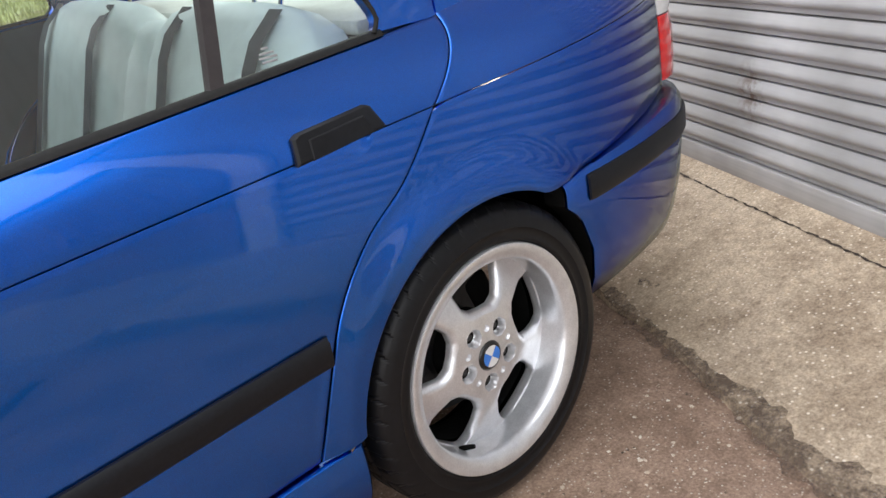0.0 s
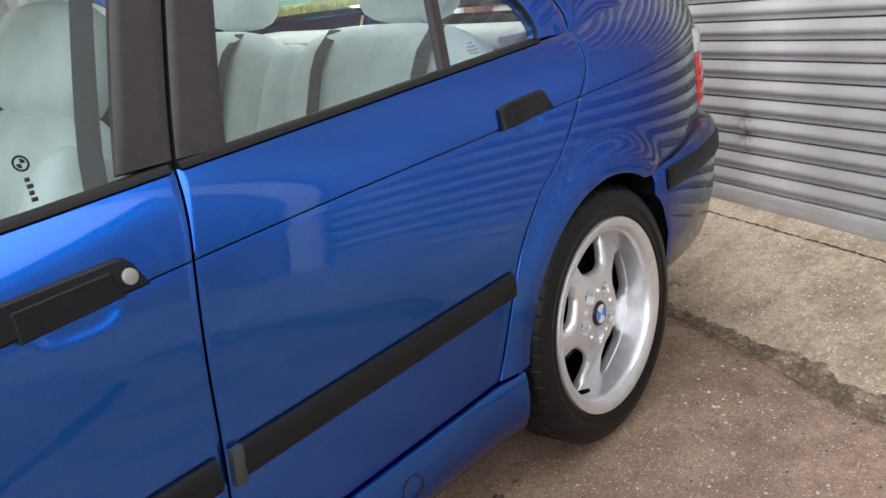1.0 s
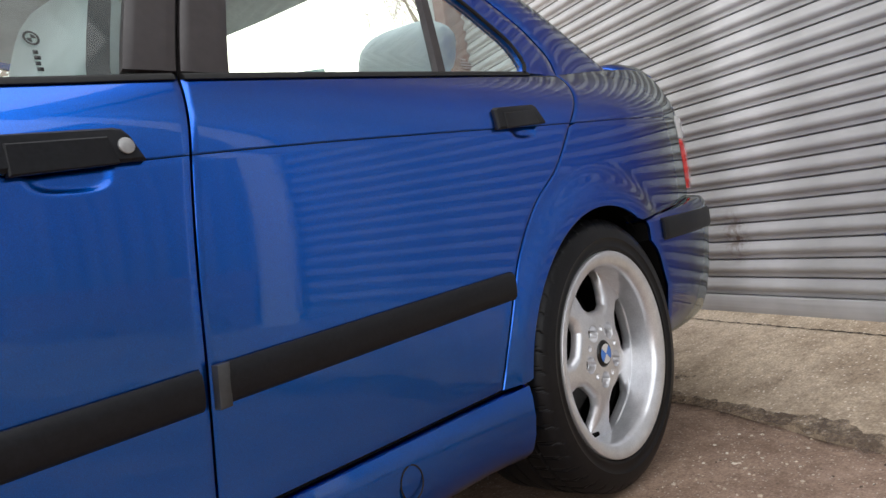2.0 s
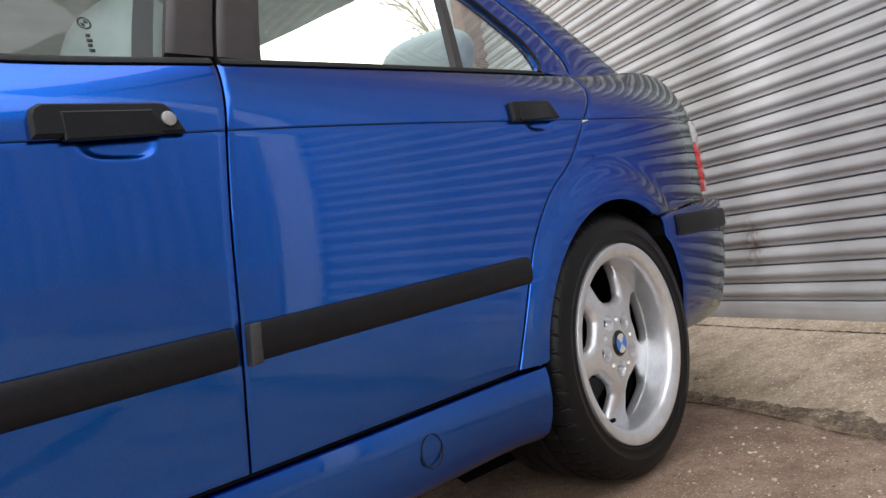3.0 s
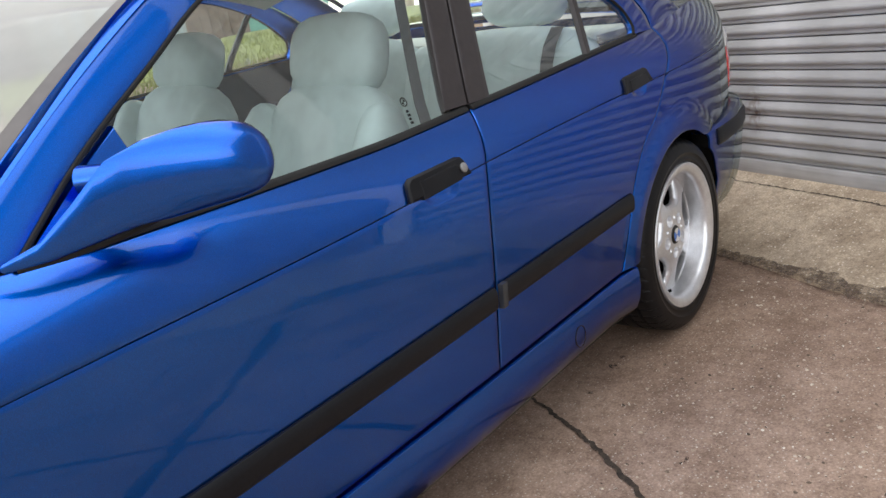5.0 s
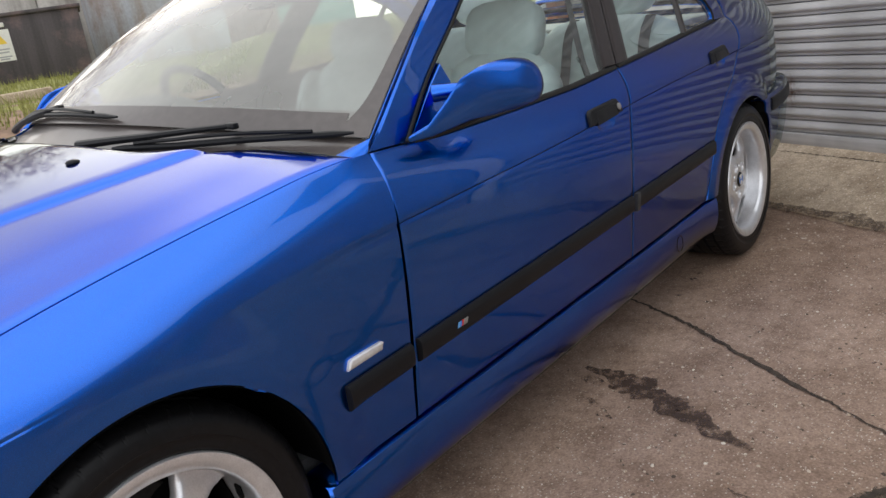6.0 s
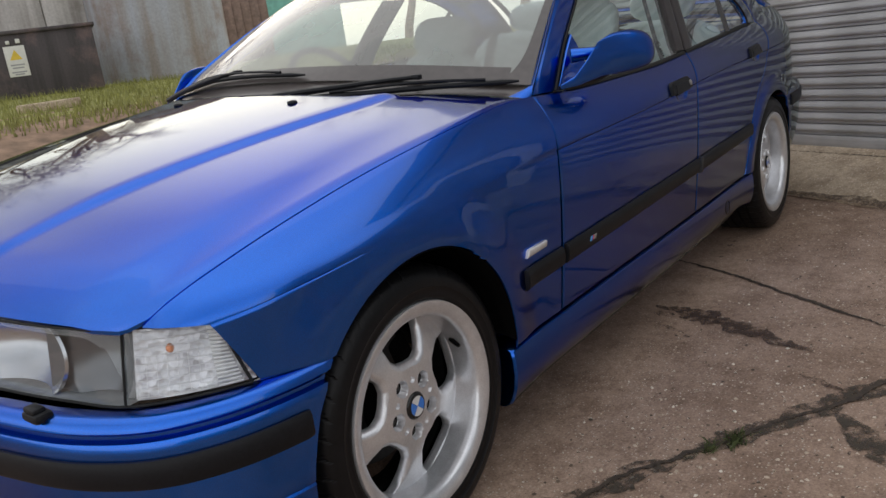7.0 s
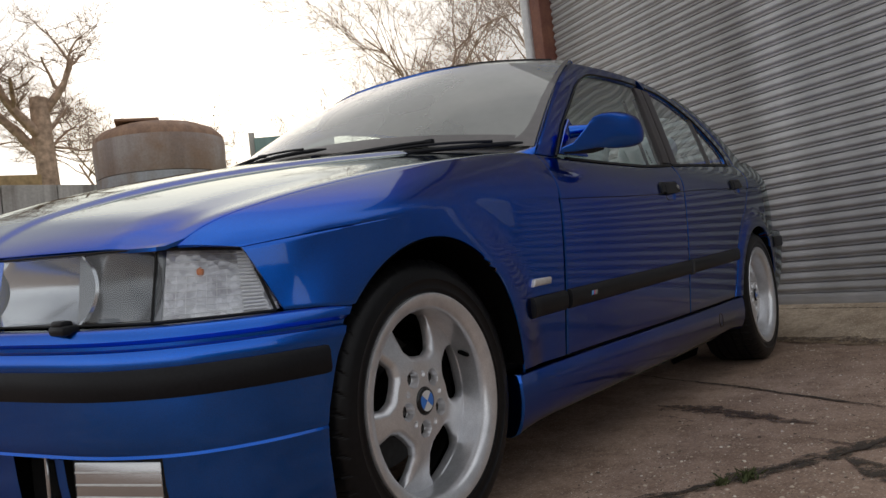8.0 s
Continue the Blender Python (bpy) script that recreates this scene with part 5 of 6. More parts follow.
def wheel_well(x, s):
    rows = []
    angles = np.linspace(4, 176, 48)
    lip = []
    for a in angles:
        skin = a < 136 if x < 1 else a > 62
        px, pz = x + 0.343 * math.cos(radians(a)), 0.315 + 0.348 * math.sin(radians(a))
        lip.append((px, s * (float(side_y(px, pz)) - 0.002 if skin else 0.815), pz))
    rows.append(lip)
    for y, r in ((0.808, 0.356), (0.795, 0.362), (0.77, 0.366), (0.60, 0.366), (0.42, 0.366)):
        rows.append([(x + r * math.cos(radians(a)), s * y, 0.315 + (r + 0.007) * math.sin(radians(a))) for a in angles])
    liner = sheet(np.array(rows), (0, 0, -1), 0, 0)
    n = 24
    cap = [(x + 0.365 * math.cos(radians(a)), s * 0.42, 0.315 + 0.372 * math.sin(radians(a))) for a in np.linspace(0, 360, n + 1)[:-1]]
    part("wheel_arch_liner", join(liner, (cap, [tuple(range(n))])), DARK, CAR, "black plastic arch liner")


for SIDE in (-1, 1):
    wheel_well(0.0, SIDE)
    wheel_well(2.7, SIDE)
# dark blocks, some added to stop light passing through the hollow body
part("underbody_filler", join(box((1.25, 0, 0.37), (1.7, 1.42, 0.10), 0.02), box((1.4, 0, 0.30), (3.9, 0.70, 0.12), 0.02), box((-0.04, 0, 0.45), (0.80, 0.82, 0.40), 0.05), box((3.1, 0, 0.52), (0.75, 0.80, 0.50), 0.05), box((3.28, 0, 0.45), (0.5, 1.3, 0.28), 0.05)), DARK, CAR)

# ---- lamps, nose, mirrors ----
LAMP_PLAN = [(-0.408, 0.797), (-0.47, 0.757), (-0.53, 0.705), (-0.556, 0.675), (-0.598, 0.54), (-0.625, 0.40), (-0.642, 0.27)]


LAMP_CACHE = through_points(LAMP_PLAN, 101)


def lamp_pt(u, v, s, back=0.0):
    """u along the lamp from the wing to the nose, v up; back: metres behind the lens."""
    p = [np.interp(u * 100, np.arange(101), LAMP_CACHE[:, k]) for k in (0, 1)]
    z0, z1 = 0.5545, 0.668 + 0.012 * min(1, u * 3)
    lean = 0.030 * v
    return np.array([p[0] + lean * (0.6 if u > 0.35 else 1.0) - 0.05 * v * max(0, 0.12 - u) / 0.12 + back, s * (p[1] - 0.036 * v * max(0, 1 - u * 2.2)), z0 + (z1 - z0) * v])


U_SPLIT = 0.345


def lamp_grid(u0, u1, v0, v1, s, back=0.0, nu=14, nv=10):
    return np.array([[lamp_pt(u, v, s, back) for u in np.linspace(u0, u1, nu)] for v in np.linspace(v0, v1, nv)])


def front_lamps(s):
    # corner indicator: white ribbed bowl, amber bulb, clear lens
    c = part("corner_lamp", sheet(lamp_grid(0.012, U_SPLIT - 0.001, 0.02, 0.98, s, 0.020), (-1, s, 0), 0, 0), CORNER, CAR, "clear corner indicator with an amber bulb")
    ribs = [tube([lamp_pt(u, v, s, 0.009) for u in np.linspace(0.10, U_SPLIT - 0.02, 10)], 0.0005, 4) for v in np.linspace(0.08, 0.92, 9)]
    ribs += [tube([lamp_pt(u, v, s, 0.011) for v in np.linspace(0.06, 0.62, 6)], 0.0005, 4) for u in np.linspace(0.15, U_SPLIT - 0.02, 7)]
    part("lens_rib", join(*ribs), CLEAR_LENS, c)
    ribs = [tube([lamp_pt(u, v, s, 0.006) for u in np.linspace(0.028, 0.098, 4)], 0.0026, 6) for v in np.linspace(0.06, 0.94, 17)]
    part("edge_rib", join(*ribs), CLEAR_LENS, c)
    b = lamp_pt(0.235, 0.66, s, 0.017)
    part("bulb", ellipsoid(b, (0.007, 0.006, 0.008), None, 14, 8), AMBER, c, "amber bulb")
    g = part("lens", sheet(lamp_grid(0.0, U_SPLIT - 0.004, 0, 1, s), (-1, s, 0), 0.002, 0.012), LENS, c)
    g.visible_shadow = False
    edge = [lamp_pt(u, 1.0, s) for u in np.linspace(0, U_SPLIT, 14)]
    side_edge = [lamp_pt(0.0, v, s) for v in np.linspace(0, 1, 8)]
    part("lamp_gasket", tube(side_edge + edge[1:], 0.0030, 6), RUBBER, c)
    # headlamp: two wide bowls behind one glass
    h = part("headlamp", sheet(lamp_grid(U_SPLIT + 0.004, 1.0, 0.0, 1.0, s, 0.115), (-1, s, 0), 0, 0), LAMPGREY, CAR, "headlamp with two wide reflectors behind hazy glass")
    for v0 in (0.0, 1.0):
        a = np.array([[lamp_pt(u, v0, s, d) for u in np.linspace(U_SPLIT, 1.0, 14)] for d in (0.0, 0.115)])
        part("lamp_wall", sheet(a, (0, 0, 1 if v0 == 0 else -1), 0, 0), LAMPGREY, h)

    def bowl(u0, u1, bow, centre, half, near, deep, mat):
        rows = []
        for v in np.linspace(0.01, 0.99, 24):
            row = []
            w = 2 * v - 1
            for u in np.linspace(u0 + bow * w * w, u1, 44):
                q = ((u - centre) / half) ** 2 + (0.72 * w) ** 2
                row.append(lamp_pt(u, v, s, near + deep * max(0.0, 1 - q)))
            rows.append(row)
        return part("reflector", sheet(np.array(rows), (-1, 0, 0), 0, 0.006, "l"), mat, h, "wide lamp reflector")

    bowl(0.575, 1.0, 0.055, 0.80, 0.225, 0.012, 0.070, REFLECTOR)
    bowl(U_SPLIT + 0.004, 0.68, 0.0, 0.475, 0.120, 0.030, 0.050, SMOKE)
    g = part("lens", sheet(lamp_grid(U_SPLIT + 0.004, 1.0, 0, 1, s), (-1, s, 0), 0.002, 0.012), LENS, h)
    g.visible_shadow = False
    edge = [lamp_pt(u, 1.0, s) + np.array([0, 0, 0.002]) for u in np.linspace(U_SPLIT, 1, 16)]
    part("lamp_gasket", tube(edge, 0.0022, 6), RUBBER, h)
    part("lamp_gasket", tube([lamp_pt(U_SPLIT, v, s) for v in np.linspace(0, 1, 8)], 0.0024, 6), RUBBER, h)
    part("lamp_gasket", tube([lamp_pt(u, 0.0, s) for u in np.linspace(0, 1, 20)], 0.0026, 6), RUBBER, h)
    # headlamp washer on the bumper's top
    part("lamp_washer", join(box((-0.650, s * 0.535, 0.552), (0.034, 0.050, 0.018), 0.007), box((-0.652, s * 0.533, 0.563), (0.024, 0.036, 0.012), 0.005)), TRIM, FB, "black headlamp washer nozzle")
    # fog lamp in its opening, and the dark duct beside it
    rot = Matrix.Rotation(radians(-21 * s), 3, "Z")
    fo = part("fog_lamp", box((-0.585, s * 0.615, 0.290), (0.03, 0.25, 0.14), 0.004, 1, rot), DARK, FB, "rectangular fog lamp in a black recess")
    part("lamp_bezel", box((-0.608, s * 0.603, 0.289), (0.020, 0.186, 0.094), 0.004, 2, rot), RUBBER, fo)
    part("reflector", box((-0.613, s * 0.603, 0.289), (0.020, 0.170, 0.078), 0.004, 2, rot), REFLECTOR, fo)
    for z in (0.268, 0.289, 0.310):
        part("lens_rib", box((-0.6145, s * 0.603, z), (0.020, 0.166, 0.004), 0.001, 1, rot), CLEAR_LENS, fo)
    part("air_duct", box((-0.625, s * 0.455, 0.290), (0.03, 0.13, 0.14), 0.004, 1, rot), DARK, FB, "dark air duct")
    part("duct_fin", box((-0.650, s * 0.452, 0.290), (0.030, 0.008, 0.09), 0.002, 1, rot), REFLECTOR, FB)


for SIDE in (-1, 1):
    front_lamps(SIDE)
# nose between the lamps, with the two grille frames
rows = []
for z in np.linspace(0.552, 0.688, 8):
    rows.append([(-0.642 - 0.028 * (1 - (y / 0.27) ** 2) + 0.03 * (z - 0.552) / 0.13, y, z) for y in np.linspace(-0.268, 0.268, 31)])
NOSE = part("nose_panel", sheet(np.array(rows), (-1, 0, 0), 0.002, 0.02), PAINT, CAR)
for SIDE in (-1, 1):
    part("grille_frame", box((-0.664, SIDE * 0.105, 0.620), (0.03, 0.185, 0.105), 0.014, 3), CHROME, NOSE, "chrome grille surround")
    part("grille", box((-0.672, SIDE * 0.105, 0.620), (0.02, 0.165, 0.085), 0.010, 3), TRIM, NOSE, "black grille slats")
part("air_intake", box((-0.650, 0, 0.262), (0.05, 0.70, 0.15), 0.015, 2), DARK, FB, "dark lower air intake")


def mirror(s):
    """A streamlined door mirror: egg-shaped shell drawn out into a wing-like lower arm, and a short upper arm."""
    secs = []
    # stations from the door outwards: centre (x, y, z), half sizes in x and z
    for (x, y, z, hx, hz) in ((0.738, 0.824, 0.909, 0.010, 0.007), (0.785, 0.846, 0.918, 0.018, 0.015), (0.838, 0.862, 0.941, 0.032, 0.032), (0.890, 0.876, 0.964, 0.049, 0.050), (0.938, 0.888, 0.9695, 0.063, 0.0585), (0.974, 0.900, 0.972, 0.072, 0.0600), (1.000, 0.913, 0.9725, 0.070, 0.0590), (1.019, 0.929, 0.971, 0.058, 0.0545), (1.029, 0.942, 0.9685, 0.045, 0.0465), (1.034, 0.951, 0.9655, 0.031, 0.0360), (1.036, 0.956, 0.964, 0.013, 0.016)):
        ring = []
        for k in range(28):
            a = 2 * math.pi * k / 28
            c, d = math.cos(a), math.sin(a)
            fx = hx * (abs(c) ** 0.85) * (1 if c > 0 else -1)
            ring.append((x + fx, s * (y + 0.10 * hx * c), z + hz * d * (1.0 if d > 0 else 0.92)))
        secs.append(ring)
    v = [p for r in secs for p in r]
    n, m = 28, len(secs)
    f = [(i * n + k, i * n + (k + 1) % n, (i + 1) * n + (k + 1) % n, (i + 1) * n + k) for i in range(m - 1) for k in range(n)]
    f += [tuple(range(n))[::-1], tuple((m - 1) * n + k for k in range(n))]
    if s > 0:
        f = [q[::-1] for q in f]
    o = part("door_mirror", (v, f), PAINT, CAR, "blue teardrop door mirror", sharp=60)
    if s > 0:
        o.location = (-0.05, 0.03, 0.0)
    part("mirror_glass", ellipsoid((1.056, s * 0.905, 0.968), (0.006, 0.036, 0.038), Matrix.Rotation(radians(8 * s), 3, "Z"), 24, 12, 2.6), CHROME, o)
    part("upper_arm", tube([(0.965, s * 0.900, 0.980), (0.915, s * 0.850, 0.982), (0.875, s * 0.785, 0.982)], [0.016, 0.015, 0.021], 12), PAINT, o)
    tri = [(0.775, 0.9075), (0.965, 0.907), (0.967, 1.000), (0.960, 1.040), (0.893, 0.997)]
    part("mirror_base", plate(tri, s, -0.006, 0.010, 0, 0, 0.004), PAINT, o, "blue triangular mirror base")
    part("mirror_gasket", tube([(0.745, s * 0.826, 0.902), (0.80, s * 0.842, 0.905), (0.87, s * 0.856, 0.910), (0.93, s * 0.868, 0.918)], [0.004, 0.007, 0.008, 0.004], 8), RUBBER, o)


for SIDE in (-1, 1):
    mirror(SIDE)
# badge on the door strip
zb = 0.484
for k, mat in enumerate((BADGE_PALE, BLUE, BADGE_RED, GREY)):
    w = 0.006 if k < 3 else 0.016
    x0 = 0.748 + 0.0065 * k
    sl = 0.004
    part("strip_badge", plate([(x0, zb - 0.0065), (x0 + w, zb - 0.0065), (x0 + w + sl, zb + 0.0065), (x0 + sl, zb + 0.0065)], -1, 0.010, 0.0165, 0, 0, 0.001), mat, bpy.data.objects["rub_strip"], "small striped badge" if k == 0 else "")

# ---- inside the car ----
def seat(x, y, s, heavy=True):
    """A front seat, facing the nose (-x)."""
    lean = Matrix.Rotation(radians(18), 3, "Y")
    st = part("front_seat", ellipsoid((x - 0.20, y, 0.47), (0.27, 0.235, 0.10), None, 28, 14, 3.6), LEATHER, CAR, "pale grey leather front seat")
    part("seat_back", ellipsoid((x + 0.15, y, 0.70), (0.085, 0.235, 0.29), lean, 28, 16, 3.2), LEATHER, st)
    for k in (-1, 1):
        part("side_bolster", ellipsoid((x + 0.10, y + k * 0.205, 0.70), (0.085, 0.050, 0.25), lean, 18, 12, 2.6), LEATHER, st)
        part("headrest_post", tube([(x + 0.235, y + k * 0.055, 0.94), (x + 0.255, y + k * 0.055, 1.02)], 0.006, 8), CHROME, st)
    part("headrest", ellipsoid((x + 0.262, y, 1.045), (0.058, 0.148, 0.102), lean, 26, 14, 3.4), LEATHER, st)


seat(1.53, -0.37, -1)
seat(1.60, 0.37, 1)
BENCH = part("rear_bench", ellipsoid((2.22, 0, 0.475), (0.26, 0.64, 0.11), None, 40, 12, 4.0), LEATHER, CAR, "pale grey leather rear bench")
for y in (-0.36, 0.36):
    part("bench_back", ellipsoid((2.53, y * 0.98, 0.74), (0.095, 0.345, 0.285), Matrix.Rotation(radians(21), 3, "Y"), 36, 16, 3.6), LEATHER, BENCH)
    part("headrest", ellipsoid((2.70, y * 0.97, 1.095), (0.055, 0.158, 0.088), Matrix.Rotation(radians(16), 3, "Y"), 26, 14, 3.0), LEATHER, BENCH)
    for k in (-1, 1):
        part("headrest_post", tube([(2.655, y + k * 0.05, 0.97), (2.68, y + k * 0.05, 1.05)], 0.005, 8), CHROME, BENCH)
part("bench_middle", ellipsoid((2.52, 0, 0.72), (0.085, 0.075, 0.265), Matrix.Rotation(radians(21), 3, "Y"), 18, 12, 3.2), LEATHER, BENCH)


def belt_strip(pts, w, parent):
    p = np.array(pts, float)
    rows = np.array([[q + (0, -w / 2, 0) for q in p], [q + (0, w / 2, 0) for q in p]])
    return part("seat_belt", sheet(rows, (-1, 0, 0.3), 0, 0.0), BELT, parent, "dark seat belt")


for y in (-0.54, -0.20, 0.20, 0.54):
    pts = []
    for k in np.linspace(0, 1, 10):
        z = 1.01 - 0.42 * k
        pts.append((2.53 + (z - 0.74) * math.tan(radians(21)) - 0.112 + 0.05 * max(0, (z - 0.95) / 0.06), y, z))
    belt_strip(pts, 0.045, BENCH)
# front belts hanging from the pillars
for s in (-1, 1):
    zs = np.linspace(0.62, 1.22, 14)
    net = np.stack([np.stack([B_GAP(zs) - 0.055 + 0.11 * u, zs], 1) for u in np.linspace(0, 1, 5)], 1)
    part("pillar_inner", sheet(on_side(net, s, -0.035), (0, -s, 0), 0, 0.01), DASH, CAR)
    net = np.stack([np.stack([B_GAP(zs) - 0.105 + 0.032 * u + 0.03 * (1.22 - zs), zs], 1) for u in np.linspace(0, 1, 3)], 1)
    part("seat_belt", sheet(on_side(net, s, -0.060), (0, s, 0), 0, 0.002), BELT, CAR, "dark hanging front seat belt")
# shelf behind the bench, floor, dash, wheel
part("parcel_shelf", box((2.86, 0, 0.955), (0.36, 1.24, 0.03), 0.01), LINING, CAR, "pale grey parcel shelf")
part("cabin_floor", box((1.45, 0, 0.315), (2.3, 1.46, 0.04), 0.01), DASH, CAR)
part("bulkhead", box((2.72, 0, 0.62), (0.04, 1.30, 0.62), 0.01), DASH, CAR)
rows = []
for t, (x, z) in enumerate(((0.56, 0.935), (0.70, 0.955), (0.86, 0.955), (0.96, 0.93), (0.985, 0.88), (0.96, 0.70), (0.90, 0.50), (0.90, 0.34))):
    rows.append([(x + (0.012 + windscreen_pt(y / 0.752, 0)[0] - 0.50) * max(0, 1 - t / 5), y, z - 0.055 * (abs(y) / 0.7) ** 2.3 * max(0, 1 - t / 5) + (0.045 * math.exp(-(((y - 0.37) / 0.17) ** 2)) if 1 <= t <= 3 else 0)) for y in np.linspace(-0.70, 0.70, 31)])
D = part("dashboard", sheet(np.array(rows), (1, 0, 1), 0, 0.02), DASH, CAR, "dark grey dashboard")
ST = part("steering_wheel", moved(tube([(0.185 * math.cos(a), 0.185 * math.sin(a), 0) for a in np.linspace(0, 2 * math.pi, 41)], 0.0145, 10, False), Matrix.Translation((1.08, 0.37, 0.89)) @ Matrix.Rotation(radians(68), 4, "Y")), DASH, CAR, "dark leather steering wheel")
part("wheel_hub", moved(join(ellipsoid((0, 0, 0), (0.075, 0.075, 0.03)), box((0, 0.10, 0), (0.05, 0.16, 0.02), 0.006), box((0, -0.10, 0), (0.05, 0.16, 0.02), 0.006), box((0.10, 0, 0), (0.16, 0.05, 0.02), 0.006)), Matrix.Translation((1.075, 0.37, 0.887)) @ Matrix.Rotation(radians(68), 4, "Y")), DASH, ST)
part("rear_view_mirror", join(ellipsoid((1.13, 0.0, 1.255), (0.018, 0.115, 0.032), None, 20, 10, 3), tube([(1.12, 0, 1.27), (1.13, 0, 1.33)], 0.008, 8)), DASH, CAR, "dark rear-view mirror")

# the whole body leans with the yard
for ob in [o for o in scene.objects if o.type == "MESH"]:
    up = ob
    while up.parent:
        if up.name.startswith("wheel") and not up.name.startswith("wheel_arch"):
            break
        up = up.parent
    if up is CAR:
        n = len(ob.data.vertices)
        co = np.empty(n * 3)
        ob.data.vertices.foreach_get("co", co)
        co = co.reshape(-1, 3)
        co[:, 2] += lean(co[:, 1], co[:, 2])
        ob.data.vertices.foreach_set("co", co.ravel())
        ob.data.update()

# ---- building round the shutter ----
ROTW = Matrix.Rotation(AZ, 3, "Z")
RUST_RED = make_streaked("red_oxide_steel", (0.238, 0.091, 0.063), (0.14, 0.063, 0.049), (0.308, 0.14, 0.084), 0.1)
CLAD = make_streaked("grey_cladding", (0.364, 0.399, 0.434), (0.238, 0.259, 0.28), (0.28, 0.266, 0.245), 0.08, 1.0, 0.0, 0.6)
PIPE = simple("pale_pipe", (0.77, 0.784, 0.784), 0.5, 0, 0.1, 20, 0.1)
STEEL_POST = simple("pale_door_guide", (0.827, 0.84, 0.84), 0.5, 0.2, 0.12, 12, 0.1)


def wall_box(name, s0, s1, z0, z1, d, depth, mat, parent=None, label="", r=0.006):
    c = on_wall((s0 + s1) / 2, d, (z0 + z1) / 2)
    return part(name, box(c, (s1 - s0, depth, z1 - z0), r, 1, ROTW), mat, parent, label, sharp=30)


wl = tagged(new("wall_west"), "grey clad industrial wall beside the shutter", "wall", kind="structure")
# ribbed cladding right of the shutter, in upright sheets
prof = []
for k in range(60):
    a = k * 0.11
    prof += [(a, 0.0), (a + 0.035, 0.0), (a + 0.050, 0.022), (a + 0.085, 0.022), (a + 0.10, 0.0)]
v = [on_wall(-1.96 - a, d + 0.02, z) for z in (0.0, 1.8, 3.6) for a, d in prof]
n = len(prof)
f = [(i * n + j, i * n + j + 1, (i + 1) * n + j + 1, (i + 1) * n + j) for i in range(2) for j in range(n - 1)]
part("cladding", (v, f), CLAD, wl, "ribbed grey cladding", sharp=20)
wall_box("plinth", -8.6, -1.95, 0.0, 0.45, 0.045, 0.06, CONCRETE, wl)
wall_box("fascia", -1.95, 2.95, 4.62, 5.7, 0.03, 0.12, CLAD, wl)
wall_box("coping", -8.6, -1.955, 3.58, 3.70, 0.03, 0.14, CLAD, wl)
wall_box("wall_core", -8.6, -1.955, 0.0, 3.6, -0.16, 0.10, CLAD, wl)
wall_box("wall_core", -1.95, 2.95, 0.0, 5.65, -0.16, 0.10, CLAD, wl)
wall_box("door_guide", -1.93, -1.77, 0.1, 4.7, 0.03, 0.09, STEEL_POST, wl, "pale steel door guide")
post = tagged(wall_box("steel_column", 2.545, 2.70, 0.1, 5.7, 0.05, 0.16, RUST_RED), "red oxide steel column at the shutter's edge", "column", kind="structure")
dp = tagged(part("drainpipe", tube([on_wall(2.80, 0.10, z) for z in np.linspace(0.1, 5.7, 12)], 0.05, 14), PIPE), "pale grey plastic drainpipe on the wall", "drainpipe")
for z in (0.9, 2.5, 4.1):
    part("pipe_clip", tube([on_wall(2.80, 0.10, z - 0.02), on_wall(2.80, 0.10, z + 0.02)], 0.057, 14), PIPE, dp)
# the building's return wall and back, plain
c0 = np.array(on_wall(2.95, -0.2, 0))
end = c0[:2] + WALL_N * 7
mid_ = (c0[:2] + end) / 2
tagged(part("wall_north", box((mid_[0], mid_[1], 2.83), (7.0, 0.14, 5.65), 0.01, 1, Matrix.Rotation(AZ - math.pi / 2, 3, "Z")), CLAD), "plain grey clad end wall of the building", "wall", kind="structure")

# ---- cracks, stains and marks on the concrete ----
CRACK = simple("crack_dirt", (0.063, 0.0462, 0.0336), 0.95, 0, 0.5, 60, 0.5, 0.004)
MOSS = make_stain("crack_moss", (0.091, 0.098, 0.0364), 24, 0.04, 0.95, 0.05)
OIL = make_stain("oil_stain", (0.0588, 0.035, 0.0252), 12, 0.09, 0.6, 0.05)
STREAK = make_stain("oil_run", (0.0644, 0.0392, 0.028), 22, 0.13, 0.6, 0.07)
DAMP = make_stain("damp_dirt", (0.123, 0.0854, 0.0602), 11, 0.10, 0.85)
JOINT = make_stain("joint_dirt", (0.0644, 0.0504, 0.0364), 20, 0.115, 0.9, 0.06)
rng = np.random.RandomState(4)


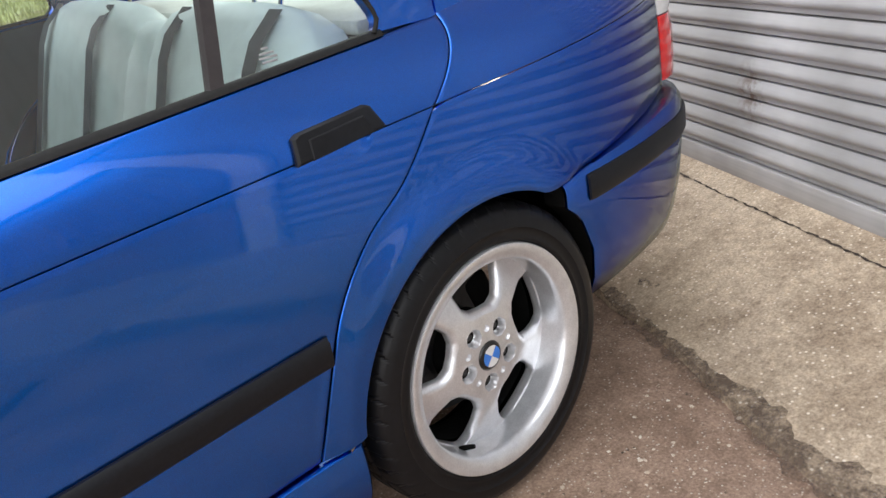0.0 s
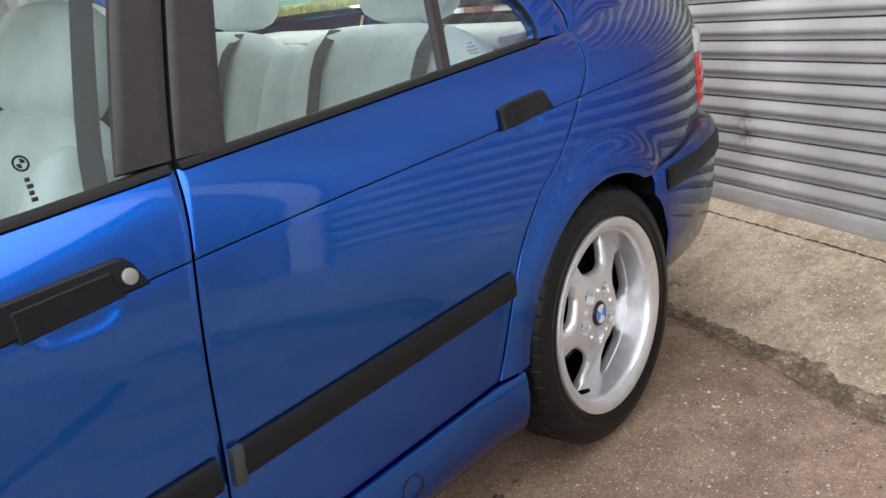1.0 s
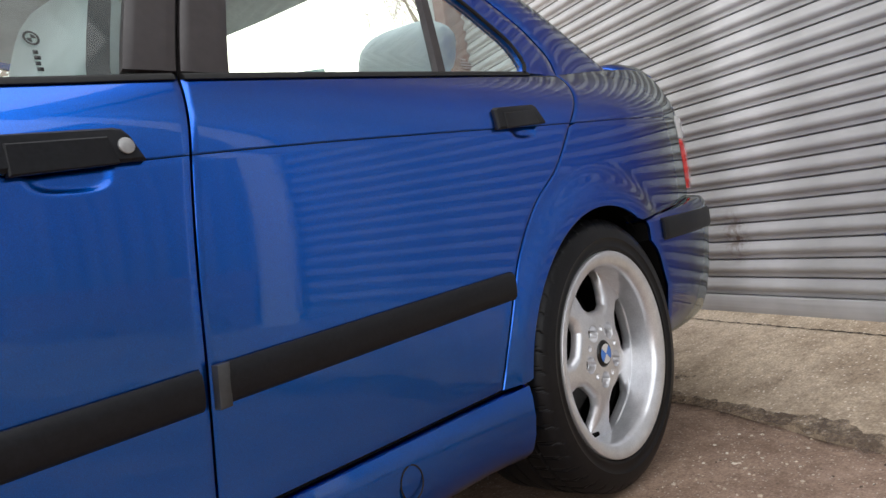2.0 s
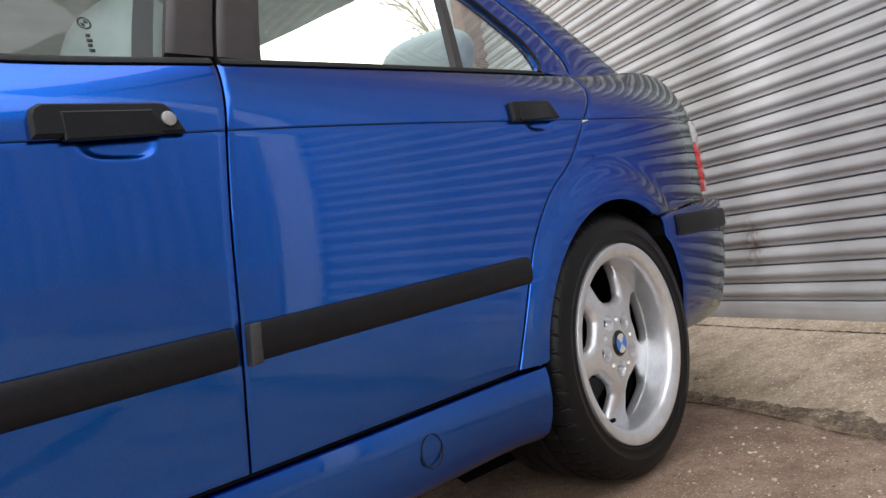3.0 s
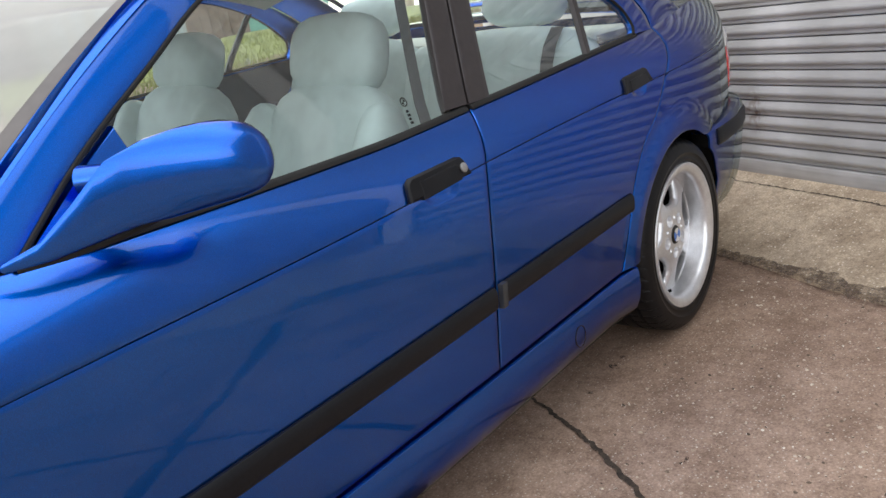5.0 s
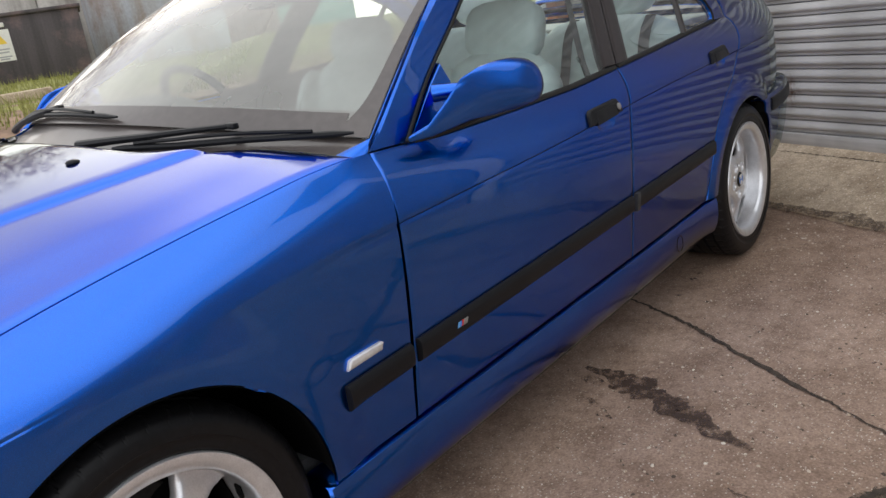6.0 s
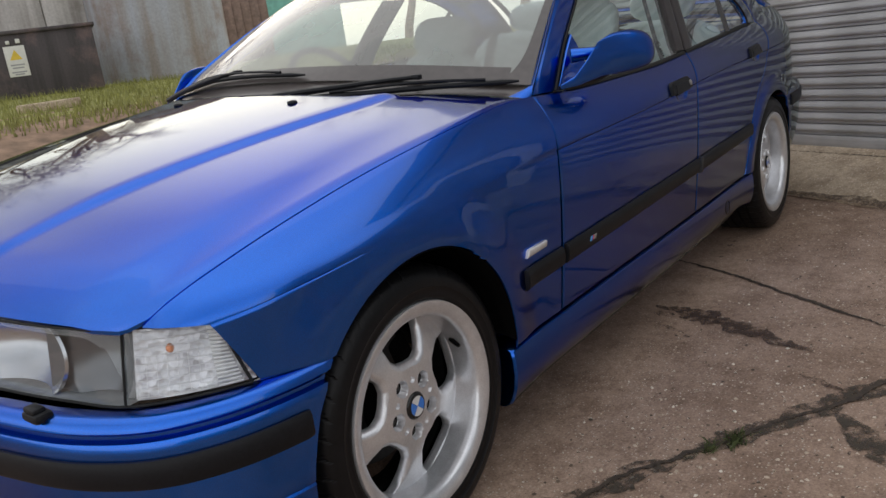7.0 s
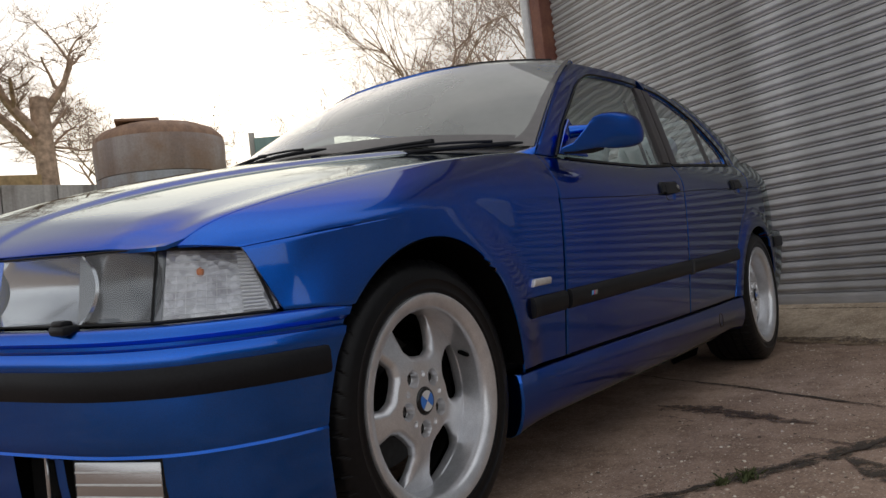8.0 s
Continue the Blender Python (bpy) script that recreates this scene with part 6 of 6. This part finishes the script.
def ribbon(name, pts, width, mat, label, lift=0.004, wander=0.012, step=0.012, seed=1, category="crack"):
    """An irregular strip on the ground along points; width may taper along it."""
    g = np.random.RandomState(seed)
    p = np.array(pts, float)
    length = np.linalg.norm(np.diff(p, axis=0), axis=1).sum()
    n = max(8, int(length / step))
    c = through_points(p, n, True)
    t = np.gradient(c, axis=0)
    t /= np.linalg.norm(t, axis=1, keepdims=True)
    nor = np.stack([-t[:, 1], t[:, 0]], 1)

    def rough(scale):
        r = np.zeros(n)
        for octave, amp in ((0.35, 1.0), (0.12, 0.5), (0.04, 0.35), (0.014, 0.3)):
            k = max(3, int(length / octave))
            r += amp * np.interp(np.linspace(0, 1, n), np.linspace(0, 1, k), g.randn(k))
        return r * scale

    c = c + nor * rough(wander)[:, None]
    w = np.interp(np.linspace(0, 1, n), np.linspace(0, 1, len(np.atleast_1d(width))), np.atleast_1d(width)) if np.ndim(width) else np.full(n, width)
    wl_, wr_ = np.maximum(0.0012, w / 2 * (1 + rough(0.48))), np.maximum(0.0012, w / 2 * (1 + rough(0.48)))
    v, f = [], []
    for i in range(n):
        for q in (c[i] - nor[i] * wl_[i], c[i], c[i] + nor[i] * wr_[i]):
            v.append((q[0], q[1], ground_z(q[0], q[1]) + lift))
    for i in range(n - 1):
        for k in (0, 1):
            f.append((3 * i + k, 3 * i + k + 1, 3 * i + 4 + k, 3 * i + 3 + k)[::-1])
    ob = part(name, (v, f), mat)
    return tagged(ob, label, category, kind="structure")


ribbon("crack_1", [(2.25, -0.10), (2.075, -0.575), (1.945, -0.825), (1.818, -1.045), (1.68, -1.23), (1.58, -1.375), (1.50, -1.49), (1.36, -1.66), (1.15, -1.98), (0.8, -2.6)], [0.010, 0.013, 0.013, 0.015, 0.020, 0.016, 0.016], CRACK, "narrow crack across the concrete", seed=3, step=0.005, wander=0.007)
J2 = [(-0.15, -0.80), (0.28, -1.045), (0.38, -1.10), (0.49, -1.18), (0.62, -1.265), (0.77, -1.36), (0.92, -1.445), (1.10, -1.545), (1.5, -1.82), (2.2, -2.35)]
ribbon("stain_dirt", J2, [0.05, 0.07, 0.062, 0.056, 0.050, 0.06, 0.06], JOINT, "dirt washed out along the joint", 0.004, 0.010, 0.008, 6, "stain")
ribbon("crack_2", J2, 0.014, CRACK, "wide dirt-filled joint in the concrete", seed=5, wander=0.012, lift=0.005, step=0.007)
ribbon("moss_1", [(0.50, -1.185), (0.62, -1.265), (0.70, -1.31)], [0.01, 0.035, 0.012], MOSS, "moss in the joint", 0.0065, 0.01, 0.008, 8, "moss")
ribbon("crack_3", [(0.88, -1.44), (0.78, -1.52), (0.70, -1.60), (0.55, -1.68)], [0.012, 0.07, 0.05, 0.01], JOINT, "branching crack in the concrete", seed=9)
ribbon("crack_4", [(1.066, -1.32), (1.03, -1.39), (1.0, -1.45)], [0.006, 0.022, 0.006], OIL, "short dark scuff", seed=11, category="stain")
ribbon("stain_1", [(1.505, -0.71), (1.485, -0.80), (1.445, -0.90), (1.388, -1.025), (1.34, -1.14), (1.27, -1.27), (1.245, -1.32)], [0.04, 0.11, 0.14, 0.15, 0.12, 0.07, 0.02], STREAK, "brown oil stain run along the concrete", 0.004, 0.004, 0.008, 13, "stain")
ribbon("stain_2", [(1.468, -0.665), (1.450, -0.71), (1.431, -0.78), (1.402, -0.87)], [0.012, 0.038, 0.032, 0.008], OIL, "small brown oil stain", 0.0045, 0.003, 0.006, 14, "stain")
ribbon("stain_33", [(1.350, -0.76), (1.298, -0.855), (1.245, -0.935)], [0.006, 0.020, 0.014, 0.004], OIL, "thin brown oil streak", 0.0045, 0.003, 0.006, 21, "stain")
ribbon("stain_34", [(2.170, -0.745), (2.155, -0.760)], [0.006, 0.018, 0.006], OIL, "small dark oil spot", 0.004, 0.002, 0.005, 22, "stain")
ribbon("stain_35", [(2.405, -0.725), (2.39, -0.755)], [0.012, 0.034, 0.010], OIL, "small dark oil spot", 0.004, 0.003, 0.005, 23, "stain")
ribbon("stain_3", [(2.350, -0.725), (2.325, -0.765)], [0.015, 0.036, 0.012], OIL, "small dark oil spot", 0.004, 0.004, 0.006, 15, "stain")
ribbon("stain_4", [(3.60, -0.56), (3.545, -0.64)], [0.012, 0.05, 0.012], OIL, "dark smear on the apron", 0.010, 0.006, 0.006, 16, "stain")
JT = [(3.70, -0.10), (3.47, -0.50), (3.345, -0.75), (3.19, -1.05), (3.10, -1.23), (3.0, -1.42), (2.75, -1.90), (2.4, -2.55)]
ribbon("stain_5", JT, [0.05, 0.06, 0.07, 0.09, 0.11, 0.13], DAMP, "dirt gathered along the apron's foot", 0.005, 0.008, 0.012, 17, "stain")
for k in range(26):
    x, y = rng.uniform(0.3, 3.2), rng.uniform(-2.6, -0.85)
    a, ln = rng.uniform(0, 6.28), rng.uniform(0.008, 0.03)
    ribbon("stain_%d" % (6 + k), [(x, y), (x + ln * math.cos(a), y + ln * math.sin(a))], [0.004, 0.012, 0.003], OIL, "small dark speck on the concrete", 0.004, 0.002, 0.004, 40 + k, "stain")

# loose pebbles and crumbs on the concrete, too many to count
def pebbles():
    g = np.random.RandomState(21)
    v, f = [], []
    for _ in range(8000):
        x, y = 0.1 + 3.5 * g.rand() ** 1.3, -0.86 - 1.7 * g.rand()
        r = 0.0016 + 0.0050 * g.rand() ** 3.5
        z = ground_z(x, y)
        n, k = len(v), 6
        a0 = g.uniform(0, 6.28)
        sq, tw = g.uniform(0.55, 1.0), g.uniform(0, 3.1)
        for rr, h in ((1.0, 0.0), (0.62, 0.55)):
            for j in range(k):
                a = a0 + 2 * math.pi * j / k
                q = r * rr * (1 + 0.2 * g.randn())
                dx, dy = q * math.cos(a), q * sq * math.sin(a)
                v.append((x + dx * math.cos(tw) - dy * math.sin(tw), y + dx * math.sin(tw) + dy * math.cos(tw), z + h * r * 0.8))
        v.append((x, y, z + 0.6 * r))
        for j in range(k):
            m = (j + 1) % k
            f += [(n + j, n + m, n + k + m, n + k + j), (n + k + j, n + k + m, n + 2 * k)]
    m, t, p = material("pebble_stone")
    ge = t.nodes.new("ShaderNodeNewGeometry")
    c = ramp(t, ge.outputs["Random Per Island"], [(0.0, (0.06, 0.042, 0.03)), (0.30, (0.17, 0.12, 0.085)), (0.45, (0.44, 0.34, 0.25)), (0.85, (0.60, 0.50, 0.40)), (1.0, (0.78, 0.72, 0.62))])
    t.links.new(c, p.inputs["Base Color"])
    p.inputs["Roughness"].default_value = 0.8
    return tagged(part("pebble", (v, f), m), "scattered pale and dark pebbles set in the concrete", "pebbles", kind="stuff")


pebbles()


def weed(x, y, n, size, seed):
    g = np.random.RandomState(seed)
    v, f = [], []
    for _ in range(n):
        px, py = x + g.randn() * size, y + g.randn() * size * 0.5
        a, h, w = g.uniform(0, 6.28), g.uniform(0.008, 0.026), g.uniform(0.0012, 0.003)
        dx, dy, z = math.cos(a), math.sin(a), ground_z(px, py) + 0.004
        q = g.uniform(-1.1, 1.1) * h
        k = len(v)
        v += [(px - w * dx, py - w * dy, z), (px + w * dx, py + w * dy, z), (px + q * dy + w * dx * 0.6, py + q * dx + w * dy * 0.6, z + h * 0.7), (px + 1.6 * q * dy, py + 1.6 * q * dx, z + h * 0.8)]
        f += [(k, k + 1, k + 2), (k, k + 2, k + 3)]
    ob = part("weed", (v, f), simple("weed_green", (0.065, 0.080, 0.024), 0.8, 0, 0.5, 60, 0), smooth=False)
    return tagged(ob, "small green weed growing in the joint", "weed")


weed(0.63, -1.272, 110, 0.020, 3)
weed(0.56, -1.225, 40, 0.014, 4)

# ---- beyond the car ----
GRASS = simple("rough_grass", (0.28, 0.28, 0.084), 0.9, 0, 0.5, 8, 0.3, 0.02)
EARTH = simple("brown_earth", (0.266, 0.175, 0.119), 0.95, 0, 0.4, 6, 0.5, 0.03)
CONC_WALL = make_streaked("stained_concrete", (0.588, 0.56, 0.525), (0.308, 0.28, 0.252), (0.224, 0.196, 0.154), 0.06, 0.6)
TANK = make_streaked("weathered_tank_paint", (0.46, 0.48, 0.53), (0.35, 0.308, 0.28), (0.28, 0.182, 0.126), 0.14, 0.55)
TANK_RING = make_streaked("rust_stained_tank_paint", (0.46, 0.40, 0.39), (0.33, 0.26, 0.24), (0.36, 0.24, 0.18), 0.2, 0.6)
TANK_TOP = make_streaked("rusty_tank_top", (0.392, 0.238, 0.154), (0.238, 0.14, 0.098), (0.476, 0.392, 0.35), 0.05, 0.8)
SKIP = make_streaked("black_bitumen_paint", (0.091, 0.077, 0.0812), (0.056, 0.0476, 0.0504), (0.21, 0.14, 0.133), 0.10, 1.2)
TEAL = simple("teal_paint", (0.238, 0.56, 0.504), 0.5, 0, 0.15, 8, 0.1)
BROWN = simple("brown_boards", (0.28, 0.196, 0.168), 0.8, 0, 0.3, 10, 0.3)
TIMBER = simple("tan_timber", (0.476, 0.336, 0.168), 0.8, 0, 0.3, 9, 0.3)
BARK = simple("pale_bark", (0.504, 0.364, 0.266), 0.95, 0, 0.4, 9, 0.6, 0.03)
TWIG = simple("twig_bark", (0.448, 0.336, 0.266), 0.95, 0, 0.3, 20, 0)
SIGN = simple("white_sign", (0.78, 0.77, 0.72), 0.5, 0, 0.06, 20, 0)
YELLOW = simple("sign_yellow", (0.84, 0.582, 0.056), 0.5, 0, 0.06, 20, 0)
EYE0 = np.array([-1.25, -1.84])


def polar(az, dist):
    """A place by its bearing from the yard's corner by the car's nose: degrees from +y towards +x, metres."""
    a = radians(az)
    return EYE0[0] + dist * math.sin(a), EYE0[1] + dist * math.cos(a)


# earth and grass on the bank
def patch(name, x0, x1, y0, y1, lift, mat, label, cat, nx=40, ny=30):
    v = []
    for i in range(nx + 1):
        for j in range(ny + 1):
            x, y = x0 + (x1 - x0) * i / nx, y0 + (y1 - y0) * j / ny
            edge = min(i, nx - i, j, ny - j)
            z = ground_z(x, y) + (lift + 0.03 * noise.noise((x * 1.7, y * 1.7, 3.0)) if edge else -0.06)
            v.append((x, y, z))
    f = [(i * (ny + 1) + j, (i + 1) * (ny + 1) + j, (i + 1) * (ny + 1) + j + 1, i * (ny + 1) + j + 1) for i in range(nx) for j in range(ny)]
    return tagged(part(name, (v, f), mat), label, cat, kind="structure")


patch("ground_bank", -14, 26, 2.6, 6.2, 0.05, EARTH, "bare brown earth bank behind the car", "earth")
patch("ground_grass", -14, 26, 4.9, 30, 0.06, GRASS, "rough grass on the bank", "grass")


def blades():
    g = np.random.RandomState(2)
    v, f = [], []
    for _ in range(14000):
        x, y = g.uniform(0, 9.5), 4.5 + g.rand() ** 1.3 * 5.8
        z = ground_z(x, y) + 0.05
        a, h, w = g.uniform(0, 6.28), g.uniform(0.04, 0.13), g.uniform(0.004, 0.010)
        dx, dy = math.cos(a), math.sin(a)
        n = len(v)
        lean = g.uniform(-0.6, 0.6) * h
        v += [(x - w * dx, y - w * dy, z), (x + w * dx, y + w * dy, z), (x + lean * dy, y + lean * dx, z + h)]
        f.append((n, n + 1, n + 2))
    ob = part("grass", (v, f), GRASS, smooth=False)
    return tagged(ob, "tufts of rough winter grass", "grass", kind="stuff")


blades()


def faced(x, y):
    """Turn so that local -y faces the yard's corner."""
    return Matrix.Rotation(math.atan2(y - EYE0[1], x - EYE0[0]) - math.pi / 2, 3, "Z")


def put(vf, x, y, z, turn):
    return moved(vf, Matrix.Translation((x, y, z)) @ turn.to_4x4())


# drain cover slab
x, y = polar(27.7, 9.6)
tagged(part("concrete_slab", put(box((0, 0, 0), (0.62, 0.55, 0.10), 0.02), x, y, ground_z(x, y) + 0.09, faced(x, y)), APRON), "pale concrete drain cover slab in the grass", "slab")
# black bunded bin with a warning sign
x, y = polar(27.4, 13.0)
tf = faced(x, y)
zb0 = ground_z(x, y) + 0.06
bin_ = tagged(new("waste_bin"), "large black steel bin with a white warning sign", "bin")
shell = box((-0.9, 0.5, 0.46), (3.5, 1.1, 0.90), 0.015)
part("bin_body", put(shell, x, y, zb0, tf), SKIP, bin_, "scratched black steel bin body", sharp=30)
part("bin_rim", put(join(box((-0.9, -0.06, 0.915), (3.54, 0.06, 0.05), 0.01), box((0.86, 0.5, 0.915), (0.06, 1.14, 0.05), 0.01)), x, y, zb0, tf), SKIP, bin_)
part("bin_foot", put(join(box((-0.4, 0.4, -0.02), (0.12, 0.9, 0.10), 0.01), box((0.5, 0.4, -0.02), (0.12, 0.9, 0.10), 0.01)), x, y, zb0, tf), SKIP, bin_)
sg = part("warning_sign", put(box((-0.22, -0.058, 0.52), (0.27, 0.008, 0.42), 0.004), x, y, zb0, tf), SIGN, bin_, "white sign with a yellow triangle and unreadable lines")
tri_ = ([(-0.22 - 0.08, -0.064, 0.54), (-0.22 + 0.08, -0.064, 0.54), (-0.22, -0.064, 0.68)], [(0, 1, 2)])
part("sign_triangle", put(tri_, x, y, zb0, tf), YELLOW, sg, smooth=False)
part("sign_bar", put(join(*(box((-0.22, -0.063, z), (w, 0.003, 0.018), 0) for z, w in ((0.47, 0.18), (0.43, 0.15), (0.37, 0.19), (0.34, 0.12)))), x, y, zb0, tf), GREY, sg, "plain grey bars")
part("bin_hook", put(join(box((-0.28, -0.07, 0.78), (0.05, 0.03, 0.05), 0.008), box((-0.15, -0.07, 0.79), (0.06, 0.03, 0.06), 0.008)), x, y, zb0, tf), SIGN, bin_)
# concrete panel wall behind it
pw = tagged(new("wall_yard"), "stained grey precast concrete yard wall", "wall", kind="structure")
xa, ya = polar(31.6, 15.4)
xb, yb = polar(8.0, 14.6)
nseg = 7
for k in range(nseg):
    p0 = np.array([xa, ya]) + (np.array([xb, yb]) - (xa, ya)) * k / nseg
    p1 = np.array([xa, ya]) + (np.array([xb, yb]) - (xa, ya)) * (k + 1) / nseg
    m_ = (p0 + p1) / 2
    ln = np.linalg.norm(p1 - p0) - 0.015
    rt = Matrix.Rotation(math.atan2(p1[1] - p0[1], p1[0] - p0[0]), 3, "Z")
    part("wall_panel", put(box((0, 0, 0), (ln, 0.18, 2.4), 0.012), m_[0], m_[1], 1.72, rt), CONC_WALL, pw, sharp=30)
x, y = polar(24.0, 15.6)
tagged(part("timber_beam", put(box((-0.8, 0, 0), (3.6, 0.12, 0.30), 0.01), x, y, 3.05, faced(x, y)), TIMBER), "tan timber beam lying along the wall's top", "beam")
# tank
x, y = polar(35.2, 15.4)
tk = tagged(new("storage_tank"), "tall weathered steel tank with a rusty domed top", "tank")
zt_ = ground_z(x, y) - 0.22
body = lathe([(1.10, 0.0), (1.13, 0.05), (1.14, 1.0), (1.15, 2.02)], 64, "z")
part("tank_body", put(body, x, y, zt_, faced(x, y)), TANK, tk, "blue-grey painted steel shell, rust-streaked", sharp=30)
ring_ = lathe([(1.148, 2.03), (1.154, 2.04), (1.17, 2.62), (1.165, 2.68)], 64, "z")
part("tank_upper_ring", put(ring_, x, y, zt_, faced(x, y)), TANK_RING, tk, "rust-stained upper ring", sharp=30)
dome = lathe([(1.165, 2.66), (1.155, 2.74), (1.02, 2.88), (0.80, 2.97), (0.45, 3.03), (0.0, 3.05)], 64, "z")
part("tank_top", put(dome, x, y, zt_, faced(x, y)), TANK_TOP, tk, "rusty domed top")
part("tank_hatch", put(box((-0.35, -0.45, 3.02), (0.75, 0.5, 0.05), 0.015), x, y, zt_, faced(x, y)), TANK_TOP, tk)
# brown fence and teal kiosk
fx0, fy0 = polar(38.5, 19.0)
fn = tagged(new("board_fence"), "brown weathered board fence", "fence")
for k in range(7):
    bx, by = fx0 + 0.17 * k, fy0 - 0.10 * k
    part("board", put(box((0, 0, 0), (0.21, 0.03, 2.3), 0.006), bx, by, ground_z(bx, by) + 0.83 + 0.02 * math.sin(k * 3.1), faced(bx, by)), BROWN, fn)
x, y = polar(44.2, 21.5)
tk2 = faced(x, y)
ks_ = tagged(new("kiosk"), "teal painted cabin with a red band and a white notice", "cabin")
zk = ground_z(x, y) - 0.22
part("cabin_body", put(box((0.1, 1.2, 1.85), (2.05, 2.4, 3.7), 0.02), x, y, zk, tk2), TEAL, ks_)
part("cabin_roof", put(box((0.12, 1.15, 3.42), (2.12, 2.7, 0.62), 0.03), x, y, zk, tk2), make_streaked("pale_teal_roof", (0.28, 0.42, 0.40), (0.20, 0.30, 0.29), (0.25, 0.22, 0.2), 0.05), ks_)
part("cabin_band", put(box((0.1, -0.012, 3.02), (2.07, 0.03, 0.10), 0.005), x, y, zk, tk2), simple("red_band", (0.45, 0.05, 0.05), 0.5), ks_)
part("cabin_corner", put(box((-1.0, -0.02, 1.95), (0.16, 0.10, 3.9), 0.01), x, y, zk, tk2), CONC_WALL, ks_)
nt = part("notice", put(box((0.25, -0.03, 2.45), (0.42, 0.02, 0.55), 0.004), x, y, zk, tk2), SIGN, ks_, "white notice")
part("notice_bar", put(join(*(box((0.25, -0.043, z), (0.28, 0.004, 0.03), 0) for z in (2.3, 2.4, 2.5, 2.6))), x, y, zk, tk2), GREY, nt)


# bare winter trees
def grow(base, height, radius, seed, pollard=False, depth=5, spread=0.55, bole=0.42):
    g = np.random.RandomState(seed)
    limbs, fine = [], []

    def branch(p, d, length, r, level):
        n = 5 if level < 3 else 3
        pts, rad = [p.copy()], [r]
        q, dd = p.copy(), d.copy()
        for k in range(n):
            dd = dd + g.randn(3) * (0.03 if pollard and level == 0 else 0.13) * (1 + 0.3 * level)
            dd[2] += 0.05
            dd /= np.linalg.norm(dd)
            q = q + dd * length / n
            pts.append(q.copy())
            rad.append(r * (1 - 0.55 * (k + 1) / n) if not (pollard and level == 0) else r * (1 - 0.25 * (k + 1) / n))
        (limbs if level < 3 else fine).append(tube(pts, rad, 9 if level == 0 else 6 if level < 3 else 3, level < 2))
        if level >= depth:
            return
        kids = (5 if pollard else 4 if bole > 0.4 else 7) if level == 0 else g.randint(4, 6) if level < 3 else g.randint(4, 7)
        for k in range(kids):
            t = g.uniform(0.45, 1.0) if level else g.uniform(0.55, 1.0)
            i = min(n - 1, int(t * n))
            at = np.array(pts[i]) + (np.array(pts[i + 1]) - np.array(pts[i])) * (t * n - i)
            ang = g.uniform(0, 2 * math.pi)
            side = np.array([math.cos(ang), math.sin(ang), g.uniform(-0.1, 0.5)])
            nd = dd * (1 - spread) + side * spread
            nd /= np.linalg.norm(nd)
            sub = length * (g.uniform(0.5, 0.78) if level or bole > 0.4 else g.uniform(0.75, 1.15))
            if pollard and level == 0:
                sub = length * g.uniform(0.35, 0.55)
            branch(at, nd, sub, max(0.0045, rad[i] * g.uniform(0.45, 0.65)), level + 1)

    branch(np.array(base, float), np.array([0.02, 0.0, 1.0]), height * bole, radius, 0)
    return join(*limbs), (join(*fine) if fine else None)


def tree(az, dist, height, radius, seed, label, pollard=False, depth=5, spread=0.55, bole=0.42):
    x, y = polar(az, dist)
    z = ground_z(x, y) - 0.1
    limbs, fine = grow((x, y, z), height, radius, seed, pollard, depth, spread, bole)
    t = tagged(new("tree"), label, "tree")
    t.location = (0, 0, 0)
    part("trunk", limbs, BARK, t, "rough brown trunk and limbs", sharp=60)
    if fine:
        tagged(part("crown", fine, TWIG, t, "bare thin twigs", smooth=False), kind="stuff")


tree(28.0, 17.5, 9.5, 0.24, 11, "stout pollarded tree with sawn limbs and bare twigs", True, 5, 0.6)
tree(21.0, 21.0, 11.0, 0.20, 12, "bare winter tree with many fine twigs")
tree(32.5, 26.0, 8.6, 0.15, 13, "slender bare tree with fine twigs", False, 5, 0.62)
tree(37.5, 27.0, 8.0, 0.14, 19, "slender bare tree with fine twigs", False, 5, 0.62)
tree(51.5, 30.0, 12.5, 0.18, 14, "bare winter tree with upright branches", False, 5, 0.40, 0.30)
tree(55.5, 26.0, 13.0, 0.18, 15, "bare winter tree with upright branches", False, 5, 0.36, 0.32)
tree(59.5, 29.0, 15.0, 0.20, 16, "bare winter tree with upright branches", False, 5, 0.36, 0.32)
tree(12.0, 19.0, 11.0, 0.22, 17, "bare winter tree with many fine twigs")

# unseen plain wall behind the camera, added to block low sky mirrored in the car
BLOCK = make_streaked("grey_rendered_block", (0.26, 0.25, 0.24), (0.17, 0.163, 0.157), (0.195, 0.17, 0.145), 0.08, 0.5)
tagged(part("wall_south_unseen", box((0.5, -8.6, 0.85), (22.0, 0.22, 1.7), 0.01, 1), BLOCK), "plain grey wall added out of view to dim the car's reflections", "wall", kind="structure")
